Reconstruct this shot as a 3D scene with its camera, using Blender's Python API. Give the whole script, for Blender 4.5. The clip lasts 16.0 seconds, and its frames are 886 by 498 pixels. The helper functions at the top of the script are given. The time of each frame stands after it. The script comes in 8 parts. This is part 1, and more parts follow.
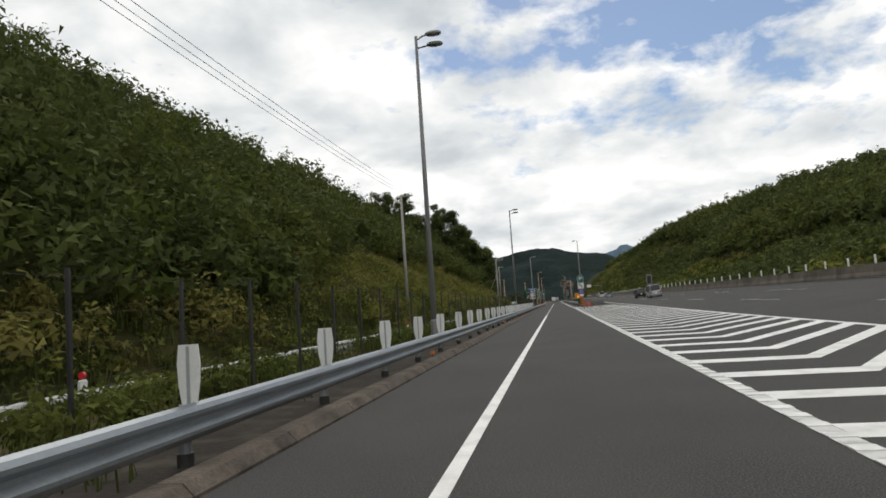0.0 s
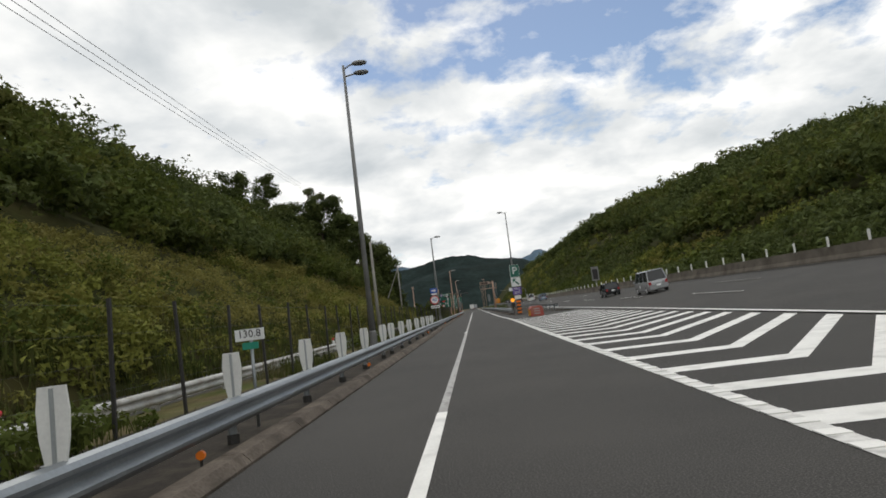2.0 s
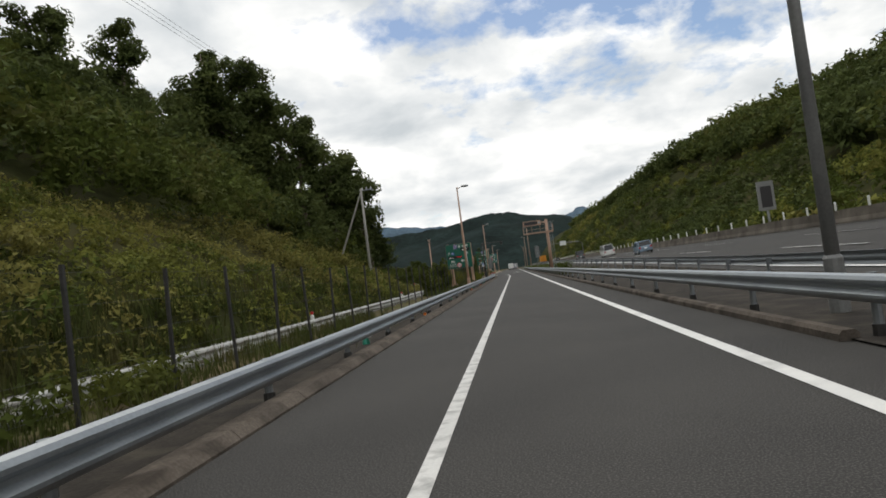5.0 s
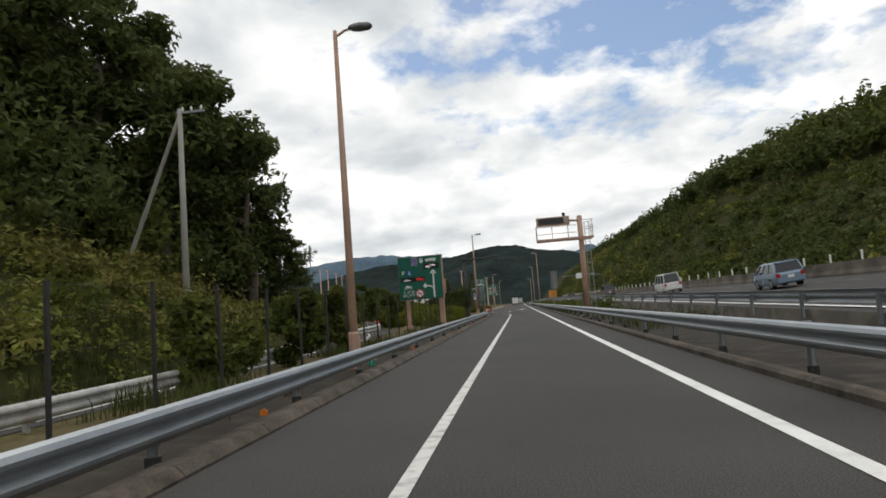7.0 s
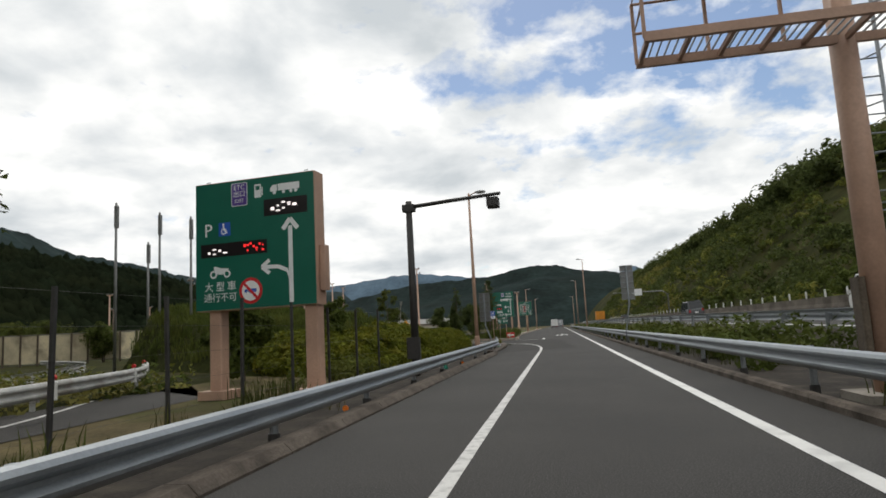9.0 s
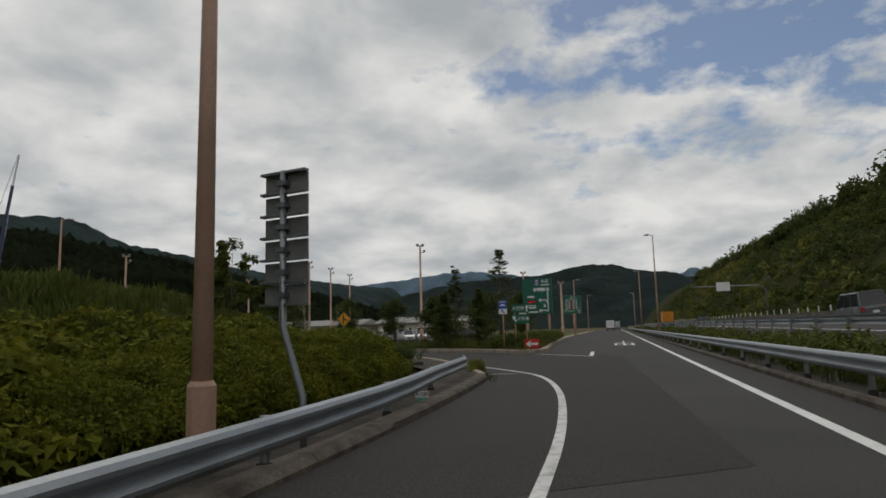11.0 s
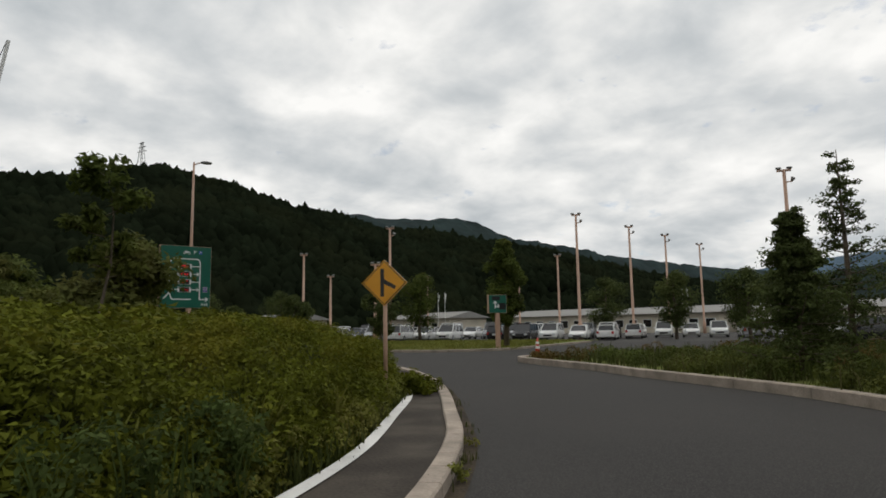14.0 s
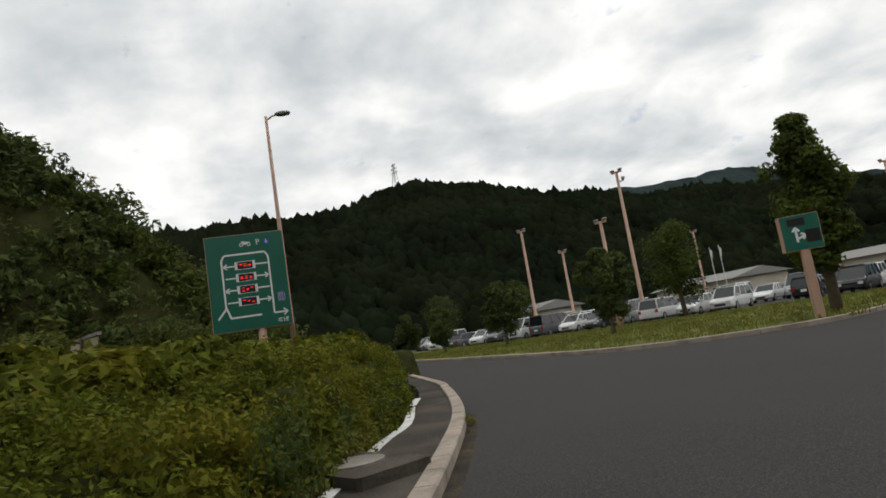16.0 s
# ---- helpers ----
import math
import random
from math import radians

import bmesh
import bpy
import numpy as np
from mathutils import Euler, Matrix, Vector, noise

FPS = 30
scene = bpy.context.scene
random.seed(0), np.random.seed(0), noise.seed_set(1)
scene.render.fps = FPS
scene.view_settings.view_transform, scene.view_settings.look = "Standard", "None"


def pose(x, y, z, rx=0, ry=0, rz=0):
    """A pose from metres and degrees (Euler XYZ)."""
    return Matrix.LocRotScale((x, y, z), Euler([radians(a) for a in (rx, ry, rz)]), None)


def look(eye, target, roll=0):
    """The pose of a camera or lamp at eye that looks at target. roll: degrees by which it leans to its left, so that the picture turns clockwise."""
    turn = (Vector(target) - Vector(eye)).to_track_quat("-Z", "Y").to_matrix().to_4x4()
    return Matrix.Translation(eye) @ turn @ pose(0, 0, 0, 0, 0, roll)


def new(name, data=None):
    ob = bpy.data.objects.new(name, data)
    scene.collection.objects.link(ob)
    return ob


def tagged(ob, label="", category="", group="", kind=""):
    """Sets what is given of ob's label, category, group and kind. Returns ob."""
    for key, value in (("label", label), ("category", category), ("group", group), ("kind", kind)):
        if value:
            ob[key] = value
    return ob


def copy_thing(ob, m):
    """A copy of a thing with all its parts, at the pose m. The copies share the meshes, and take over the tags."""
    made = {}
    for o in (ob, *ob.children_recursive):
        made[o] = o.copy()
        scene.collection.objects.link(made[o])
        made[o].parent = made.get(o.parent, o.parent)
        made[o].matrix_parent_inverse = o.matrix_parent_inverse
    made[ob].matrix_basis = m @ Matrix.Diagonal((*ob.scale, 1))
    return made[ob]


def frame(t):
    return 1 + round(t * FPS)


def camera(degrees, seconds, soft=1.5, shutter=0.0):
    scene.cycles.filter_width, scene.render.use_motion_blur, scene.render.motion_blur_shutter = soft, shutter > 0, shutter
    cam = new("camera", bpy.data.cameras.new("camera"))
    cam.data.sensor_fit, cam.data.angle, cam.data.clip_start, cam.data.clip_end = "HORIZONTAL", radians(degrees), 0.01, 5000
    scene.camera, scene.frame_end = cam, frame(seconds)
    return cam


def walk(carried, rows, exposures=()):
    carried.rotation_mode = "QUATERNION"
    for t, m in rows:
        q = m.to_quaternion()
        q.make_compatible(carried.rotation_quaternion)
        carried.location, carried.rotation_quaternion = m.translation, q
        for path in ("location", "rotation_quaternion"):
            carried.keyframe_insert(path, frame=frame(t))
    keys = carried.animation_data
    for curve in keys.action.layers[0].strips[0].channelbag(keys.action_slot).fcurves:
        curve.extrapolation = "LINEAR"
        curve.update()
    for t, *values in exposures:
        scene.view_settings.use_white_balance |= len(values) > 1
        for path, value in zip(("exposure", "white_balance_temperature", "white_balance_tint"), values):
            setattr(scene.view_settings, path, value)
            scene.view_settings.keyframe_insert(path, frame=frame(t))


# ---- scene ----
cam = camera(70.0, 16.0, soft=1.7)
PATH = [
    (0.0, 0.996, 3.316, 1.375, 95.277, 3.822, 10.134),
    (0.5, 0.919, 15.643, 1.378, 97.434, 5.629, 7.940),
    (1.0, 0.763, 27.746, 1.380, 96.878, 4.333, 4.582),
    (1.5, 0.675, 39.568, 1.365, 96.447, 4.184, 4.942),
    (2.0, 0.652, 51.135, 1.376, 95.630, 7.013, 2.823),
    (2.5, 0.548, 62.363, 1.372, 86.570, 5.990, -7.792),
    (3.0, 0.582, 73.739, 1.383, 91.925, 7.148, 3.403),
    (5.5, 0.876, 128.047, 1.401, 92.668, 7.265, 6.499),
    (6.0, 0.892, 137.828, 1.392, 94.696, 6.948, 5.764),
    (6.5, 0.960, 147.233, 1.330, 96.276, 6.184, 6.703),
    (7.0, 1.055, 156.392, 1.375, 95.320, 4.398, 6.857),
    (7.5, 1.070, 165.226, 1.406, 93.193, 2.952, 6.699),
    (8.0, 1.146, 173.969, 1.397, 93.421, 3.709, 7.141),
    (8.5, 1.146, 182.467, 1.391, 95.357, 2.825, 8.659),
    (9.0, 1.117, 190.720, 1.349, 97.361, 3.085, 10.340),
    (11.5, 0.619, 226.904, 1.412, 96.857, -0.048, 19.121),
    (12.0, 0.417, 231.994, 1.395, 94.735, 0.597, 26.369),
    (12.5, -0.233, 236.818, 1.412, 98.372, 2.785, 31.325),
    (13.0, -1.216, 241.188, 1.418, 98.932, -0.093, 37.456),
    (13.5, -2.852, 245.121, 1.351, 94.273, 2.302, 43.017),
    (14.0, -5.266, 248.976, 1.423, 97.063, 0.867, 48.812),
    (14.5, -7.930, 252.424, 1.371, 100.091, 1.592, 55.563),
    (15.0, -10.709, 255.384, 1.325, 96.040, 6.553, 61.209),
    (15.5, -13.654, 258.198, 1.364, 96.149, 8.347, 67.527),
    (16.0, -16.804, 260.692, 1.357, 97.961, 9.110, 74.048),
]
EXPOSURES = ((0.0, 0.0), (9.0, 0.05), (11.5, -0.75), (12.0, -0.65), (12.5, -0.42), (13.5, -0.3), (16.0, -0.1))
walk(cam, [(t, pose(*p)) for t, *p in PATH], EXPOSURES)

# ---- sky and sun ----
SUN_ELEV, SUN_AZ = 58.0, 8.0          # azimuth: degrees to the left of the road's heading
world = bpy.data.worlds.new("sky")
scene.world = world
world.use_nodes = True
wt = world.node_tree
wt.nodes.clear()


def wnode(kind, **props):
    n = wt.nodes.new(kind)
    for k, v in props.items():
        setattr(n, k, v)
    return n


def build_sky():
    ln = wt.links.new
    out = wnode("ShaderNodeOutputWorld")
    bg = wnode("ShaderNodeBackground")
    sky = wnode("ShaderNodeTexSky")
    sky.sky_type = "NISHITA"
    sky.sun_disc = False
    sky.sun_elevation, sky.sun_rotation = radians(SUN_ELEV), radians(-SUN_AZ)
    sky.air_density, sky.dust_density = 1.0, 0.6
    blue = wnode("ShaderNodeVectorMath", operation="SCALE")
    blue.inputs["Scale"].default_value = 0.10
    ln(sky.outputs[0], blue.inputs[0])
    # cloud sheet: the view ray meets a flat layer overhead
    tc = wnode("ShaderNodeTexCoord")
    sep = wnode("ShaderNodeSeparateXYZ")
    ln(tc.outputs["Generated"], sep.inputs[0])
    zc = wnode("ShaderNodeMath", operation="MAXIMUM")
    zc.inputs[1].default_value = 0.0
    ln(sep.outputs["Z"], zc.inputs[0])
    za = wnode("ShaderNodeMath", operation="ADD")
    za.inputs[1].default_value = 0.30
    ln(zc.outputs[0], za.inputs[0])
    dx = wnode("ShaderNodeMath", operation="DIVIDE")
    dy = wnode("ShaderNodeMath", operation="DIVIDE")
    ln(sep.outputs["X"], dx.inputs[0]); ln(za.outputs[0], dx.inputs[1])
    ln(sep.outputs["Y"], dy.inputs[0]); ln(za.outputs[0], dy.inputs[1])
    comb = wnode("ShaderNodeCombineXYZ")
    ln(dx.outputs[0], comb.inputs["X"]); ln(dy.outputs[0], comb.inputs["Y"])

    def fbm(scale, detail, rough, off, dist=0.0):
        mp = wnode("ShaderNodeMapping")
        mp.inputs["Location"].default_value = off
        ln(comb.outputs[0], mp.inputs["Vector"])
        n = wnode("ShaderNodeTexNoise")
        n.inputs["Scale"].default_value = scale
        n.inputs["Detail"].default_value = detail
        n.inputs["Roughness"].default_value = rough
        n.inputs["Distortion"].default_value = dist
        ln(mp.outputs[0], n.inputs["Vector"])
        return n.outputs["Fac"]

    def ramp(src, stops):
        r = wnode("ShaderNodeValToRGB")
        el = r.color_ramp.elements
        while len(el) < len(stops):
            el.new(0.5)
        for e, (p, c) in zip(el, stops):
            e.position, e.color = p, (*c, 1)
        ln(src, r.inputs[0])
        return r.outputs[0]

    # thin places in the sheet lie ahead to the right; elsewhere it is closed
    dist = wnode("ShaderNodeVectorMath", operation="DISTANCE")
    dist.inputs[1].default_value = (0.30, 1.24, 0.0)
    ln(comb.outputs[0], dist.inputs[0])
    near = wnode("ShaderNodeMapRange")
    near.inputs["From Min"].default_value, near.inputs["From Max"].default_value = 0.15, 0.85
    near.inputs["To Min"].default_value, near.inputs["To Max"].default_value = -0.13, 0.16
    ln(dist.outputs["Value"], near.inputs["Value"])
    cov = wnode("ShaderNodeMath", operation="ADD")
    ln(fbm(5.2, 9.0, 0.58, (3.1, 7.4, 0.0), 0.12), cov.inputs[0])
    ln(near.outputs[0], cov.inputs[1])
    cover = ramp(cov.outputs[0], [(0.37, (0, 0, 0)), (0.445, (0.5, 0.5, 0.5)), (0.53, (1, 1, 1))])
    shade = ramp(fbm(3.1, 8.0, 0.52, (11.0, 2.0, 0.0), 0.15),
                 [(0.31, (0.60, 0.64, 0.665)), (0.44, (0.78, 0.805, 0.815)), (0.55, (0.98, 0.985, 0.97)), (0.66, (1.18, 1.17, 1.14))])
    mix = wnode("ShaderNodeMix", data_type="RGBA")
    ln(cover, mix.inputs["Factor"])
    ln(blue.outputs[0], mix.inputs["A"])
    ln(shade, mix.inputs["B"])
    ln(mix.outputs["Result"], bg.inputs["Color"])
    bg.inputs["Strength"].default_value = 1.0
    ln(bg.outputs[0], out.inputs[0])


build_sky()
sun = new("sun", bpy.data.lights.new("sun", "SUN"))
sun.data.energy, sun.data.angle, sun.data.color = 0.85, radians(14), (1.0, 0.95, 0.87)
_sd = Vector((-math.sin(radians(SUN_AZ)) * math.cos(radians(SUN_ELEV)), math.cos(radians(SUN_AZ)) * math.cos(radians(SUN_ELEV)), math.sin(radians(SUN_ELEV))))
sun.matrix_world = look(_sd * 300, (0, 0, 0))


# ---- materials ----
def surface(name, color, rough=0.8, metal=0.0, vary=0.25, scale=3.0, fine=60.0, bump=0.1, stain=None, stain_amt=0.0, stain_scale=0.6, spec=0.5, per_object=0.0, per_island=0.0):
    """A procedural surface: base colour varied at two scales, optional stains, fine relief."""
    m = bpy.data.materials.new(name)
    m.use_nodes = True
    nt = m.node_tree
    nt.nodes.clear()
    ln = nt.links.new
    out = nt.nodes.new("ShaderNodeOutputMaterial")
    b = nt.nodes.new("ShaderNodeBsdfPrincipled")
    ln(b.outputs[0], out.inputs[0])
    geo = nt.nodes.new("ShaderNodeNewGeometry")

    def noise_at(sc, det=4.0):
        n = nt.nodes.new("ShaderNodeTexNoise")
        n.inputs["Scale"].default_value, n.inputs["Detail"].default_value = sc, det
        ln(geo.outputs["Position"], n.inputs["Vector"])
        return n.outputs["Fac"]

    def mul(sock, fac_sock, lo, hi):
        mr = nt.nodes.new("ShaderNodeMapRange")
        mr.inputs["From Min"].default_value, mr.inputs["From Max"].default_value = 0.3, 0.7
        mr.inputs["To Min"].default_value, mr.inputs["To Max"].default_value = lo, hi
        ln(fac_sock, mr.inputs["Value"])
        v = nt.nodes.new("ShaderNodeVectorMath")
        v.operation = "SCALE"
        ln(sock, v.inputs[0])
        ln(mr.outputs[0], v.inputs["Scale"])
        return v.outputs[0]

    rgb = nt.nodes.new("ShaderNodeRGB")
    rgb.outputs[0].default_value = (*color, 1)
    sock = rgb.outputs[0]
    big = noise_at(scale)
    small = noise_at(fine, 2.0)
    sock = mul(sock, big, 1 - vary, 1 + vary)
    sock = mul(sock, small, 1 - vary * 0.6, 1 + vary * 0.6)
    if per_object:
        oi = nt.nodes.new("ShaderNodeObjectInfo")
        mr = nt.nodes.new("ShaderNodeMapRange")
        mr.inputs["To Min"].default_value, mr.inputs["To Max"].default_value = 1 - per_object, 1 + per_object
        ln(oi.outputs["Random"], mr.inputs["Value"])
        v = nt.nodes.new("ShaderNodeVectorMath"); v.operation = "SCALE"
        ln(sock, v.inputs[0]); ln(mr.outputs[0], v.inputs["Scale"])
        sock = v.outputs[0]
    if per_island:
        mr = nt.nodes.new("ShaderNodeMapRange")
        mr.inputs["To Min"].default_value, mr.inputs["To Max"].default_value = 1 - per_island, 1 + per_island
        ln(geo.outputs["Random Per Island"], mr.inputs["Value"])
        v = nt.nodes.new("ShaderNodeVectorMath"); v.operation = "SCALE"
        ln(sock, v.inputs[0]); ln(mr.outputs[0], v.inputs["Scale"])
        sock = v.outputs[0]
    if stain:
        mr = nt.nodes.new("ShaderNodeMapRange")
        mr.inputs["From Min"].default_value, mr.inputs["From Max"].default_value = 0.48, 0.68
        mr.inputs["To Max"].default_value = stain_amt
        ln(noise_at(stain_scale, 6.0), mr.inputs["Value"])
        mx = nt.nodes.new("ShaderNodeMix"); mx.data_type = "RGBA"
        ln(mr.outputs[0], mx.inputs["Factor"]); ln(sock, mx.inputs["A"])
        mx.inputs["B"].default_value = (*stain, 1)
        sock = mx.outputs["Result"]
    ln(sock, b.inputs["Base Color"])
    b.inputs["Metallic"].default_value = metal
    b.inputs["Specular IOR Level"].default_value = spec
    rr = nt.nodes.new("ShaderNodeMapRange")
    rr.inputs["To Min"].default_value, rr.inputs["To Max"].default_value = max(0.02, rough - 0.12), min(1.0, rough + 0.12)
    ln(big, rr.inputs["Value"]); ln(rr.outputs[0], b.inputs["Roughness"])
    if bump:
        bp = nt.nodes.new("ShaderNodeBump")
        bp.inputs["Strength"].default_value, bp.inputs["Distance"].default_value = bump, 0.02
        ln(small, bp.inputs["Height"]); ln(bp.outputs[0], b.inputs["Normal"])
    return m


def leaf_material(name, color, color2, scale=0.25, island=0.28, clump=0.7, spec=0.05):
    """Leaves: two greens mixed by a slow noise, each leaf a little lighter or darker, some light through."""
    m = surface(name, color, rough=0.75, vary=0.38, scale=clump, fine=5.0, bump=0.0, stain=color2, stain_amt=0.85, stain_scale=scale, per_island=island, spec=spec)
    nt = m.node_tree
    b = next(n for n in nt.nodes if n.type == "BSDF_PRINCIPLED")
    out = next(n for n in nt.nodes if n.type == "OUTPUT_MATERIAL")
    tr = nt.nodes.new("ShaderNodeBsdfTranslucent")
    src = b.inputs["Base Color"].links[0].from_socket
    nt.links.new(src, tr.inputs[0])
    mx = nt.nodes.new("ShaderNodeMixShader")
    mx.inputs[0].default_value = 0.3
    nt.links.new(b.outputs[0], mx.inputs[1]); nt.links.new(tr.outputs[0], mx.inputs[2])
    nt.links.new(mx.outputs[0], out.inputs[0])
    return m


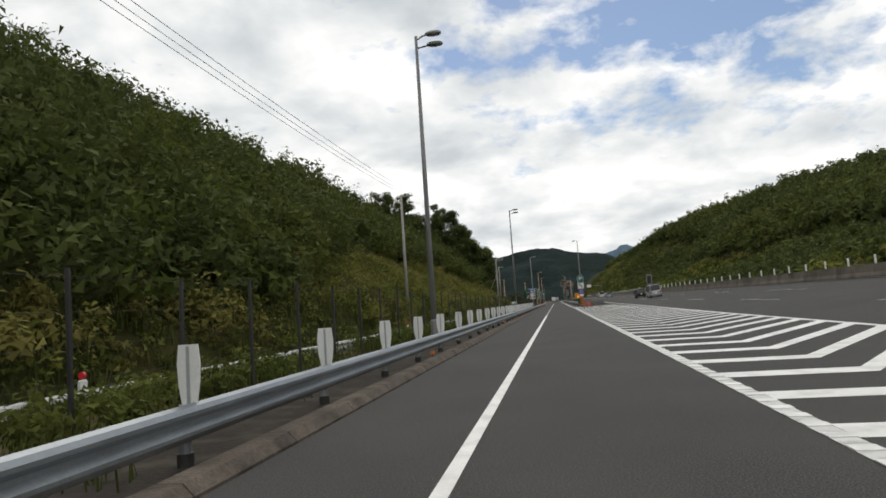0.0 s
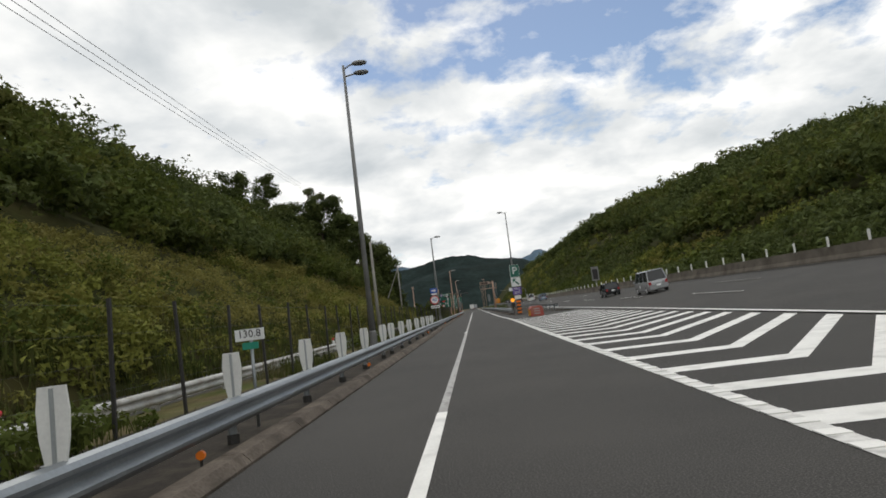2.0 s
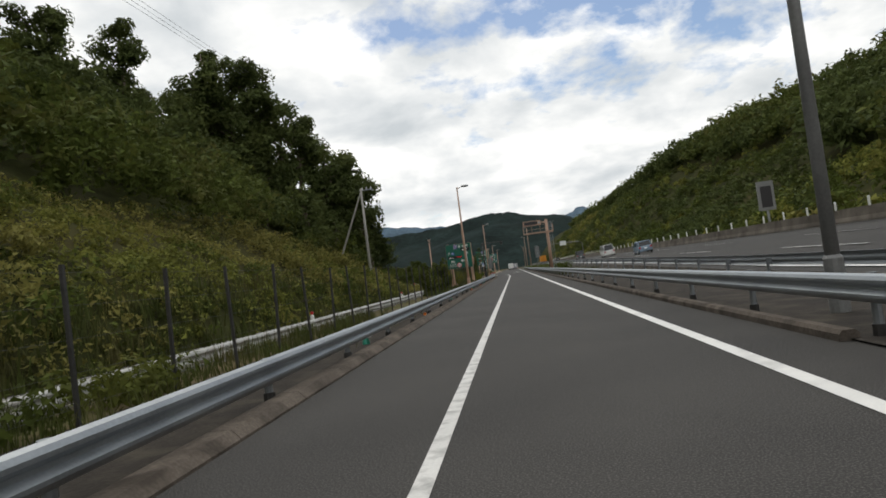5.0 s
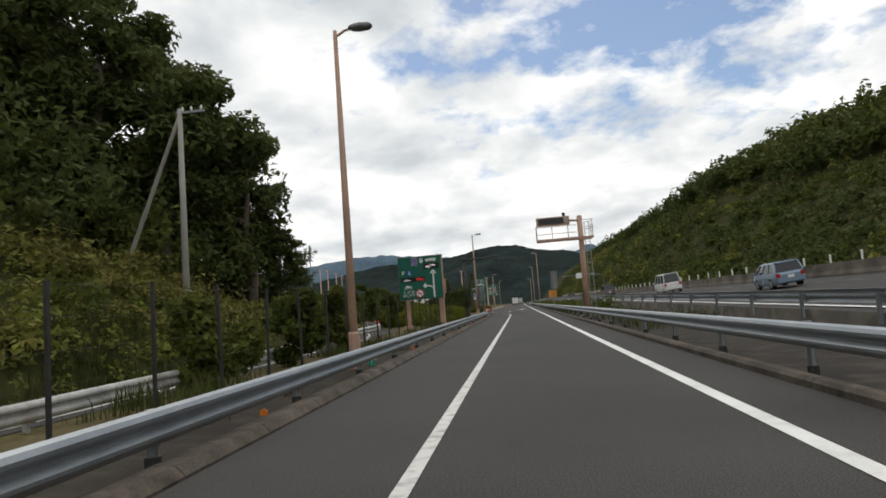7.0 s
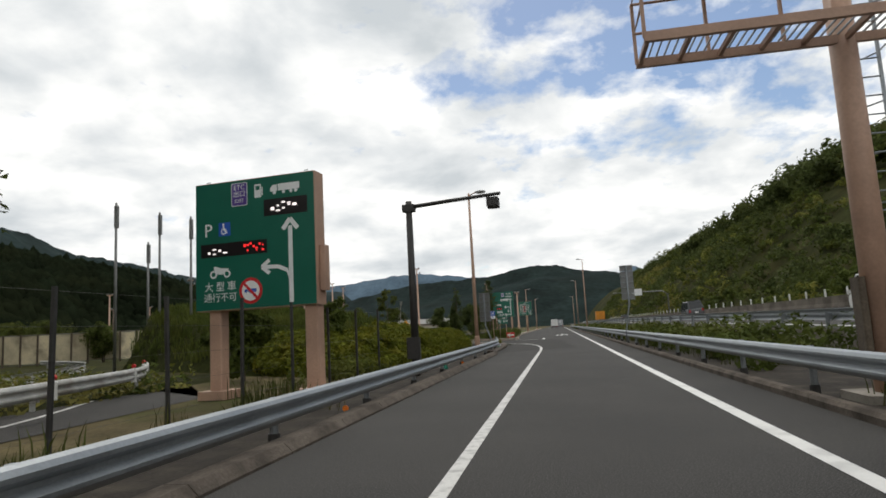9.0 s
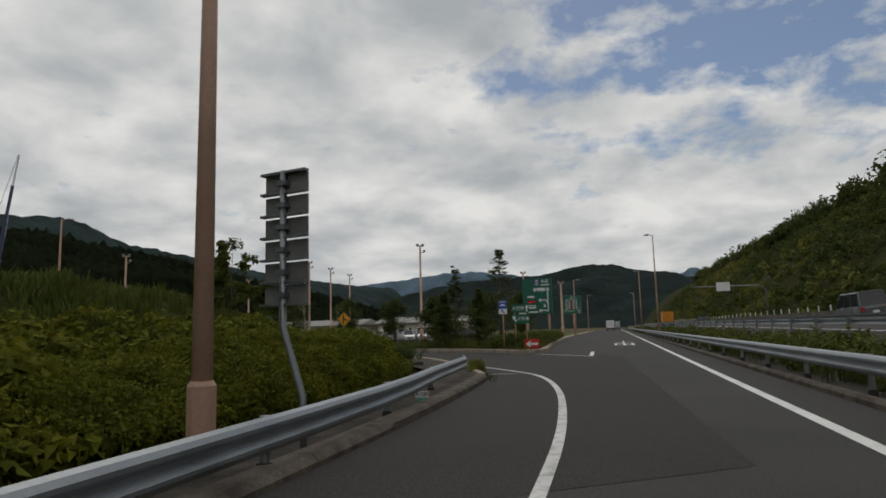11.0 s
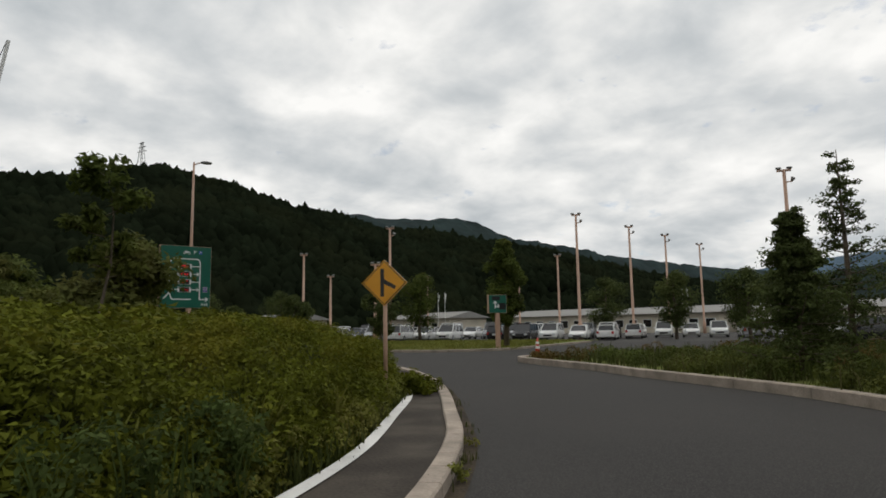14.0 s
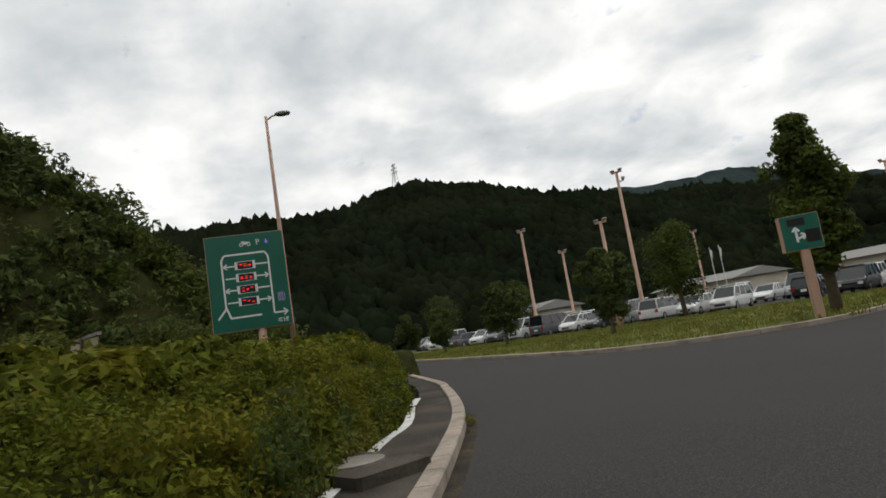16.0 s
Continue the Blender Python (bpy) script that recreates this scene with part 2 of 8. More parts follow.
M = dict(
    asphalt=surface("asphalt", (0.042, 0.040, 0.0375), 0.9, vary=0.3, scale=0.35, fine=95, bump=0.15, stain=(0.125, 0.119, 0.11), stain_amt=0.75, stain_scale=62, spec=0.2),
    asphalt_dark=surface("dark_asphalt", (0.031, 0.029, 0.027), 0.9, vary=0.28, scale=0.3, fine=95, bump=0.15, stain=(0.088, 0.082, 0.074), stain_amt=0.75, stain_scale=62, spec=0.2),
    paint=surface("road_paint", (0.74, 0.73, 0.70), 0.6, vary=0.08, scale=1.0, fine=40, bump=0.2, stain=(0.42, 0.41, 0.39), stain_amt=0.55, stain_scale=2.2),
    paint2=surface("lightly_worn_road_paint", (0.60, 0.59, 0.565), 0.65, vary=0.12, scale=1.0, fine=50, bump=0.2, stain=(0.26, 0.255, 0.245), stain_amt=0.75, stain_scale=5.0),
    worn=surface("worn_road_paint", (0.37, 0.362, 0.348), 0.7, vary=0.2, scale=2.0, fine=60, bump=0.2, stain=(0.16, 0.155, 0.15), stain_amt=0.9, stain_scale=7.0),
    concrete=surface("concrete", (0.26, 0.235, 0.20), 0.9, vary=0.25, scale=0.9, fine=30, bump=0.3, stain=(0.12, 0.10, 0.08), stain_amt=0.8, stain_scale=1.1),
    verge=surface("dark_gutter_asphalt", (0.036, 0.031, 0.026), 0.95, vary=0.3, scale=0.8, fine=22, bump=0.6, stain=(0.075, 0.065, 0.05), stain_amt=0.7, stain_scale=1.7, spec=0.12),
    dark_concrete=surface("weathered_concrete", (0.080, 0.068, 0.054), 0.92, vary=0.35, scale=1.1, fine=25, bump=0.4, stain=(0.036, 0.031, 0.024), stain_amt=0.85, stain_scale=1.3, spec=0.15),
    path_concrete=surface("gutter_path_concrete", (0.060, 0.051, 0.042), 0.93, vary=0.35, scale=0.9, fine=30, bump=0.4, stain=(0.10, 0.088, 0.07), stain_amt=0.7, stain_scale=0.9, spec=0.12),
    old_concrete=surface("old_parapet_concrete", (0.135, 0.118, 0.098), 0.92, vary=0.3, scale=0.6, fine=20, bump=0.3, stain=(0.065, 0.055, 0.045), stain_amt=0.8, stain_scale=0.7, spec=0.15),
    kerb=surface("kerb_concrete", (0.108, 0.090, 0.074), 0.92, vary=0.35, scale=1.6, fine=28, bump=0.5, stain=(0.045, 0.037, 0.03), stain_amt=0.85, stain_scale=2.0, spec=0.15),
    pale_kerb=surface("pale_kerb_concrete", (0.345, 0.285, 0.23), 0.9, vary=0.2, scale=1.6, fine=28, bump=0.3, stain=(0.16, 0.14, 0.11), stain_amt=0.7, stain_scale=2.0),
    steel=surface("galvanised_steel", (0.285, 0.305, 0.32), 0.5, 0.9, vary=0.12, scale=1.5, fine=25, bump=0.05, stain=(0.33, 0.35, 0.36), stain_amt=0.6, stain_scale=1.2),
    old_white=surface("old_white_rail_paint", (0.40, 0.40, 0.385), 0.6, vary=0.2, scale=2.0, fine=20, bump=0.1, stain=(0.22, 0.19, 0.15), stain_amt=0.7, stain_scale=1.8),
    white=surface("white_plastic", (0.72, 0.72, 0.69), 0.45, vary=0.08, scale=2.0, fine=30, bump=0.02),
    grey_strip=surface("grey_plastic", (0.33, 0.35, 0.35), 0.5, vary=0.1),
    black=surface("black_steel", (0.028, 0.026, 0.024), 0.55, vary=0.3, scale=5, fine=30, bump=0.05),
    pole_grey=surface("grey_pole_paint", (0.20, 0.20, 0.195), 0.5, 0.2, vary=0.15, scale=1.2, fine=20, bump=0.03),
    pole_pink=surface("beige_pole_paint", (0.46, 0.29, 0.205), 0.55, vary=0.12, scale=0.8, fine=20, bump=0.03, stain=(0.30, 0.19, 0.14), stain_amt=0.5, stain_scale=1.0),
    pole_concrete=surface("utility_pole_concrete", (0.30, 0.285, 0.255), 0.85, vary=0.15, scale=1.0, fine=30, bump=0.1),
    green=surface("green_sign_sheet", (0.006, 0.115, 0.075), 0.4, vary=0.06, scale=1.5, fine=20, bump=0.0),
    blue=surface("blue_sign_sheet", (0.02, 0.09, 0.42), 0.4, vary=0.05, bump=0.0),
    purple=surface("purple_sign_sheet", (0.10, 0.055, 0.27), 0.4, vary=0.05, bump=0.0),
    sign_white=surface("white_sign_sheet", (0.78, 0.79, 0.78), 0.4, vary=0.04, bump=0.0),
    sign_red=surface("red_sign_sheet", (0.55, 0.02, 0.025), 0.4, vary=0.06, bump=0.0),
    sign_yellow=surface("amber_sign_sheet", (0.72, 0.33, 0.015), 0.4, vary=0.06, bump=0.0),
    led_black=surface("display_black", (0.012, 0.009, 0.010), 0.35, vary=0.1, bump=0.0),
    orange=surface("orange_plastic", (0.82, 0.20, 0.015), 0.4, vary=0.1, bump=0.0),
    teal=surface("green_plastic", (0.02, 0.24, 0.16), 0.45, vary=0.1, bump=0.0),
    soil=surface("dry_soil_and_grass", (0.105, 0.085, 0.045), 0.95, vary=0.35, scale=0.5, fine=12, bump=0.6, stain=(0.06, 0.075, 0.02), stain_amt=0.9, stain_scale=0.35, spec=0.05),
    grass=surface("grass_ground", (0.12, 0.14, 0.036), 0.95, vary=0.35, scale=0.6, fine=14, bump=0.6, stain=(0.12, 0.10, 0.045), stain_amt=0.7, stain_scale=0.5, spec=0.05),
    hill=surface("hill_undergrowth", (0.032, 0.035, 0.012), 0.95, vary=0.4, scale=0.3, fine=3.0, bump=0.7, stain=(0.058, 0.050, 0.02), stain_amt=0.8, stain_scale=0.12, spec=0.03),
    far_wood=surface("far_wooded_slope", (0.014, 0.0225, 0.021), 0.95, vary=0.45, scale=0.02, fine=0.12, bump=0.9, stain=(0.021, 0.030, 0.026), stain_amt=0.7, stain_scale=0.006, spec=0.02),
    # far_wood made lighter and bluer, a little distance haze painted in
    far_ridge=surface("further_wooded_slope_hazed", (0.021, 0.033, 0.033), 0.95, vary=0.4, scale=0.015, fine=0.1, bump=0.8, stain=(0.030, 0.043, 0.040), stain_amt=0.7, stain_scale=0.005, spec=0.02),
    # pale blue: the haze of distance is put into the base colour
    haze_wood=surface("distant_slope_haze_in_colour", (0.085, 0.125, 0.165), 0.95, vary=0.2, scale=0.01, fine=0.08, bump=0.4, spec=0.02),
    bark=surface("bark", (0.11, 0.085, 0.06), 0.9, vary=0.3, scale=4, fine=30, bump=0.5),
    leaf_dark=leaf_material("dark_leaves", (0.072, 0.091, 0.030), (0.109, 0.127, 0.038)),
    leaf_mid=leaf_material("mid_green_leaves", (0.075, 0.096, 0.022), (0.115, 0.12, 0.028)),
    leaf_light=leaf_material("light_green_leaves", (0.160, 0.170, 0.038), (0.21, 0.195, 0.05), island=0.16),
    leaf_dry=leaf_material("dry_shrub_leaves", (0.185, 0.172, 0.050), (0.225, 0.20, 0.062), island=0.16),
    leaf_bamboo=leaf_material("bamboo_leaves", (0.085, 0.105, 0.026), (0.13, 0.125, 0.04)),
    leaf_hedge=leaf_material("hedge_leaves", (0.098, 0.110, 0.013), (0.172, 0.158, 0.019), scale=0.9, island=0.32, clump=2.2),
    grass_blade=leaf_material("grass_blades", (0.064, 0.078, 0.022), (0.115, 0.10, 0.042), scale=0.6),
    leaf_weed=leaf_material("weed_leaves", (0.060, 0.084, 0.023), (0.095, 0.112, 0.034), scale=0.8, clump=2.0),
    rubber=surface("rubber", (0.02, 0.02, 0.02), 0.8, vary=0.2),
    wall_cream=surface("cream_wall", (0.55, 0.50, 0.40), 0.85, vary=0.1, scale=0.5, fine=10, bump=0.1),
    roof_pale=surface("pale_roof", (0.21, 0.205, 0.19), 0.7, vary=0.1),
    cable=surface("cable", (0.03, 0.03, 0.03), 0.6, vary=0.1, bump=0.0),
)


# ---- mesh tools ----
class Mesh:
    """Collects vertices and faces, then makes one mesh of them."""

    def __init__(self):
        self.v, self.f = [], []

    def add(self, verts, faces):
        o = len(self.v)
        self.v += [tuple(p) for p in verts]
        self.f += [tuple(i + o for i in f) for f in faces]
        return self

    def box(self, x0, y0, z0, x1, y1, z1, ch=0.0):
        """A box with its upright edges chamfered by ch."""
        if ch <= 0:
            ring = [(x0, y0), (x1, y0), (x1, y1), (x0, y1)]
        else:
            ring = [(x0 + ch, y0), (x1 - ch, y0), (x1, y0 + ch), (x1, y1 - ch), (x1 - ch, y1), (x0 + ch, y1), (x0, y1 - ch), (x0, y0 + ch)]
        return self.prism(ring, z0, z1)

    def prism(self, ring, z0, z1):
        n = len(ring)
        vs = [(x, y, z0) for x, y in ring] + [(x, y, z1) for x, y in ring]
        fs = [tuple(reversed(range(n))), tuple(range(n, 2 * n))] + [(i, (i + 1) % n, n + (i + 1) % n, n + i) for i in range(n)]
        return self.add(vs, fs)

    def tube(self, pts, radii, n=10, caps=True):
        """A round tube through the points, with a radius at each."""
        pts = [Vector(p) for p in pts]
        if not hasattr(radii, "__len__"):
            radii = [radii] * len(pts)
        vs, fs = [], []
        for i, p in enumerate(pts):
            d = (pts[min(i + 1, len(pts) - 1)] - pts[max(i - 1, 0)]).normalized()
            a = d.orthogonal() if abs(d.z) < 0.95 else Vector((1, 0, 0)) - d * d.x
            if abs(d.z) < 0.95:
                a = Vector((0, 0, 1)).cross(d)
            a.normalize()
            b = d.cross(a)
            for k in range(n):
                w = 2 * math.pi * k / n
                vs.append(p + (a * math.cos(w) + b * math.sin(w)) * radii[i])
        for i in range(len(pts) - 1):
            for k in range(n):
                k2 = (k + 1) % n
                fs.append((i * n + k, i * n + k2, (i + 1) * n + k2, (i + 1) * n + k))
        if caps:
            fs.append(tuple(reversed(range(n))))
            fs.append(tuple(range((len(pts) - 1) * n, len(pts) * n)))
        return self.add(vs, fs)

    def sweep(self, profile, path, closed=True):
        """A profile of (sideways, up) swept along a path of (x, y, z); sideways is to the right of travel."""
        n = len(profile)
        vs, fs = [], []
        P = [Vector(p) for p in path]
        for i, p in enumerate(P):
            d = P[min(i + 1, len(P) - 1)] - P[max(i - 1, 0)]
            d.z = 0
            d.normalize()
            side = Vector((d.y, -d.x, 0))
            vs += [p + side * s + Vector((0, 0, u)) for s, u in profile]
        m = n if closed else n - 1
        for i in range(len(P) - 1):
            for k in range(m):
                k2 = (k + 1) % n
                fs.append((i * n + k, (i + 1) * n + k, (i + 1) * n + k2, i * n + k2))
        if closed:
            fs.append(tuple(range(n)))
            fs.append(tuple(reversed(range((len(P) - 1) * n, len(P) * n))))
        return self.add(vs, fs)

    def data(self, name, material, smooth=False):
        me = bpy.data.meshes.new(name)
        me.from_pydata(self.v, [], self.f)
        me.materials.append(material)
        if smooth:
            me.polygons.foreach_set("use_smooth", [True] * len(me.polygons))
        me.update()
        return me

    def fixed(self):
        """The same with all faces turned outwards."""
        bm = bmesh.new()
        vs = [bm.verts.new(p) for p in self.v]
        for f in self.f:
            try:
                bm.faces.new([vs[i] for i in f])
            except ValueError:
                pass
        bmesh.ops.recalc_face_normals(bm, faces=bm.faces)
        self.v = [tuple(v.co) for v in bm.verts]
        bm.verts.index_update()
        self.f = [tuple(v.index for v in f.verts) for f in bm.faces]
        bm.free()
        return self


def part(name, mesh, material, parent=None, label="", smooth=False):
    ob = new(name, mesh.data(name, material, smooth) if isinstance(mesh, Mesh) else mesh)
    if parent:
        ob.parent = parent
    return tagged(ob, label) if label else ob


def thing(name, x, y, z, turn, label, category, group="", kind=""):
    """An Empty at a thing's base, to hold its parts."""
    e = new(name)
    e.empty_display_size = 0.3
    e.matrix_basis = pose(x, y, z, 0, 0, turn)
    return tagged(e, label, category, group, kind)


def setting(name, mesh, material, label, category, kind="structure", smooth=False):
    return tagged(new(name, mesh.data(name, material, smooth)), label, category, "", kind)


def array_mesh(name, verts, quads, material, smooth=False):
    """A mesh from number arrays, for large counts."""
    me = bpy.data.meshes.new(name)
    verts = np.asarray(verts, dtype=np.float32)
    quads = np.asarray(quads, dtype=np.int32)
    n, k = quads.shape
    me.vertices.add(len(verts))
    me.vertices.foreach_set("co", verts.ravel())
    me.loops.add(n * k)
    me.loops.foreach_set("vertex_index", quads.ravel())
    me.polygons.add(n)
    me.polygons.foreach_set("loop_start", np.arange(0, n * k, k, dtype=np.int32))
    me.update(calc_edges=True)
    me.materials.append(material)
    if smooth:
        me.polygons.foreach_set("use_smooth", np.ones(n, dtype=bool))
    me.validate()
    return me


def leaves(centers, radii, per, size, seed, squash=0.8, shell=0.35, quad=False):
    """Vertices and faces of leaves (three-cornered, or four with quad) that fill balls round the centres, mostly near their skins."""
    rng = np.random.default_rng(seed)
    centers = np.asarray(centers, float)
    radii = np.broadcast_to(np.asarray(radii, float), (len(centers),))
    size = np.broadcast_to(np.asarray(size, float), (len(centers),))
    n = len(centers) * per
    c = np.repeat(centers, per, 0)
    r = np.repeat(radii, per)
    s = np.repeat(size, per) * rng.uniform(0.6, 1.35, n)
    d = rng.normal(size=(n, 3))
    d /= np.linalg.norm(d, axis=1)[:, None]
    rad = r * (1 - shell * rng.random(n) ** 1.5)
    pos = c + d * rad[:, None] * np.array([1, 1, squash])
    # leaf planes lean outwards and upwards
    nrm = d * 0.8 + np.array([0, 0, 0.55]) + rng.normal(size=(n, 3)) * 0.55
    nrm /= np.linalg.norm(nrm, axis=1)[:, None]
    a = np.cross(nrm, rng.normal(size=(n, 3)))
    a /= np.linalg.norm(a, axis=1)[:, None]
    b = np.cross(nrm, a)
    a *= s[:, None] * 0.5
    b *= s[:, None] * 0.85
    v = np.stack([pos - b, pos + a * 0.9 + nrm * (s * 0.12)[:, None], pos + b, pos - a * 0.9 + nrm * (s * 0.12)[:, None]], 1).reshape(-1, 3)
    if quad:
        return v, np.arange(n * 4).reshape(-1, 4)
    v = np.stack([pos - b * 1.05 - a * 0.35, pos + a * 1.35 + nrm * (s * 0.15)[:, None], pos + b * 1.25 - a * 0.5], 1).reshape(-1, 3)
    return v, np.arange(n * 3).reshape(-1, 3)


def spires(centers, radii, seed, squash=1.1):
    """Uneven tree crowns, some of them pointed, for far woods: vertices and triangles."""
    rng = np.random.default_rng(seed)
    n = len(centers)
    w = 2 * math.pi * (np.arange(5) / 5.0)[None] + rng.uniform(0, 6.28, (n, 1))
    low = np.stack([np.cos(w), np.sin(w), np.full_like(w, -0.6)], 2) * rng.uniform(0.75, 1.2, (n, 5, 1))
    mid = np.stack([np.cos(w + 0.4) * 0.82, np.sin(w + 0.4) * 0.82, np.full_like(w, 0.45)], 2) * rng.uniform(0.7, 1.2, (n, 5, 1))
    top = np.concatenate([rng.normal(0, 0.12, (n, 1, 2)), np.where(rng.random((n, 1, 1)) < 0.2, rng.uniform(1.3, 1.9, (n, 1, 1)), rng.uniform(0.8, 1.15, (n, 1, 1)))], 2)
    v = np.concatenate([low, mid, top], 1) * np.asarray(radii)[:, None, None] * np.array([1, 1, squash]) + np.asarray(centers)[:, None, :]
    i = np.arange(5)
    j = (i + 1) % 5
    tri = np.concatenate([np.stack([i, j, 5 + i], 1), np.stack([j, 5 + j, 5 + i], 1), np.stack([5 + i, 5 + j, np.full(5, 10)], 1)])
    return v.reshape(-1, 3), (np.arange(n)[:, None, None] * 11 + tri[None]).reshape(-1, 3)


def smooth01(a, b, x):
    t = np.clip((np.asarray(x, float) - a) / (b - a), 0, 1)
    return t * t * (3 - 2 * t)


def wave(x, y, seed=0, octaves=4, scale=1.0):
    """A smooth bumpy field made of a few sines, -1 to 1."""
    rng = np.random.default_rng(seed)
    x, y = np.asarray(x, float) / scale, np.asarray(y, float) / scale
    z, amp, tot = np.zeros(np.broadcast(x, y).shape), 1.0, 0.0
    for o in range(octaves):
        for _ in range(3):
            w = rng.uniform(0, 2 * math.pi)
            k = (1.0 + rng.random()) * 2 ** o
            z = z + amp * np.sin(k * (x * math.cos(w) + y * math.sin(w)) + rng.uniform(0, 6.28))
            tot += amp * 0.6
        amp *= 0.5
    return z / tot


def field(name, xs, ys, fn, material, label, category, kind="structure"):
    """A height field over a grid of x and y."""
    X, Y = np.meshgrid(xs, ys)
    Z = fn(X, Y)
    v = np.stack([X, Y, Z], -1).reshape(-1, 3)
    nx = len(xs)
    i = np.arange(len(ys) - 1)[:, None] * nx + np.arange(nx - 1)[None, :]
    q = np.stack([i, i + 1, i + 1 + nx, i + nx], -1).reshape(-1, 4)
    return tagged(new(name, array_mesh(name, v, q, material, True)), label, category, "", kind)


def strip(path_left, path_right, z=0.0, zs=None):
    """A flat strip between two lines of (x, y) with the same number of points."""
    m = Mesh()
    n = len(path_left)
    za = zs or [z] * n
    m.v = [(*p, za[i]) for i, p in enumerate(path_left)] + [(*p, za[i]) for i, p in enumerate(path_right)]
    m.f = [(i, n + i, n + i + 1, i + 1) for i in range(n - 1)]
    return m


def curve_points(pts, n):
    """A smooth line (Catmull-Rom) through a few points, n steps a piece."""
    P = [Vector(p) for p in pts]
    P = [P[0] * 2 - P[1]] + P + [P[-1] * 2 - P[-2]]
    out = []
    for i in range(1, len(P) - 2):
        for k in range(n):
            t = k / n
            a, b, c, d = P[i - 1], P[i], P[i + 1], P[i + 2]
            out.append(0.5 * ((2 * b) + (c - a) * t + (2 * a - 5 * b + 4 * c - d) * t * t + (3 * b - a - 3 * c + d) * t ** 3))
    out.append(P[-2])
    return out


def offset(path, d):
    """The line moved d metres to its right (x, y)."""
    out = []
    for i, p in enumerate(path):
        t = (Vector(path[min(i + 1, len(path) - 1)][:2]) - Vector(path[max(i - 1, 0)][:2])).normalized()
        out.append((p[0] + t.y * d, p[1] - t.x * d))
    return out

# ---- ground and hills ----


def ground_mesh():
    m = Mesh()
    xs = [-4000, -600, -120, 0, 120, 600, 4000]
    ys = [-1500, -200, 0, 120, 240, 400, 800, 4600]
    m.v = [(x, y, -0.12) for y in ys for x in xs]
    n = len(xs)
    m.f = [(j * n + i, j * n + i + 1, (j + 1) * n + i + 1, (j + 1) * n + i) for j in range(len(ys) - 1) for i in range(n - 1)]
    return m


setting("ground", ground_mesh(), M["soil"], "dry soil and rough grass reaching to the hills", "ground")


def left_hill(x, y):
    s = np.clip(-10.5 - x, 0, None)
    k = np.interp(y, [25, 50, 75, 95, 135], [0.715, 0.70, 0.65, 0.64, 0.665])
    z = k * s + (0.5 * wave(x, y, 3, 4, 9.0) + 0.55 * wave(x, y, 4, 3, 4.0)) * smooth01(0, 6, s)
    z = np.where(s > 38, k * 38 + (s - 38) * 0.05, z)
    fade = 1 - smooth01(-26, 12, y - (203 + 0.5 * np.clip(-20 - x, -20, 42) + 1.3 * np.clip(-60 - x, 0, 25)))
    return z * fade - 0.05 - 0.8 * (1 - smooth01(0, 2, s))


def right_hill(x, y):
    s = np.clip(x - 27.0 - 2.5 * wave(y, y * 0, 5, 3, 60.0), 0, None)
    far = smooth01(260, 345, y)
    h = 59.0 - 22.0 * far + 5.0 * wave(y, y * 0, 8, 3, 90.0)
    z = h * (1 - np.exp(-(s / (62.0 - 41.0 * far)) ** 1.25)) * (0.71 + 0.29 * smooth01(60, 300, y)) * np.interp(y, [0, 110, 145, 185, 230, 275, 330], [0.66, 0.65, 0.61, 0.70, 0.81, 0.92, 0.96])
    return 0.7 + z + 0.6 * wave(x, y, 6, 4, 12.0) * smooth01(0, 8, s)


field("hill_left", np.linspace(-130, -9, 76), np.linspace(-60, 280, 120), left_hill, M["hill"], "steep roadside hill of grass and shrubs under woodland", "hill")
field("hill_right", np.linspace(25.2, 260, 80), np.linspace(-80, 900, 160), right_hill, M["hill"], "long hillside of scrub and woodland beyond the expressway", "hill")


def ridge(name, pts, depth, material, label, seed, rough=6.0, base=-2.0):
    """A mountain: a crest line of (x, y, height) with slopes falling to both sides."""
    P = curve_points([Vector(p) for p in pts], 14)
    a, b = Vector(pts[0]), Vector(pts[-1])
    d = (b - a); d.z = 0; d.normalize()
    nrm = Vector((d.y, -d.x, 0))
    vs, rows = [], 17
    for j in range(rows):
        k = (j / (rows - 1)) * 2 - 1
        for i, p in enumerate(P):
            fall = max(0.0, 1 - abs(k)) ** 1.15
            w = float(wave(p.x + k * depth, p.y + k * depth * 0.7, seed, 4, depth * 0.55))
            z = base + (p.z - base) * fall * (1 + 0.22 * w * (abs(k) > 0.05)) + rough * float(wave(p.x * 1.0 + k * 50, p.y, seed + 1, 3, rough * 4)) * min(1.0, fall * 3)
            q = p + nrm * depth * k * (1 + 0.15 * w)
            vs.append((q.x, q.y, z))
    n = len(P)
    i = np.arange(rows - 1)[:, None] * n + np.arange(n - 1)[None, :]
    q = np.stack([i, i + n, i + 1 + n, i + 1], -1).reshape(-1, 4)
    return tagged(new(name, array_mesh(name, np.array(vs), q, material, True)), label, "mountain", "", "structure"), P, nrm


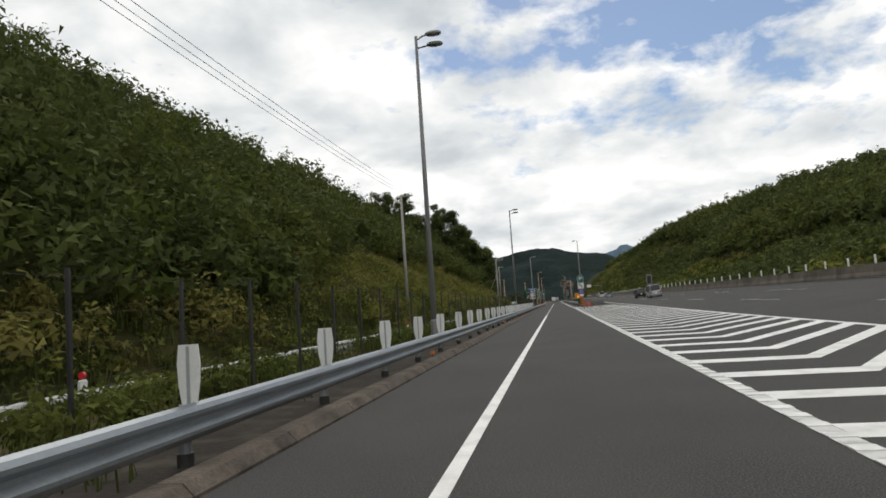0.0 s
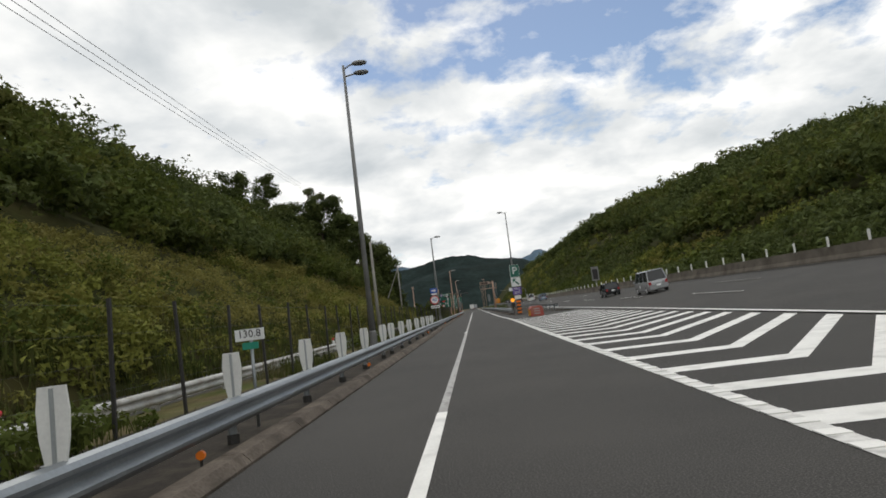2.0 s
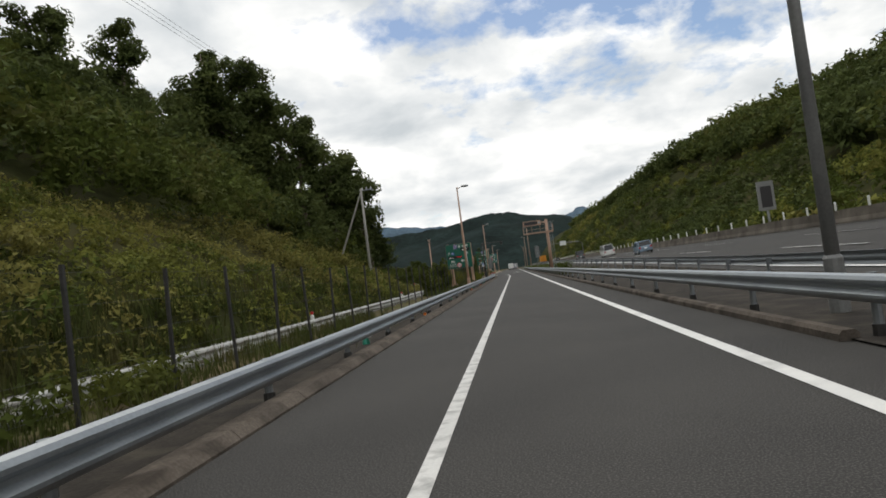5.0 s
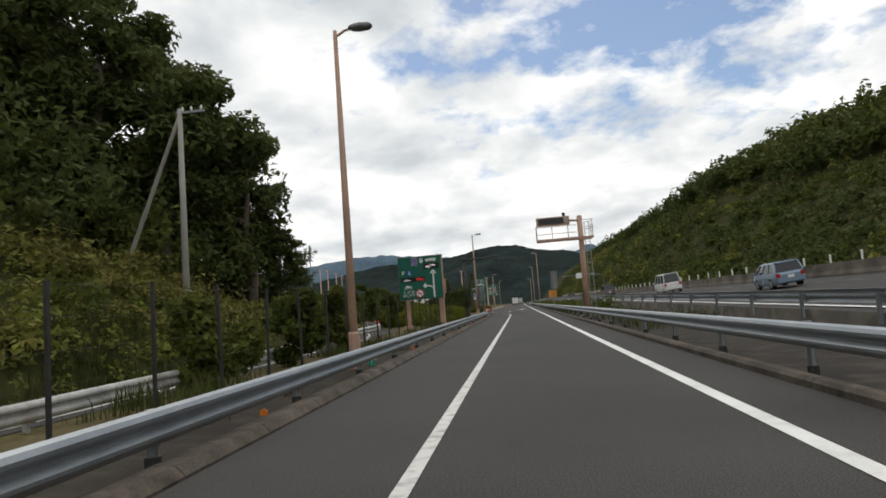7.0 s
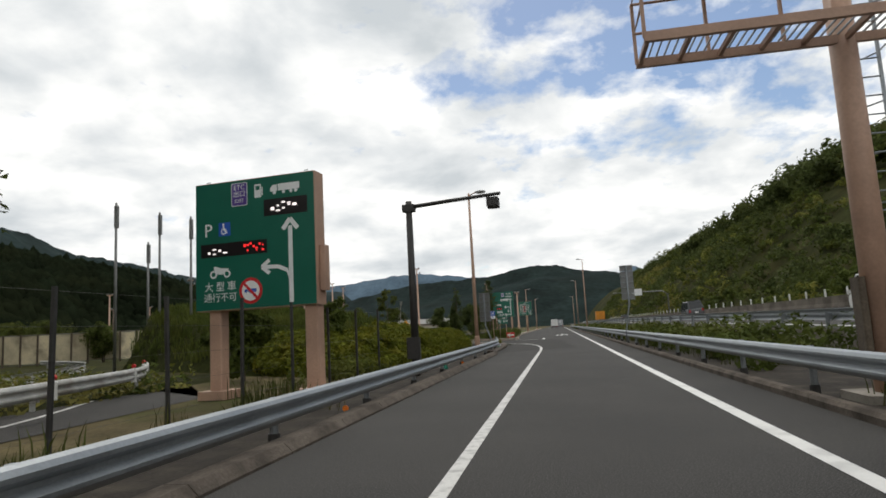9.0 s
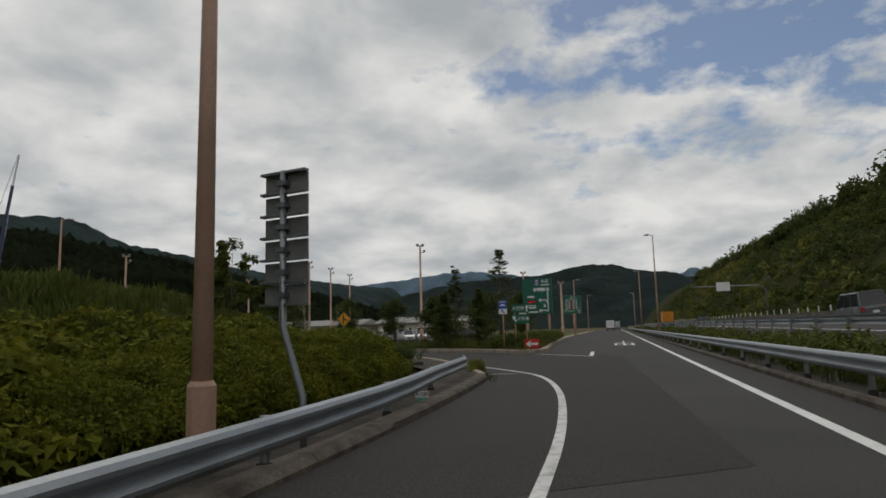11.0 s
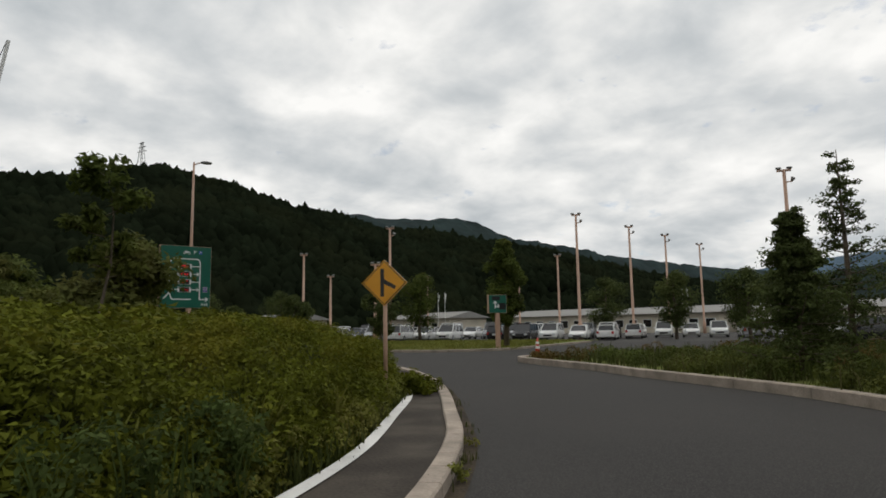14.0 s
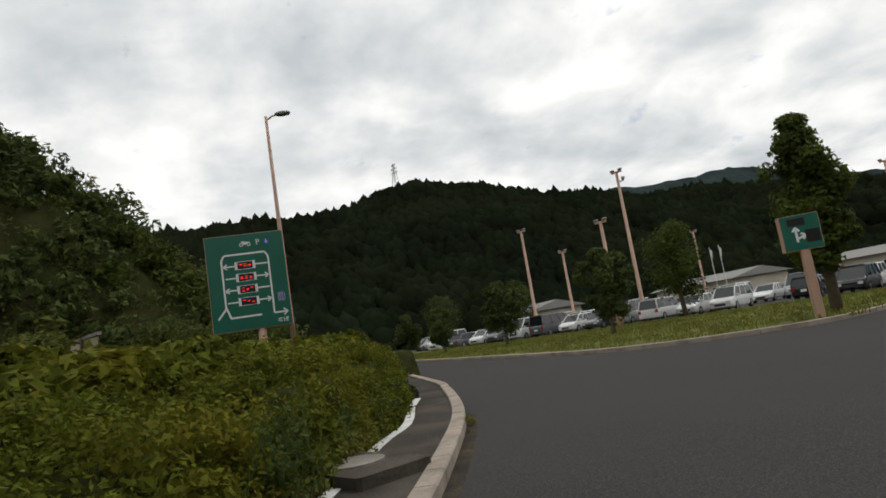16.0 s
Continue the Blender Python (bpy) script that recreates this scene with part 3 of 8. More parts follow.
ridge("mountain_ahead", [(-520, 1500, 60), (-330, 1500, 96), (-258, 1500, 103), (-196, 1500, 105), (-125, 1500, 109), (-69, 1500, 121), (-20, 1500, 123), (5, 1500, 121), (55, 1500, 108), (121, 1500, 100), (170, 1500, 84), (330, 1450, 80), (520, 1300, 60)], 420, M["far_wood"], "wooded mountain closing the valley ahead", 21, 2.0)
# the two farthest ranges carry their haze in the colour, no air is modelled
ridge("mountain_far_right", [(-60, 3000, 110), (140, 3000, 170), (270, 3000, 208), (330, 3000, 232), (420, 3000, 205), (560, 3000, 195), (800, 2900, 160)], 500, M["haze_wood"], "far mountain with distance haze painted into its blue colour", 22, 4.0)
ridge("mountain_far_left", [(-1500, 3000, 200), (-990, 3000, 235), (-720, 3000, 260), (-560, 3000, 257), (-405, 3000, 236), (-278, 3000, 222), (-150, 3000, 190), (-60, 3000, 120)], 500, M["haze_wood"], "far mountains with distance haze painted into their blue colour", 23, 4.0)
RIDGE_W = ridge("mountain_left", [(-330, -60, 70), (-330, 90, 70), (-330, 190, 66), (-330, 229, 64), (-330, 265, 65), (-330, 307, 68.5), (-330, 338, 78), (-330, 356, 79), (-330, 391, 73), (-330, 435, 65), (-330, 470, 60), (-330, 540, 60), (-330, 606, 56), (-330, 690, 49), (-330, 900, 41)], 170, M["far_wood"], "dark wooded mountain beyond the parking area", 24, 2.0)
ridge("mountain_left_far", [(-700, 560, 152), (-700, 765, 152), (-700, 905, 165), (-700, 1000, 146), (-700, 1065, 144), (-700, 1225, 138), (-700, 1267, 133), (-700, 1510, 132), (-700, 1800, 134), (-700, 2200, 146)], 300, M["far_ridge"], "further wooded mountain range, some distance haze put into its colour", 25, 2.5)

# ---- roads ----
def exp_left(y):
    """x of the expressway's near edge line."""
    return 10.2 + 0.9 * float(smooth01(30, 120, y))


def exp_z(x, y):
    zl = float(np.interp(y, [-100, 118, 143, 171, 230, 320, 900], [0.0, 0.0, 0.02, 0.33, 0.8, 1.15, 1.3]))
    zr = 1.5
    return zl + (zr - zl) * min(1.0, max(0.0, (x - 10.2) / 11.9))


Y_EXP = [-60, -30, 0, 20, 40, 60, 80, 100, 118, 130, 143, 157, 171, 190, 210, 230, 260, 320, 450, 700, 1000]
m = Mesh()
for y in Y_EXP:
    for x in (exp_left(y) - 0.8, max(exp_left(y) - 0.78, 10.2), 14.0, 18.0, 22.1, 23.2):
        m.v.append((x, y, exp_z(x, y) - (0.008 if x < 10.2 else 0.0)))
n = 6
m.f = [(j * n + i, j * n + i + 1, (j + 1) * n + i + 1, (j + 1) * n + i) for j in range(len(Y_EXP) - 1) for i in range(n - 1)]
setting("expressway", m, M["asphalt"], "banked grey asphalt expressway with three lanes", "road")

# the exit ramp, from the gore to the straight beyond the fork
ramp = strip([(-2.4, -60), (-2.4, 110), (-2.4, 140), (-2.4, 238), (-4.0, 257), (-5.2, 300), (-5.6, 420), (-5.6, 700)],
             [(9.4, -60), (10.3, 110), (5.0, 140), (5.0, 238), (5.0, 256), (5.0, 300), (5.0, 420), (5.0, 700)], 0.0)
setting("exit_ramp", ramp, M["asphalt"], "smooth grey asphalt exit ramp", "road")

# the left turning road: inner (left) and outer lines
KERB_L = [(-2.4, 225, 0), (-2.45, 232, 0), (-2.75, 238, 0), (-3.15, 240, 0), (-3.8, 241.7, 0), (-4.5, 243.9, 0), (-6.3, 247.6, 0), (-8.2, 251, 0), (-10.6, 253.9, 0), (-13, 256, 0), (-15.2, 257.8, 0), (-17.4, 259.4, 0), (-20.5, 261.2, 0), (-24, 262.7, 0), (-27.4, 263.9, 0), (-32.3, 265.1, 0), (-36, 265.7, 0), (-50, 267, 0), (-80, 269, 0)]
KL = curve_points(KERB_L, 6)
ISLAND = [(-3.2, 259, 0), (-3.6, 257.6, 0), (-4.5, 257.0, 0), (-5.4, 258.0, 0), (-7.0, 259.8, 0), (-9.8, 262.0, 0), (-12.6, 263.4, 0), (-15.2, 264.6, 0), (-17.4, 265.8, 0), (-21.3, 267.4, 0), (-22.8, 268.3, 0), (-23.1, 269.3, 0), (-22.0, 270.6, 0), (-18.0, 273.0, 0)]
ISL = curve_points(ISLAND, 6)
FAR_KERB = [(-37, 293, 0), (-33.2, 282, 0), (-31.7, 277.7, 0), (-31.9, 275, 0), (-33.7, 272.5, 0), (-36.4, 271.4, 0), (-39.5, 271.2, 0), (-45, 271, 0), (-60, 270.6, 0), (-85, 271.5, 0)]
FK = curve_points(FAR_KERB, 6)
turn = Mesh()
ring = [(2.0, 228), (1.0, 252), (-3.15, 259.2)] + [(p.x, p.y) for p in ISL] + [(-15, 276), (-12, 296), (-26, 306)] + [(p.x, p.y) for p in FK] + [(p.x, p.y) for p in reversed(KL)]
turn.add([(x, y, 0.004) for x, y in ring], [tuple(range(len(ring)))])
tob = setting("turning_road", turn, M["asphalt_dark"], "dark asphalt road curving left to the parking area", "road")
bm = bmesh.new(); bm.from_mesh(tob.data); bmesh.ops.triangulate(bm, faces=bm.faces); bm.to_mesh(tob.data); bm.free()


# ---- road markings ----
def line(name, pts, width, material, label, z=0.008):
    path = [(p[0], p[1]) for p in pts]
    zs = [(p[2] if len(p) > 2 and p[2] else 0.0) + z for p in pts]
    m = strip(offset(path, -width / 2), offset(path, width / 2), 0, zs)
    return setting(name, m, material, label, "road marking")


line("edge_line_left", [(0.04, y) for y in range(-50, 61, 5)], 0.145, M["paint"], "solid white edge line on the asphalt")
line("edge_line_left", [(0.04, y) for y in range(60, 121, 5)], 0.125, M["worn"], "worn grey-white edge line on the asphalt")
line("edge_line_left", [(0.04, y) for y in range(120, 226, 5)], 0.15, M["paint2"], "lightly worn white edge line on the asphalt")
LINE_CURVE = curve_points([(0.04, 225.0, 0), (-0.02, 229, 0), (-0.23, 232.4, 0), (-0.54, 235.4, 0), (-1.06, 238.4, 0), (-1.7, 240.6, 0), (-2.6, 242.3, 0), (-3.7, 244.1, 0), (-5.1, 246.3, 0)], 6)
line("edge_line_left", [(p.x, p.y) for p in LINE_CURVE], 0.14, M["paint2"], "white edge line curving left", 0.012)
line("edge_line_right", [(3.45, y) for y in (120, 140, 180, 220, 260, 300, 400, 600)], 0.2, M["paint"], "solid white edge line on the asphalt")
GORE = [(3.35, -10), (3.4, 30), (3.45, 60), (3.5, 80), (3.7, 108), (3.47, 119.98)]
# greyer paint under the ribs: their shadows and dirt are put into the colour
line("gore_line", GORE, 0.23, M["paint2"], "greyed white line along the gore, rib shadows and dirt in its colour")
for k in range(0, 210):
    y = 2 + 0.5 * k
    gx = float(np.interp(y, [p[1] for p in GORE], [p[0] for p in GORE]))
    tagged(new("line_rib", Mesh().box(gx - 0.115, y, 0.006, gx + 0.115, y + 0.2, 0.018).data("line_rib", M["paint"])), "raised white rib of the gore line", "road marking", "gore ribs", "structure")
line("expressway_edge_line", [(exp_left(y), y, exp_z(exp_left(y), y)) for y in Y_EXP], 0.36, M["paint"], "broad solid white edge line of the expressway", 0.018)
line("expressway_outer_line", [(21.5, y, exp_z(21.5, y)) for y in Y_EXP], 0.2, M["paint"], "solid white outer edge line of the expressway", 0.035)
for lx in (14.0, 17.7):
    for k in range(-2, 22):
        y0 = k * 20.0 + (4 if lx < 15 else 10)
        line("lane_line", [(lx + 0.5 * float(smooth01(30, 120, y)), y, exp_z(lx + 0.5 * float(smooth01(30, 120, y)), y)) for y in (y0, y0 + 4, y0 + 8)], 0.2, M["paint"], "white lane dash on the expressway", 0.035)
BEND_N = [-7, 0, 11, 17, 22, 25, 32, 42]
BEND_Y = [-0.8, 14.42, 38.4, 50.9, 61.8, 69.0, 83.6, 104.5]
for k in range(-7, 42):
    yb = float(np.interp(k, BEND_N, BEND_Y))
    c = Mesh()
    w = 0.62
    x_end = exp_left(yb + 8)
    pts = [(3.5, yb + 0.05), (5.65, yb + 0.05), (x_end, yb + (x_end - 5.65) * 1.6)]
    zz = [0.006, 0.006, 0.014]
    c.v = [(x, y - w * (1.0 if i < 2 else 1.35), z) for i, ((x, y), z) in enumerate(zip(pts, zz))] + [(x, y, z) for (x, y), z in zip(pts, zz)]
    c.f = [(0, 1, 4, 3), (1, 2, 5, 4)]
    tagged(new("chevron_stripe", c.data("chevron_stripe", M["paint"])), "thick white painted chevron stripe in the gore", "road marking", "gore chevrons", "structure")
# stop marks at the fork
line("give_way_line", [(-3.45, 256.1), (-0.4, 252.7)], 0.16, M["paint"], "thin white guide line at the fork", 0.012)
line("give_way_line", [(-0.43, 252.65), (-0.55, 258.2)], 0.2, M["paint"], "short white guide line at the fork", 0.014)

# ---- kerbs, verges, walls ----
def kerb(name, path, w, h, material, label, side=1, step=2.0, bulge=0.03):
    """A line of kerb stones along a path, each its own stone with a small joint."""
    root = thing(name, 0, 0, 0, 0, label, "kerb", "", "structure")
    P = [Vector(p) for p in path]
    run, stones, start = 0.0, [], 0
    cur = [P[0]]
    for a, b in zip(P, P[1:]):
        cur.append(b)
        run += (b - a).length
        if run >= step:
            stones.append(cur); cur = [b]; run = 0.0
    if len(cur) > 1:
        stones.append(cur)
    for s in stones:
        d = (s[-1] - s[0]).normalized()
        s = [s[0] + d * 0.008] + s[1:-1] + [s[-1] - d * 0.008]
        prof = [(0, -0.1), (0, h - bulge), (side * bulge, h), (side * (w - bulge), h), (side * w, h - bulge), (side * w, -0.1)]
        if side > 0:
            prof = prof[::-1]
        part("kerb_stone", Mesh().sweep(prof, s).fixed(), material, root)
    return root


straight = lambda x, y0, y1, st: [Vector((x, y0 + (y1 - y0) * i / max(1, round((y1 - y0) / st)), 0)) for i in range(max(1, round((y1 - y0) / st)) + 1)]
# gutter slab between kerb and rail
setting("verge_left", strip([(-5.2, -60), (-5.2, 60), (-5.2, 140), (-5.2, 205), (-4.9, 225), (-4.4, 240.5)], [(-2.1, -60), (-2.1, 60), (-2.3, 140), (-2.3, 205), (-2.4, 225), (-3.1, 240.5)], 0.03), M["verge"], "dark stained verge under the guard rail", "verge")
setting("verge_right", strip([(4.75, 118), (4.75, 180), (4.75, 300), (4.75, 500)], [(10.4, 118), (10.4, 180), (10.4, 300), (10.4, 500)], 0.03), M["verge"], "dark stained strip between ramp and expressway", "verge")
kerb("kerb_left", straight(-1.92, -20, 100, 2.0) + straight(-2.1, 102, 224, 2.0), 0.44, 0.13, M["kerb"], "low weathered asphalt kerb along the ramp", -1, 2.0, 0.1)
rng_v = random.Random(17)
y = -20.0
while y < 236:
    run = rng_v.uniform(2.5, 9.0)
    if rng_v.random() < 0.72:
        x0 = -2.52 if y > 100 else -2.40
        if y < 222:
            line("gutter_edge", [(x0, y), (x0 + rng_v.uniform(-0.02, 0.02), min(222, y + run) - 0.1)], rng_v.uniform(0.05, 0.085), M["pale_kerb"], "pale concrete edge strip behind the kerb", 0.04)
    y += run
for y0, y1 in ((140.0, 151.5), (157, 168), (176, 181), (-4, 5), (22, 28)):
    line("gutter_edge", [(-3.45, y0), (-3.42, y1)], 0.12, M["pale_kerb"], "pale concrete drain edge behind the guard rail", 0.05)
line("median_edge", [(7.35, y) for y in range(190, 241, 5)], 0.2, M["pale_kerb"], "pale concrete drain edge behind the guard rail", 0.06)
kerb("kerb_right", straight(4.62, 126, 330, 3.0), 0.24, 0.14, M["kerb"], "low weathered kerb along the ramp", 1, 3.0, 0.05)
kerb("kerb_bend", [p for p in KL if p.y < 239.6], 0.42, 0.14, M["kerb"], "dark weathered kerb beside the end of the guard rail", -1, 1.2, 0.08)
kerb("kerb_turn", [p for p in KL if p.y >= 239.4], 0.22, 0.15, M["pale_kerb"], "pale concrete kerb round the left bend", -1, 0.6, 0.02)
kerb("kerb_island", ISL, 0.26, 0.22, M["pale_kerb"], "pale concrete kerb round the planted island", 1, 1.8, 0.02)
kerb("kerb_island_ramp", [Vector(p) for p in ((-3.2, 259, 0), (-3.35, 262, 0), (-3.8, 268, 0), (-4.4, 280, 0), (-4.9, 293, 0), (-5.2, 330, 0), (-5.3, 420, 0))], 0.8, 0.22, M["pale_kerb"], "pale concrete kerb along the straight ramp", -1, 1.8, 0.02)
kerb("kerb_far", FK, 0.2, 0.15, M["pale_kerb"], "pale concrete kerb of the grass verge", 1, 1.8, 0.02)
# expressway: concrete parapet on the far side, retaining wall on the near side
wl = Mesh().sweep([(-0.22, -1.5), (-0.22, 0.1), (-0.13, 0.35), (-0.1, 0.9), (0.1, 0.9), (0.16, -1.5)], [(22.35, y, 1.5) for y in range(-60, 901, 10)])
setting("parapet", wl.fixed(), M["old_concrete"], "weathered concrete parapet along the expressway", "wall")
ys = list(range(120, 701, 6))
setting("retaining_wall", Mesh().add([(10.1, y, -0.1) for y in ys] + [(10.1, y, exp_z(10.3, y) + 0.05) for y in ys], [(i, i + 1, len(ys) + i + 1, len(ys) + i) for i in range(len(ys) - 1)]), M["concrete"], "low concrete retaining wall beside the expressway", "wall")
# bend: gutter path behind the kerb, planted bank, island soil, far grass
inner = curve_points([(-4.4, 239.5, 0), (-5.6, 242, 0), (-7.1, 244.9, 0), (-7.9, 246.8, 0), (-8.4, 248.3, 0), (-9.1, 250.1, 0), (-10.9, 252.6, 0), (-13.0, 254.7, 0), (-15.9, 257.3, 0), (-20.1, 259.9, 0), (-25.2, 262.0, 0), (-28.5, 263.2, 0), (-40, 265.4, 0), (-80, 268.0, 0)], 8)
gp = Mesh()
ring = [(p.x, p.y) for p in KL[4:]] + [(p.x, p.y) for p in reversed(inner)]
gp.add([(x, y, 0.10) for x, y in ring], [tuple(range(len(ring)))])
gob = setting("gutter_path", gp, M["path_concrete"], "stained concrete gutter path behind the kerb", "pavement")
bm = bmesh.new(); bm.from_mesh(gob.data); bmesh.ops.triangulate(bm, faces=bm.faces); bm.to_mesh(gob.data); bm.free()
line("gutter_line", [(p.x, p.y) for p in inner[22:92]], 0.16, M["paint"], "white painted concrete edge by the hedge", 0.115)
il = Mesh()
ring = [(p.x, p.y) for p in ISL] + [(-15, 290), (-9, 330), (-5.5, 420), (-5.1, 293), (-4.6, 280), (-4.0, 268), (-3.5, 262)]
il.add([(x, y, 0.17) for x, y in ring], [tuple(range(len(ring)))])
iob = setting("island_soil", il, M["grass"], "grassy soil of the planted island", "ground")
bm = bmesh.new(); bm.from_mesh(iob.data); bmesh.ops.triangulate(bm, faces=bm.faces); bm.to_mesh(iob.data); bm.free()
FK_OUT = curve_points([(-40, 298, 0), (-39, 297, 0), (-40, 296, 0), (-41.5, 295, 0), (-44, 293.8, 0), (-47, 292, 0), (-51, 290, 0), (-57, 287, 0), (-68, 281.5, 0), (-92, 279, 0)], 6)
fg = strip([(p.x, p.y) for p in FK], [(p.x, p.y) for p in FK_OUT], 0.12)
setting("grass_verge", fg, M["grass"], "mown grass verge in front of the parked cars", "ground")
setting("parking_lot", strip([(-140, 276), (-70, 279), (-40, 290), (-14, 292), (-9, 330)], [(-140, 420), (-60, 420), (-40, 420), (-20, 420), (-9, 420)], -0.02), M["asphalt"], "asphalt parking lot", "road")
setting("side_road", strip([(-11.5, -60), (-11.5, 120), (-11.8, 190), (-22, 226), (-60, 250)], [(-7.4, -60), (-7.4, 120), (-7.2, 185), (-8.6, 207), (-40, 238)], -0.105), M["asphalt"], "narrow grey side road below the hill", "road")

SIDE_LINE = curve_points([(-7.75, -20, 0), (-7.75, 100, 0), (-7.8, 185, 0), (-8.3, 194, 0), (-9.4, 199.5, 0), (-11.2, 205, 0), (-15.5, 213, 0), (-24, 223, 0), (-42, 236, 0)], 4)
line("side_road_line", [(p.x, p.y) for p in SIDE_LINE], 0.14, M["paint2"], "white edge line of the side road", -0.095)
line("side_road_line", [(p.x - 3.1, p.y + 1.2) for p in SIDE_LINE[4:]], 0.12, M["worn"], "worn white edge line of the side road", -0.095)

# ---- guard rails ----
W_BEAM = [(0.0, -0.175), (0.055, -0.15), (0.085, -0.105), (0.085, -0.07), (0.02, -0.02), (0.02, 0.02), (0.085, 0.07), (0.085, 0.105), (0.055, 0.15), (0.0, 0.175)]
W_SHEET = W_BEAM + [(s - 0.006, u * 0.985) for s, u in reversed(W_BEAM)]


def guard_rail(path, zc, face, post_ys, material, label, foot=True, flare=False, post_r=0.057, name="guard_rail"):
    """A corrugated beam along a path, on posts behind it. face: +1 when its front looks to +x."""
    root = thing(name, 0, 0, 0, 0, label, "guard rail")
    prof = [(s * face, u) for s, u in W_SHEET]
    if face < 0:
        prof = prof[::-1]
    step = Mesh()
    step.sweep(prof, [(x, y, z + zc) for x, y, z in path])
    part("beam", step.fixed(), material, root, smooth=False)
    for px_, py_, pz_ in post_ys:
        me = Mesh().tube([(0, 0, -0.05), (0, 0, zc + 0.12)], post_r, 10)
        me.box(-0.01, -0.05, zc - 0.1, 0.13, 0.05, zc + 0.1) if face > 0 else me.box(-0.13, -0.05, zc - 0.1, 0.01, 0.05, zc + 0.1)
        p = part("post", me, material, root)
        p.location = (px_, py_, pz_)
        if foot:
            f = part("foot", Mesh().tube([(0, 0, -0.03), (0, 0, 0.12)], post_r + 0.025, 8), M["black"], p)
    return root


RAIL_L = [(-2.5, y, 0) for y in range(-20, 222, 6)] + [(p.x, p.y, 0) for p in curve_points([(-2.5, 222, 0), (-2.7, 230, 0), (-3.2, 234.7, 0), (-3.45, 237.4, 0), (-3.65, 239.4, 0), (-3.72, 239.9, 0)], 3)]
POST_N = [-8, 0, 1, 2, 3, 4, 5, 7, 8, 11, 12, 14, 15, 16, 18, 19, 20, 22, 60]
POST_K = [-19.0, 9.0, 12.7, 16.2, 19.4, 22.6, 26.3, 32.6, 36.1, 45.9, 49.6, 55.8, 59.3, 62.9, 69.2, 72.9, 75.1, 81.72, 234.9]
POST_Y = [float(np.interp(k, POST_N, POST_K)) for k in range(-8, 61)]
guard_rail(RAIL_L, 0.455, 1, [(float(np.interp(y, [0, 222, 230, 234.7, 239.9], [-2.62, -2.62, -2.82, -3.32, -3.84])), y, 0.03) for y in POST_Y if y < 239], M["steel"], "galvanised corrugated guard rail along the ramp")
end = Mesh().tube([(-3.7, 239.75, 0.28), (-3.74, 239.95, 0.36), (-3.76, 240.05, 0.455), (-3.74, 239.95, 0.55), (-3.7, 239.75, 0.63)], 0.05, 8)
tagged(new("rail_end", end.data("rail_end", M["steel"], True)), "rounded steel end of the guard rail", "guard rail end", "", "structure")
guard_rail([(4.95, y, 0) for y in range(124, 421, 6)], 0.625, -1, [(5.09, 126.0 + 4.0 * k, 0.05) for k in range(50)], M["steel"], "galvanised corrugated guard rail beside the ramp")
RAIL_X = [(9.3, y, exp_z(10.2, y)) for y in range(118, 421, 6)]
guard_rail(RAIL_X, 0.55, 1, [(9.2, 120 + 4.0 * k, exp_z(10.2, 120 + 4.0 * k) - 0.05) for k in range(60)], M["steel"], "galvanised guard rail along the near side of the expressway", False)
SIDE = [(-6.9, y, 0.3 * float(smooth01(165, 192, y))) for y in range(-20, 181, 6)] + [(p.x, p.y, p.z) for p in curve_points([(-6.9, 184, 0.25), (-7.0, 190, 0.31), (-7.2, 193, 0.33), (-8.4, 198, 0.33), (-9.65, 202.5, 0.33), (-11.9, 208.8, 0.33), (-16, 215, 0.33)], 4)]
guard_rail(SIDE, 0.22, 1, [(-7.05, -18 + 4.0 * k, -0.1) for k in range(51) if k < 50] + [(-7.3, 193.0, 0.2), (-8.5, 197.9, 0.2), (-9.75, 202.4, 0.2), (-12.0, 208.8, 0.2), (-14.8, 213.2, 0.2)], M["old_white"], "old white-painted guard rail of the side road", False, name="side_road_rail")
FAR_SIDE = [(p.x, p.y, 0) for p in curve_points([(-17, 208, 0), (-19, 213, 0), (-28, 226, 0), (-44, 240, 0)], 5)]
guard_rail(FAR_SIDE, 0.45, -1, [(p[0] - 0.1, p[1], -0.1) for p in FAR_SIDE[::2]], M["old_white"], "white-painted guard rail on the far side of the side road", False, name="side_road_rail")

def rail_marker():
    root = thing("rail_marker", 0, 0, 0, 0, "white rail post cap with a small red reflector", "reflector", "rail markers")
    part("sleeve", Mesh().tube([(0, 0, 0), (0, 0, 0.38), (0, 0, 0.41)], [0.075, 0.075, 0.05], 10), M["white"], root)
    part("lens", Mesh().tube([(0, -0.03, 0.48), (0, 0.03, 0.48)], 0.06, 12), M["sign_red"], root, "round red lens")
    return root


k0 = rail_marker()
k0.matrix_basis = pose(-7.05, 13.0, 0.15)
for y in (37.0, 61.0, 85.0, 109.0, 141.5, 161.0, 181.0):
    copy_thing(k0, pose(-7.05, y, 0.15))
for x, y in ((-7.2, 193.04), (-8.35, 197.9), (-9.7, 202.9), (-11.5, 208.0), (-14.3, 212.4)):
    copy_thing(k0, pose(x, y, 0.32))

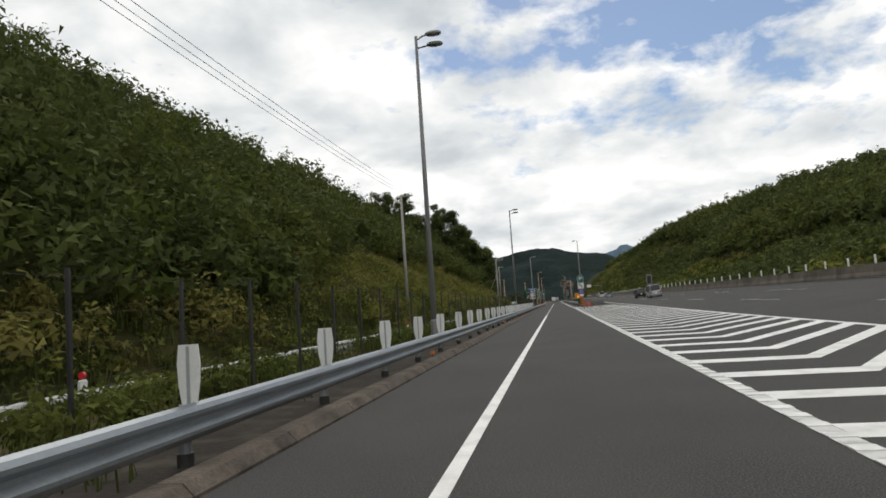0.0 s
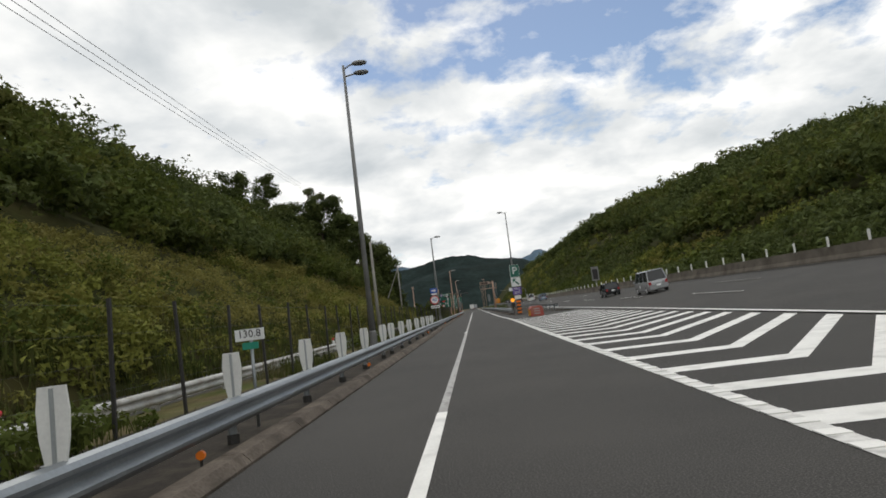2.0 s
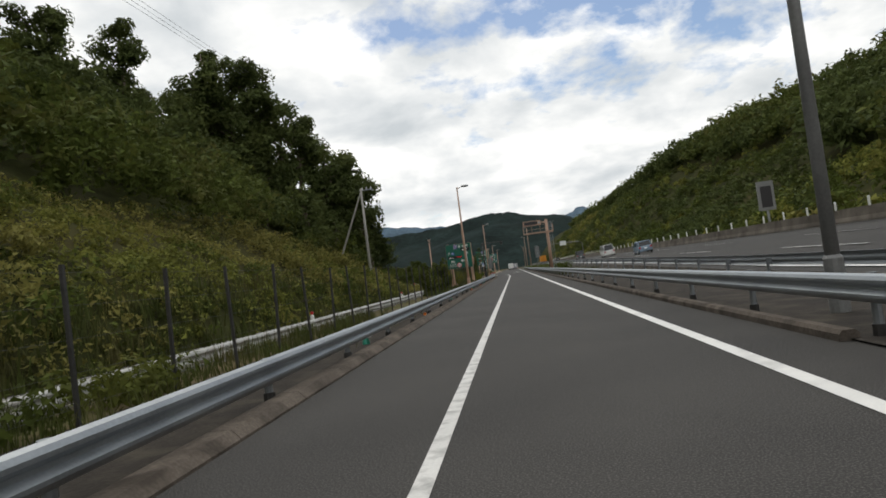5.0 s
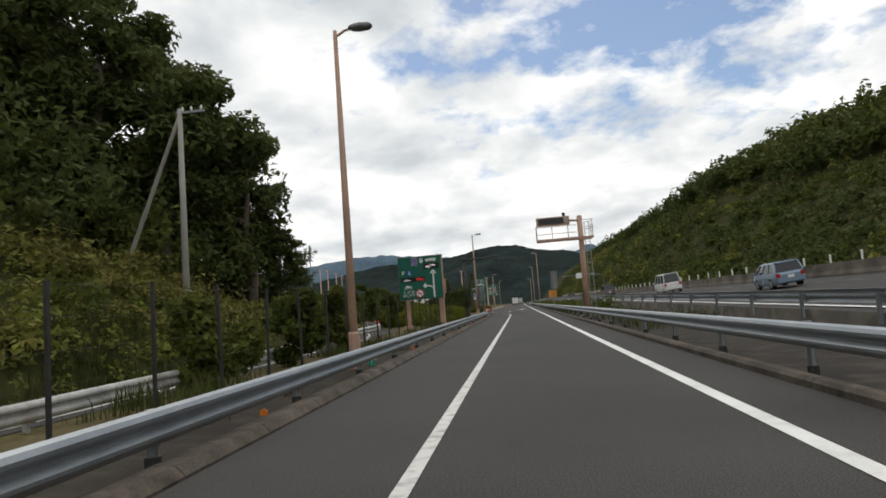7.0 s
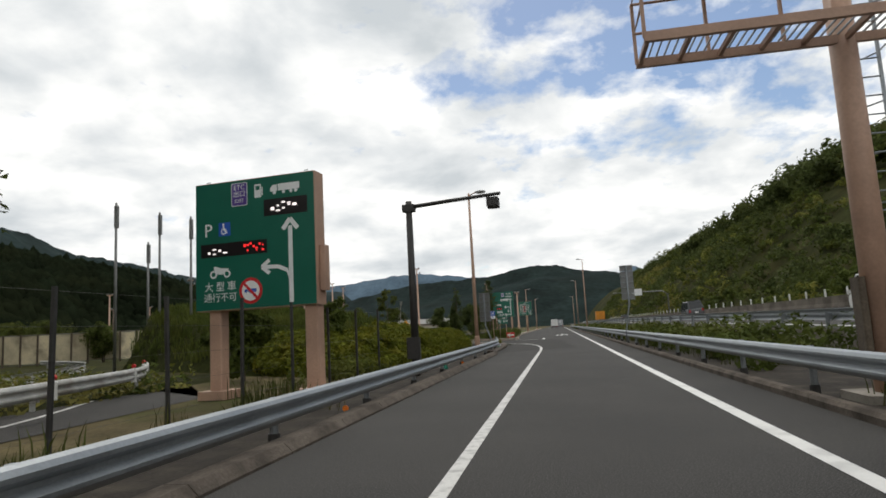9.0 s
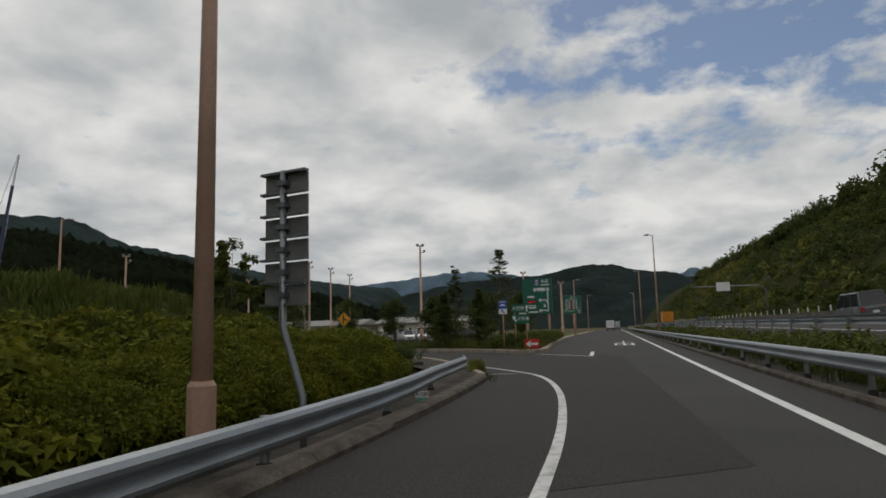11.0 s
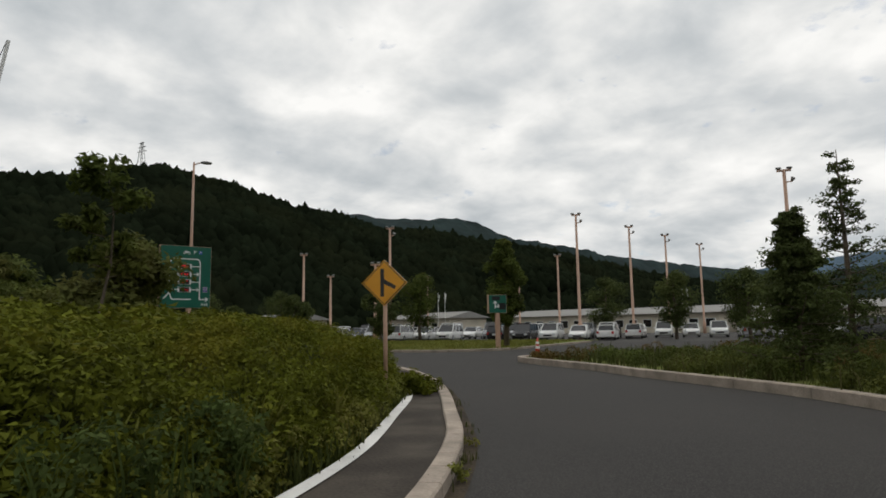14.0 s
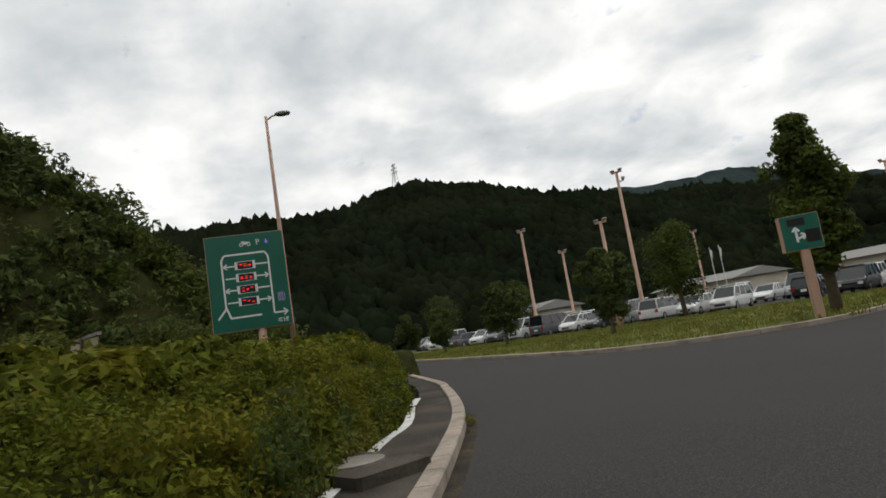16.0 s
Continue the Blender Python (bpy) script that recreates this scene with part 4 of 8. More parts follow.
# delineator vanes on the left rail
def vane():
    root = thing("rail_delineator", 0, 0, 0, 0, "tapered white plastic delineator plate on the guard rail", "delineator", "rail delineators")
    ring = [(-0.075, 0.0), (0.075, 0.0), (0.115, 0.22), (0.125, 0.42), (0.105, 0.60), (-0.105, 0.60), (-0.125, 0.42), (-0.115, 0.22)]
    b = Mesh()
    n = len(ring)
    b.v = [(x, -0.012, z) for x, z in ring] + [(x, 0.012, z) for x, z in ring]
    b.f = [tuple(range(n)), tuple(reversed(range(n, 2 * n)))] + [(i, n + i, n + (i + 1) % n, (i + 1) % n) for i in range(n)]
    part("plate", b.fixed(), M["white"], root)
    part("rib", Mesh().box(-0.016, -0.022, 0.0, 0.016, -0.012, 0.585), M["grey_strip"], root, "grey middle rib")
    return root


v0 = vane()
v0.matrix_basis = pose(-2.56, POST_Y[0], 0.58)
for y in [y for y in POST_Y[1:] if y < 99]:
    copy_thing(v0, pose(-2.56, y, 0.58, 0, 0, (int(y * 7) % 7 - 3) * 1.5))

# orange reflectors and ramp distance markers on the verge
def reflector():
    root = thing("reflector", 0, 0, 0, 0, "small round orange reflector at a rail post", "reflector", "orange reflectors")
    part("stem", Mesh().box(-0.012, -0.012, -0.02, 0.012, 0.012, 0.1), M["black"], root)
    part("disc", Mesh().tube([(0, -0.02, 0.13), (0, 0.02, 0.13)], 0.05, 14), M["orange"], root, "orange round lens")
    return root


r0 = reflector()
r0.matrix_basis = pose(-2.47, 20.6, 0.03)
for y in (45.0, 58.0, 69.0, 92.0, 116, 140, 164.7, 176.8, 188.9, 201, 214):
    copy_thing(r0, pose(-2.47, y, 0.03))


# ---- writing and shapes on sign faces ----
def text_mesh(body, size, material, align="CENTER"):
    cu = bpy.data.curves.new("writing", "FONT")
    cu.body, cu.size, cu.align_x, cu.align_y = body, size, align, "CENTER"
    cu.extrude = 0.002
    cu.resolution_u = 2
    tmp = bpy.data.objects.new("writing", cu)
    scene.collection.objects.link(tmp)
    bpy.context.view_layer.update()
    me = bpy.data.meshes.new_from_object(tmp.evaluated_get(bpy.context.evaluated_depsgraph_get()))
    bpy.data.objects.remove(tmp)
    bpy.data.curves.remove(cu)
    me.materials.clear()
    me.materials.append(material)
    me.transform(Matrix.Rotation(radians(90), 4, "X"))
    return me


class ZFace:
    """A sign's front: draws plates and writing at (u, v), metres from the height zc, facing -y."""

    def __init__(self, parent, y, zc):
        self.parent, self.y, self.zc = parent, y, zc

    def poly(self, name, pts, material, lift=1, label=""):
        y1 = self.y - 0.004 * lift
        n = len(pts)
        m = Mesh()
        m.v = [(u, y1, v + self.zc) for u, v in pts] + [(u, y1 + 0.0035, v + self.zc) for u, v in pts]
        m.f = [tuple(range(n)), tuple(reversed(range(n, 2 * n)))] + [(i, n + i, n + (i + 1) % n, (i + 1) % n) for i in range(n)]
        return part(name, m.fixed(), material, self.parent, label)

    def rect(self, name, u, v, w, h, material, lift=1, r=0.0):
        if r <= 0:
            pts = [(u - w / 2, v - h / 2), (u + w / 2, v - h / 2), (u + w / 2, v + h / 2), (u - w / 2, v + h / 2)]
        else:
            pts = []
            for cx, cy, a0 in ((u + w / 2 - r, v - h / 2 + r, -90), (u + w / 2 - r, v + h / 2 - r, 0), (u - w / 2 + r, v + h / 2 - r, 90), (u - w / 2 + r, v - h / 2 + r, 180)):
                pts += [(cx + r * math.cos(radians(a0 + k * 30)), cy + r * math.sin(radians(a0 + k * 30))) for k in range(4)]
        return self.poly(name, pts, material, lift)

    def disc(self, name, u, v, r, material, lift=1, n=28):
        return self.poly(name, [(u + r * math.cos(2 * math.pi * k / n), v + r * math.sin(2 * math.pi * k / n)) for k in range(n)], material, lift)

    def bar(self, name, a, b, w, material, lift=1):
        d = (Vector(b) - Vector(a)).normalized()
        s = Vector((-d.y, d.x)) * w / 2
        a, b = Vector(a), Vector(b)
        return self.poly(name, [tuple(a - s), tuple(b - s), tuple(b + s), tuple(a + s)], material, lift)

    def head(self, tip, angle, size, material, lift=1, w=0.07):
        """An open arrow head with its point at tip."""
        t = Vector(tip)
        for sgn in (1, -1):
            d = Vector((math.cos(radians(angle + 180 + 38 * sgn)), math.sin(radians(angle + 180 + 38 * sgn))))
            self.bar("arrow_head", tuple(t), tuple(t + d * size), w, material, lift)

    def letter(self, body, u, v, size, material, lift=1, name="writing"):
        me = text_mesh(body, size, material)
        ob = part(name, me, material, self.parent)
        ob.location = (u, self.y - 0.004 * lift, v + self.zc)
        return ob

    def truck(self, u, v, w, material, lift=1):
        h = w * 0.34
        self.rect("truck_pictogram", u + w * 0.12, v + h * 0.1, w * 0.72, h * 0.62, material, lift)
        self.poly("truck_pictogram", [(u - w * 0.5, v - h * 0.22), (u - w * 0.27, v - h * 0.22), (u - w * 0.27, v + h * 0.36), (u - w * 0.42, v + h * 0.36), (u - w * 0.5, v + h * 0.08)], material, lift)
        for k in (-0.36, -0.05, 0.2, 0.36):
            self.disc("truck_pictogram", u + w * k, v - h * 0.34, h * 0.16, material, lift, 12)

    def car(self, u, v, w, material, lift=1):
        h = w * 0.36
        self.poly("car_pictogram", [(u - w / 2, v - h * 0.3), (u + w / 2, v - h * 0.3), (u + w / 2, v + h * 0.05), (u + w * 0.3, v + h * 0.15), (u + w * 0.18, v + h * 0.5), (u - w * 0.22, v + h * 0.5), (u - w * 0.36, v + h * 0.1), (u - w / 2, v)], material, lift)
        for k in (-0.28, 0.28):
            self.disc("car_pictogram", u + w * k, v - h * 0.34, h * 0.2, material, lift, 12)

    def motorcycle(self, u, v, w, material, lift=1):
        for k in (-0.33, 0.33):
            self.disc("motorcycle_pictogram", u + w * k, v - w * 0.12, w * 0.17, material, lift, 16)
            self.disc("motorcycle_pictogram", u + w * k, v - w * 0.12, w * 0.10, M["green"], lift + 1, 12)
        self.poly("motorcycle_pictogram", [(u - w * 0.25, v - w * 0.1), (u + w * 0.1, v - w * 0.14), (u + w * 0.45, v + w * 0.1), (u + w * 0.05, v + w * 0.13), (u - w * 0.2, v + w * 0.22), (u - w * 0.32, v + w * 0.2)], material, lift)

    def pump(self, u, v, h, material, lift=1, ground=None):
        self.rect("pump_pictogram", u, v, h * 0.55, h, material, lift, h * 0.06)
        self.rect("pump_pictogram", u, v + h * 0.22, h * 0.34, h * 0.3, ground or M["green"], lift + 1)
        self.bar("pump_pictogram", (u + h * 0.36, v - h * 0.35), (u + h * 0.36, v + h * 0.25), h * 0.09, material, lift)

    def wheelchair(self, u, v, s, lift=1):
        self.rect("disabled_symbol", u, v, s, s, M["blue"], lift)
        self.disc("disabled_symbol", u - s * 0.05, v - s * 0.15, s * 0.24, M["sign_white"], lift + 1, 16)
        self.disc("disabled_symbol", u - s * 0.05, v - s * 0.15, s * 0.16, M["blue"], lift + 2, 16)
        self.bar("disabled_symbol", (u - s * 0.08, v + s * 0.28), (u - s * 0.02, v - s * 0.08), s * 0.1, M["sign_white"], lift + 3)
        self.bar("disabled_symbol", (u - s * 0.04, v - s * 0.03), (u + s * 0.24, v - s * 0.3), s * 0.09, M["sign_white"], lift + 3)
        self.disc("disabled_symbol", u - s * 0.1, v + s * 0.36, s * 0.08, M["sign_white"], lift + 1, 10)

    def etc(self, u, v, w, h, lift=1, words=("ETC", "出口", "EXIT")):
        self.rect("etc_plate", u, v, w, h, M["sign_white"], lift, w * 0.08)
        self.rect("etc_plate", u, v, w * 0.93, h * 0.94, M["purple"], lift + 1, w * 0.07)
        for k, wd in enumerate(words):
            self.letter(wd, u, v + h * (0.29 - 0.29 * k), h * (0.30 if k < 2 else 0.22), M["sign_white"], lift + 2)

    def lamps(self, u, v, w, h, material, seed, lift, n=5):
        """Lit bars of a display whose figures cannot be read."""
        rng = random.Random(seed)
        for k in range(n):
            bw = w / n * 0.8
            cu = u - w / 2 + (k + 0.5) * w / n
            for j in range(2):
                self.rect("display_segment", cu, v + (rng.random() - 0.5) * h * 0.7, bw * rng.uniform(0.5, 1), h * 0.16, material, lift)


def glow(name, color, strength):
    m = bpy.data.materials.new(name)
    m.use_nodes = True
    nt = m.node_tree
    b = nt.nodes["Principled BSDF"]
    b.inputs["Base Color"].default_value = (*color, 1)
    b.inputs["Emission Color"].default_value = (*color, 1)
    b.inputs["Emission Strength"].default_value = strength
    return m


M["led_red"] = glow("red_display_light", (0.9, 0.03, 0.03), 0.9)
M["led_white"] = glow("white_display_light", (0.9, 0.82, 0.8), 0.9)
M["led_amber"] = glow("amber_warning_light", (1.0, 0.35, 0.02), 1.0)


def sign_body(root, w, h, z0, depth, edge, front, border=0.05):
    """A box sign: body with a front sheet and thin rim; returns its Face (v from the sign's middle)."""
    zc = z0 + h / 2
    body = part("body", Mesh().box(-w / 2, 0, z0, w / 2, depth, z0 + h, 0.02), edge, root)
    f = part("front_sheet", Mesh().box(-w / 2 + border * 0.4, -0.012, z0 + border * 0.4, w / 2 - border * 0.4, -0.001, z0 + h - border * 0.4), front, root)
    return zc


# ---- lamps and poles ----
def street_lamp(x, y, h, paint, heads=1, reach=0.75, toward=1, label="tall steel street lamp", base_paint=None, turn=0):
    root = thing("street_lamp", x, y, 0, turn, label, "street lamp", "street lamps")
    part("pole", Mesh().tube([(0, 0, -0.1), (0, 0, h * 0.5), (0, 0, h)], [0.115, 0.09, 0.055], 12), paint, root, smooth=True)
    part("base_sleeve", Mesh().tube([(0, 0, -0.1), (0, 0, 0.9), (0, 0, 0.95)], [0.15, 0.15, 0.12], 12), base_paint or paint, root)
    for k in range(heads):
        z = h - 0.05 - 0.32 * k
        yk = 0.25 * k
        part("arm", Mesh().tube([(0, 0, z - 0.12), (toward * reach * 0.35, yk, z + 0.03), (toward * reach * 0.6, yk, z + 0.06)], 0.035, 8), paint, root)
        hd = Mesh()
        a, b = reach * 0.5, reach + 0.25
        for s, wv, hv in ((a, 0.07, 0.05), (a + 0.12, 0.14, 0.09), ((a + b) / 2, 0.17, 0.11), (b - 0.08, 0.14, 0.09), (b, 0.06, 0.04)):
            hd.v += [(toward * s, yk + wv * c, z + 0.08 + hv * d) for c, d in ((-1, -0.3), (-0.7, -0.75), (0.7, -0.75), (1, -0.3), (0.8, 0.6), (0, 0.95), (-0.8, 0.6))]
        for i in range(4):
            hd.f += [(i * 7 + k2, i * 7 + (k2 + 1) % 7, (i + 1) * 7 + (k2 + 1) % 7, (i + 1) * 7 + k2) for k2 in range(7)]
        hd.f += [tuple(range(7)), tuple(range(28, 35))]
        part("lamp_head", hd.fixed(), M["pole_grey"], root, "grey lamp head", smooth=True)
    return root


street_lamp(-3.55, 26.7, 11.95, M["pole_grey"], 2, label="tall grey street lamp with two heads behind the guard rail")
street_lamp(-3.53, 76.7, 12.1, M["pole_grey"], 2, label="tall grey street lamp with two heads behind the guard rail")
street_lamp(-3.0, 118.3, 9.3, M["pole_grey"], 1, label="grey street lamp beside the speed sign")
street_lamp(5.9, 128.6, 12.5, M["pole_grey"], 1, toward=-1, label="tall grey street lamp on the median")
street_lamp(-3.14, 172.1, 8.85, M["pole_pink"], 1, label="street lamp with a beige pole behind the guard rail")
for lx, ly, lh, tw in ((-3.53, 226.9, 9.25, 1), (5.7, 299, 12.0, -1), (5.7, 345, 11.5, -1), (5.7, 384, 9.4, -1), (-5.5, 330, 9.3, 1), (-5.5, 385, 9.3, 1)):
    street_lamp(lx, ly, lh, M["pole_pink"], 1, toward=tw, label="street lamp with a beige pole at the roadside")
street_lamp(-42.2, 262.0, 11.3, M["pole_pink"], 1, turn=75, label="street lamp with a beige pole behind the lot sign")


def utility_pole(x, y, h, strut=None):
    root = thing("utility_pole", x, y, 0, 0, "grey concrete utility pole with a crossarm and insulators", "utility pole", "utility poles")
    part("pole", Mesh().tube([(0, 0, -0.6), (0, 0, h)], [0.19, 0.11], 12), M["pole_concrete"], root, smooth=True)
    part("crossarm", Mesh().box(-0.15, -0.05, h - 0.25, 1.25, 0.05, h - 0.15), M["steel"], root)
    for k in (0.15, 0.6, 1.1):
        part("insulator", Mesh().tube([(k, 0, h - 0.15), (k, 0, h - 0.08), (k, 0, h + 0.02), (k, 0, h + 0.08)], [0.03, 0.06, 0.06, 0.03], 8), M["white"], root)
    if strut:
        part("strut", Mesh().tube([(strut[0], strut[1], strut[2]), (0, 0, h - 0.3)], [0.13, 0.09], 10), M["pole_concrete"], root, "leaning concrete strut")
    return root


POLES = [(-13.7, 6, 13.0), (-13.65, 65.3, 13.05), (-8.8, 113.4, 9.1), (-14.4, 184.6, 11.9)]
for px_, py_, ph in POLES:
    utility_pole(px_, py_, ph, (-4.6, 0.6, 1.6) if 180 < py_ < 190 else None)
for a, b in ((POLES[0], POLES[1]), (POLES[1], (-27, 186, 27.0)), ((-13.5, -60, 13.0), POLES[0])):
    for k, dz in ((0.15, 0.05), (0.6, 0.05), (1.1, 0.05)):
        pts = [(a[0] + (b[0] - a[0]) * t + k, a[1] + (b[1] - a[1]) * t, a[2] + (b[2] - a[2]) * t + dz - 0.9 * 4 * t * (1 - t) * 0.6) for t in [i / 14 for i in range(15)]]
        tagged(new("power_line", Mesh().tube(pts, 0.014, 5, False).data("power_line", M["cable"])), "thin black power line sagging between the poles", "power line", "power lines")

# fence of dark posts between ramp and side road
fence = thing("fence", 0, 0, 0, 0, "dark steel post-and-wire fence between ramp and side road", "fence")
fp = Mesh().box(-0.03, -0.03, -0.1, 0.03, 0.03, 2.2, 0.008)
fp_data = fp.data("fence_post", M["black"])
for k in range(-10, 84):
    y = 15.2 + 2.4 * k
    if y > 213:
        break
    o = part("fence_post", fp_data, M["black"], fence)
    o.location = (-5.05, y, -0.02 + 0.05 * math.sin(k * 1.7))
    o.rotation_euler = (radians(1.2 * math.sin(k * 2.3)), radians(1.5 * math.sin(k * 3.1)), 0)
for z in (0.3, 0.75, 1.2, 1.65, 2.1):
    part("fence_wire", Mesh().tube([(-5.09, -9 + 6 * i, z + 0.02 * math.sin(i * 1.3)) for i in range(38)], 0.002, 4, False), M["black"], fence)

# posts on the expressway parapet
d0 = thing("parapet_delineator", 22.2, -50, 2.38, 0, "short white delineator post on the concrete parapet", "delineator", "parapet delineators")
part("post", Mesh().tube([(0, 0, 0), (0, 0, 0.55), (0, 0, 0.6)], [0.07, 0.075, 0.05], 8), M["white"], d0)
for k in range(1, 130):
    copy_thing(d0, pose(22.2, -50 + 4.0 * k, 2.38))

# ---- signs along the ramp ----
def box_post(root, x, w, z1, paint, d=0.0):
    part("post", Mesh().box(x - w / 2, d, -0.15, x + w / 2, d + w, z1, 0.03), paint, root)


def round_post(root, x, r, z1, paint, y=0.06):
    part("post", Mesh().tube([(x, y, -0.15), (x, y, z1)], r, 10), paint, root, smooth=True)


# the large guidance sign before the fork
a = thing("guide_sign", -6.52, 205.9, 0, -6, "large green guidance sign with pictograms on beige posts", "road sign")
W, H, Z0 = 3.56, 3.42, 2.18
zc = sign_body(a, W, H, Z0, 0.5, M["pole_pink"], M["green"])
for px_ in (-1.25, 1.55):
    box_post(a, px_, 0.36, Z0, M["pole_pink"], 0.08)
    part("footing", Mesh().box(px_ - 0.4, -0.15, -0.1, px_ + 0.4, 0.7, 0.12, 0.03), M["pole_pink"], a)
for px_ in (-1.5, 1.45):
    part("lifting_eye", Mesh().tube([(px_ - 0.05, 0.2, Z0 + H), (px_ - 0.05, 0.2, Z0 + H + 0.09), (px_ + 0.05, 0.2, Z0 + H + 0.09), (px_ + 0.05, 0.2, Z0 + H)], 0.015, 6), M["steel"], a)
part("control_box", Mesh().box(W / 2, 0.15, Z0 + 0.35, W / 2 + 0.16, 0.42, Z0 + 1.5, 0.02), M["pole_pink"], a)
f = ZFace(a, -0.012, zc)
uv = lambda u, v: ((u - 0.5) * W, (0.5 - v) * H)
f.etc(*uv(0.385, 0.115), 0.48, 0.62)
f.pump(*uv(0.54, 0.105), 0.36, M["sign_white"])
f.truck(*uv(0.765, 0.105), 0.86, M["sign_white"])
f.rect("display", *uv(0.765, 0.245), 1.26, 0.44, M["led_black"])
f.lamps(*uv(0.75, 0.245), 0.8, 0.3, M["led_white"], 3, 2)
f.letter("P", *uv(0.115, 0.38), 0.5, M["sign_white"])
f.wheelchair(*uv(0.255, 0.375), 0.36)
f.rect("display", *uv(0.33, 0.535), 2.0, 0.36, M["led_black"])
f.lamps(*uv(0.19, 0.545), 0.65, 0.2, M["led_white"], 4, 2, 4)
f.lamps(*uv(0.50, 0.53), 0.62, 0.28, M["led_red"], 5, 2, 7)
f.motorcycle(*uv(0.215, 0.70), 0.62, M["sign_white"])
f.letter("大 型 車", *uv(0.215, 0.822), 0.27, M["sign_white"])
f.letter("通行不可", *uv(0.215, 0.905), 0.25, M["sign_white"])
f.disc("ban_ring", *uv(0.47, 0.865), 0.34, M["sign_red"], 1)
f.disc("ban_ring", *uv(0.47, 0.865), 0.26, M["sign_white"], 2)
f.truck(*uv(0.47, 0.865), 0.36, M["blue"], 3)
cx, cy = uv(0.47, 0.865)
f.bar("ban_ring", (cx - 0.2, cy + 0.2), (cx + 0.2, cy - 0.2), 0.07, M["sign_red"], 4)
f.bar("arrow_stem", uv(0.80, 0.975), uv(0.80, 0.40), 0.12, M["sign_white"])
f.head(uv(0.80, 0.345), 90, 0.34, M["sign_white"], 1, 0.12)
for p, q in ((uv(0.80, 0.80), uv(0.775, 0.735)), (uv(0.775, 0.735), uv(0.70, 0.70)), (uv(0.70, 0.70), uv(0.575, 0.695))):
    f.bar("arrow_stem", p, q, 0.1, M["sign_white"])
f.head(uv(0.565, 0.695), 180, 0.28, M["sign_white"], 1, 0.1)

# arm with a traffic camera
a = thing("camera_mast", -3.27, 209.9, 0, 0, "dark grey mast with a long arm and a traffic camera", "mast")
part("mast", Mesh().tube([(0, 0, -0.1), (0, 0, 5.45)], [0.13, 0.1], 12), M["black"], a, smooth=True)
part("arm", Mesh().tube([(-0.2, 0, 5.25), (1.4, -0.3, 5.3), (2.95, -0.6, 5.33)], [0.07, 0.06, 0.05], 10), M["black"], a, smooth=True)
part("collar", Mesh().box(-0.2, -0.14, 5.12, 0.2, 0.14, 5.34, 0.03), M["black"], a)
part("camera_box", Mesh().box(2.55, -0.95, 4.92, 2.9, -0.35, 5.18, 0.04), M["black"], a, "black camera housing")
part("cabinet", Mesh().box(-0.2, -0.32, 0.55, 0.2, -0.1, 1.2, 0.03), M["black"], a)

# cantilever gantry with a display
a = thing("display_gantry", 5.7, 200.9, 0, 0, "beige cantilever gantry with a blank display and a ladder", "gantry")
part("column", Mesh().tube([(0, 0, -0.1), (0, 0, 7.0)], [0.21, 0.18], 16), M["pole_pink"], a, smooth=True)
part("column_cap", Mesh().tube([(0, 0, 7.0), (0, 0, 7.05)], [0.19, 0.12], 16), M["pole_pink"], a)
bx = part("display_box", Mesh().box(-3.0, -0.75, 6.42, -0.75, -0.3, 7.0, 0.03), M["pole_pink"], a)
part("display_window", Mesh().box(-2.86, -0.765, 6.5, -1.15, -0.752, 6.92), M["led_black"], bx, "blank black display")
part("sounder", Mesh().tube([(-0.95, -0.80, 6.7), (-0.95, -0.75, 6.7)], 0.14, 14), M["grey_strip"], bx)
part("beacon", Mesh().box(-1.2, -0.6, 7.0, -1.0, -0.4, 7.26, 0.02), M["black"], bx)
part("bracket", Mesh().tube([(-0.75, -0.45, 6.7), (0, 0, 6.7)], 0.08, 8), M["pole_pink"], a)
for yy in (-1.05, -0.1):
    part("platform_beam", Mesh().box(-3.06, yy - 0.04, 5.33, 0.75, yy + 0.04, 5.47), M["pole_pink"], a)
for k in range(7):
    part("platform_joist", Mesh().box(-3.0 + 0.6 * k - 0.03, -1.05, 5.36, -3.0 + 0.6 * k + 0.03, -0.1, 5.44), M["pole_pink"], a)
for k in range(30):
    part("grating_bar", Mesh().box(-3.0 + 0.12 * k, -1.03, 5.46, -3.0 + 0.12 * k + 0.02, -0.12, 5.485), M["steel"], a)
for (x0, y0) in ((-3.05, -1.05), (-3.05, -0.1), (-1.95, -0.1), (-0.85, -0.1), (0.7, -1.05), (0.7, -0.1)):
    part("rail_post", Mesh().box(x0 - 0.025, y0 - 0.025, 5.4, x0 + 0.025, y0 + 0.025, 6.4), M["pole_pink"], a)
for z in (5.9, 6.4):
    part("hand_rail", Mesh().tube([(-3.05, -1.05, z), (-3.05, -0.1, z), (-0.3, -0.1, z)], 0.022, 6), M["pole_pink"], a)
    part("hand_rail", Mesh().tube([(0.1, -1.05, z + 0.2), (0.75, -1.05, z + 0.2), (0.75, 0.2, z + 0.2), (0.4, 0.5, z + 0.2)], 0.022, 6), M["steel"], a)
for sx in (0.32, 0.62):
    part("ladder_rail", Mesh().box(sx - 0.02, 0.28, 0.5, sx + 0.02, 0.33, 6.6), M["steel"], a)
for k in range(19):
    part("rung", Mesh().tube([(0.32, 0.305, 0.7 + 0.3 * k), (0.62, 0.305, 0.7 + 0.3 * k)], 0.013, 6), M["steel"], a)
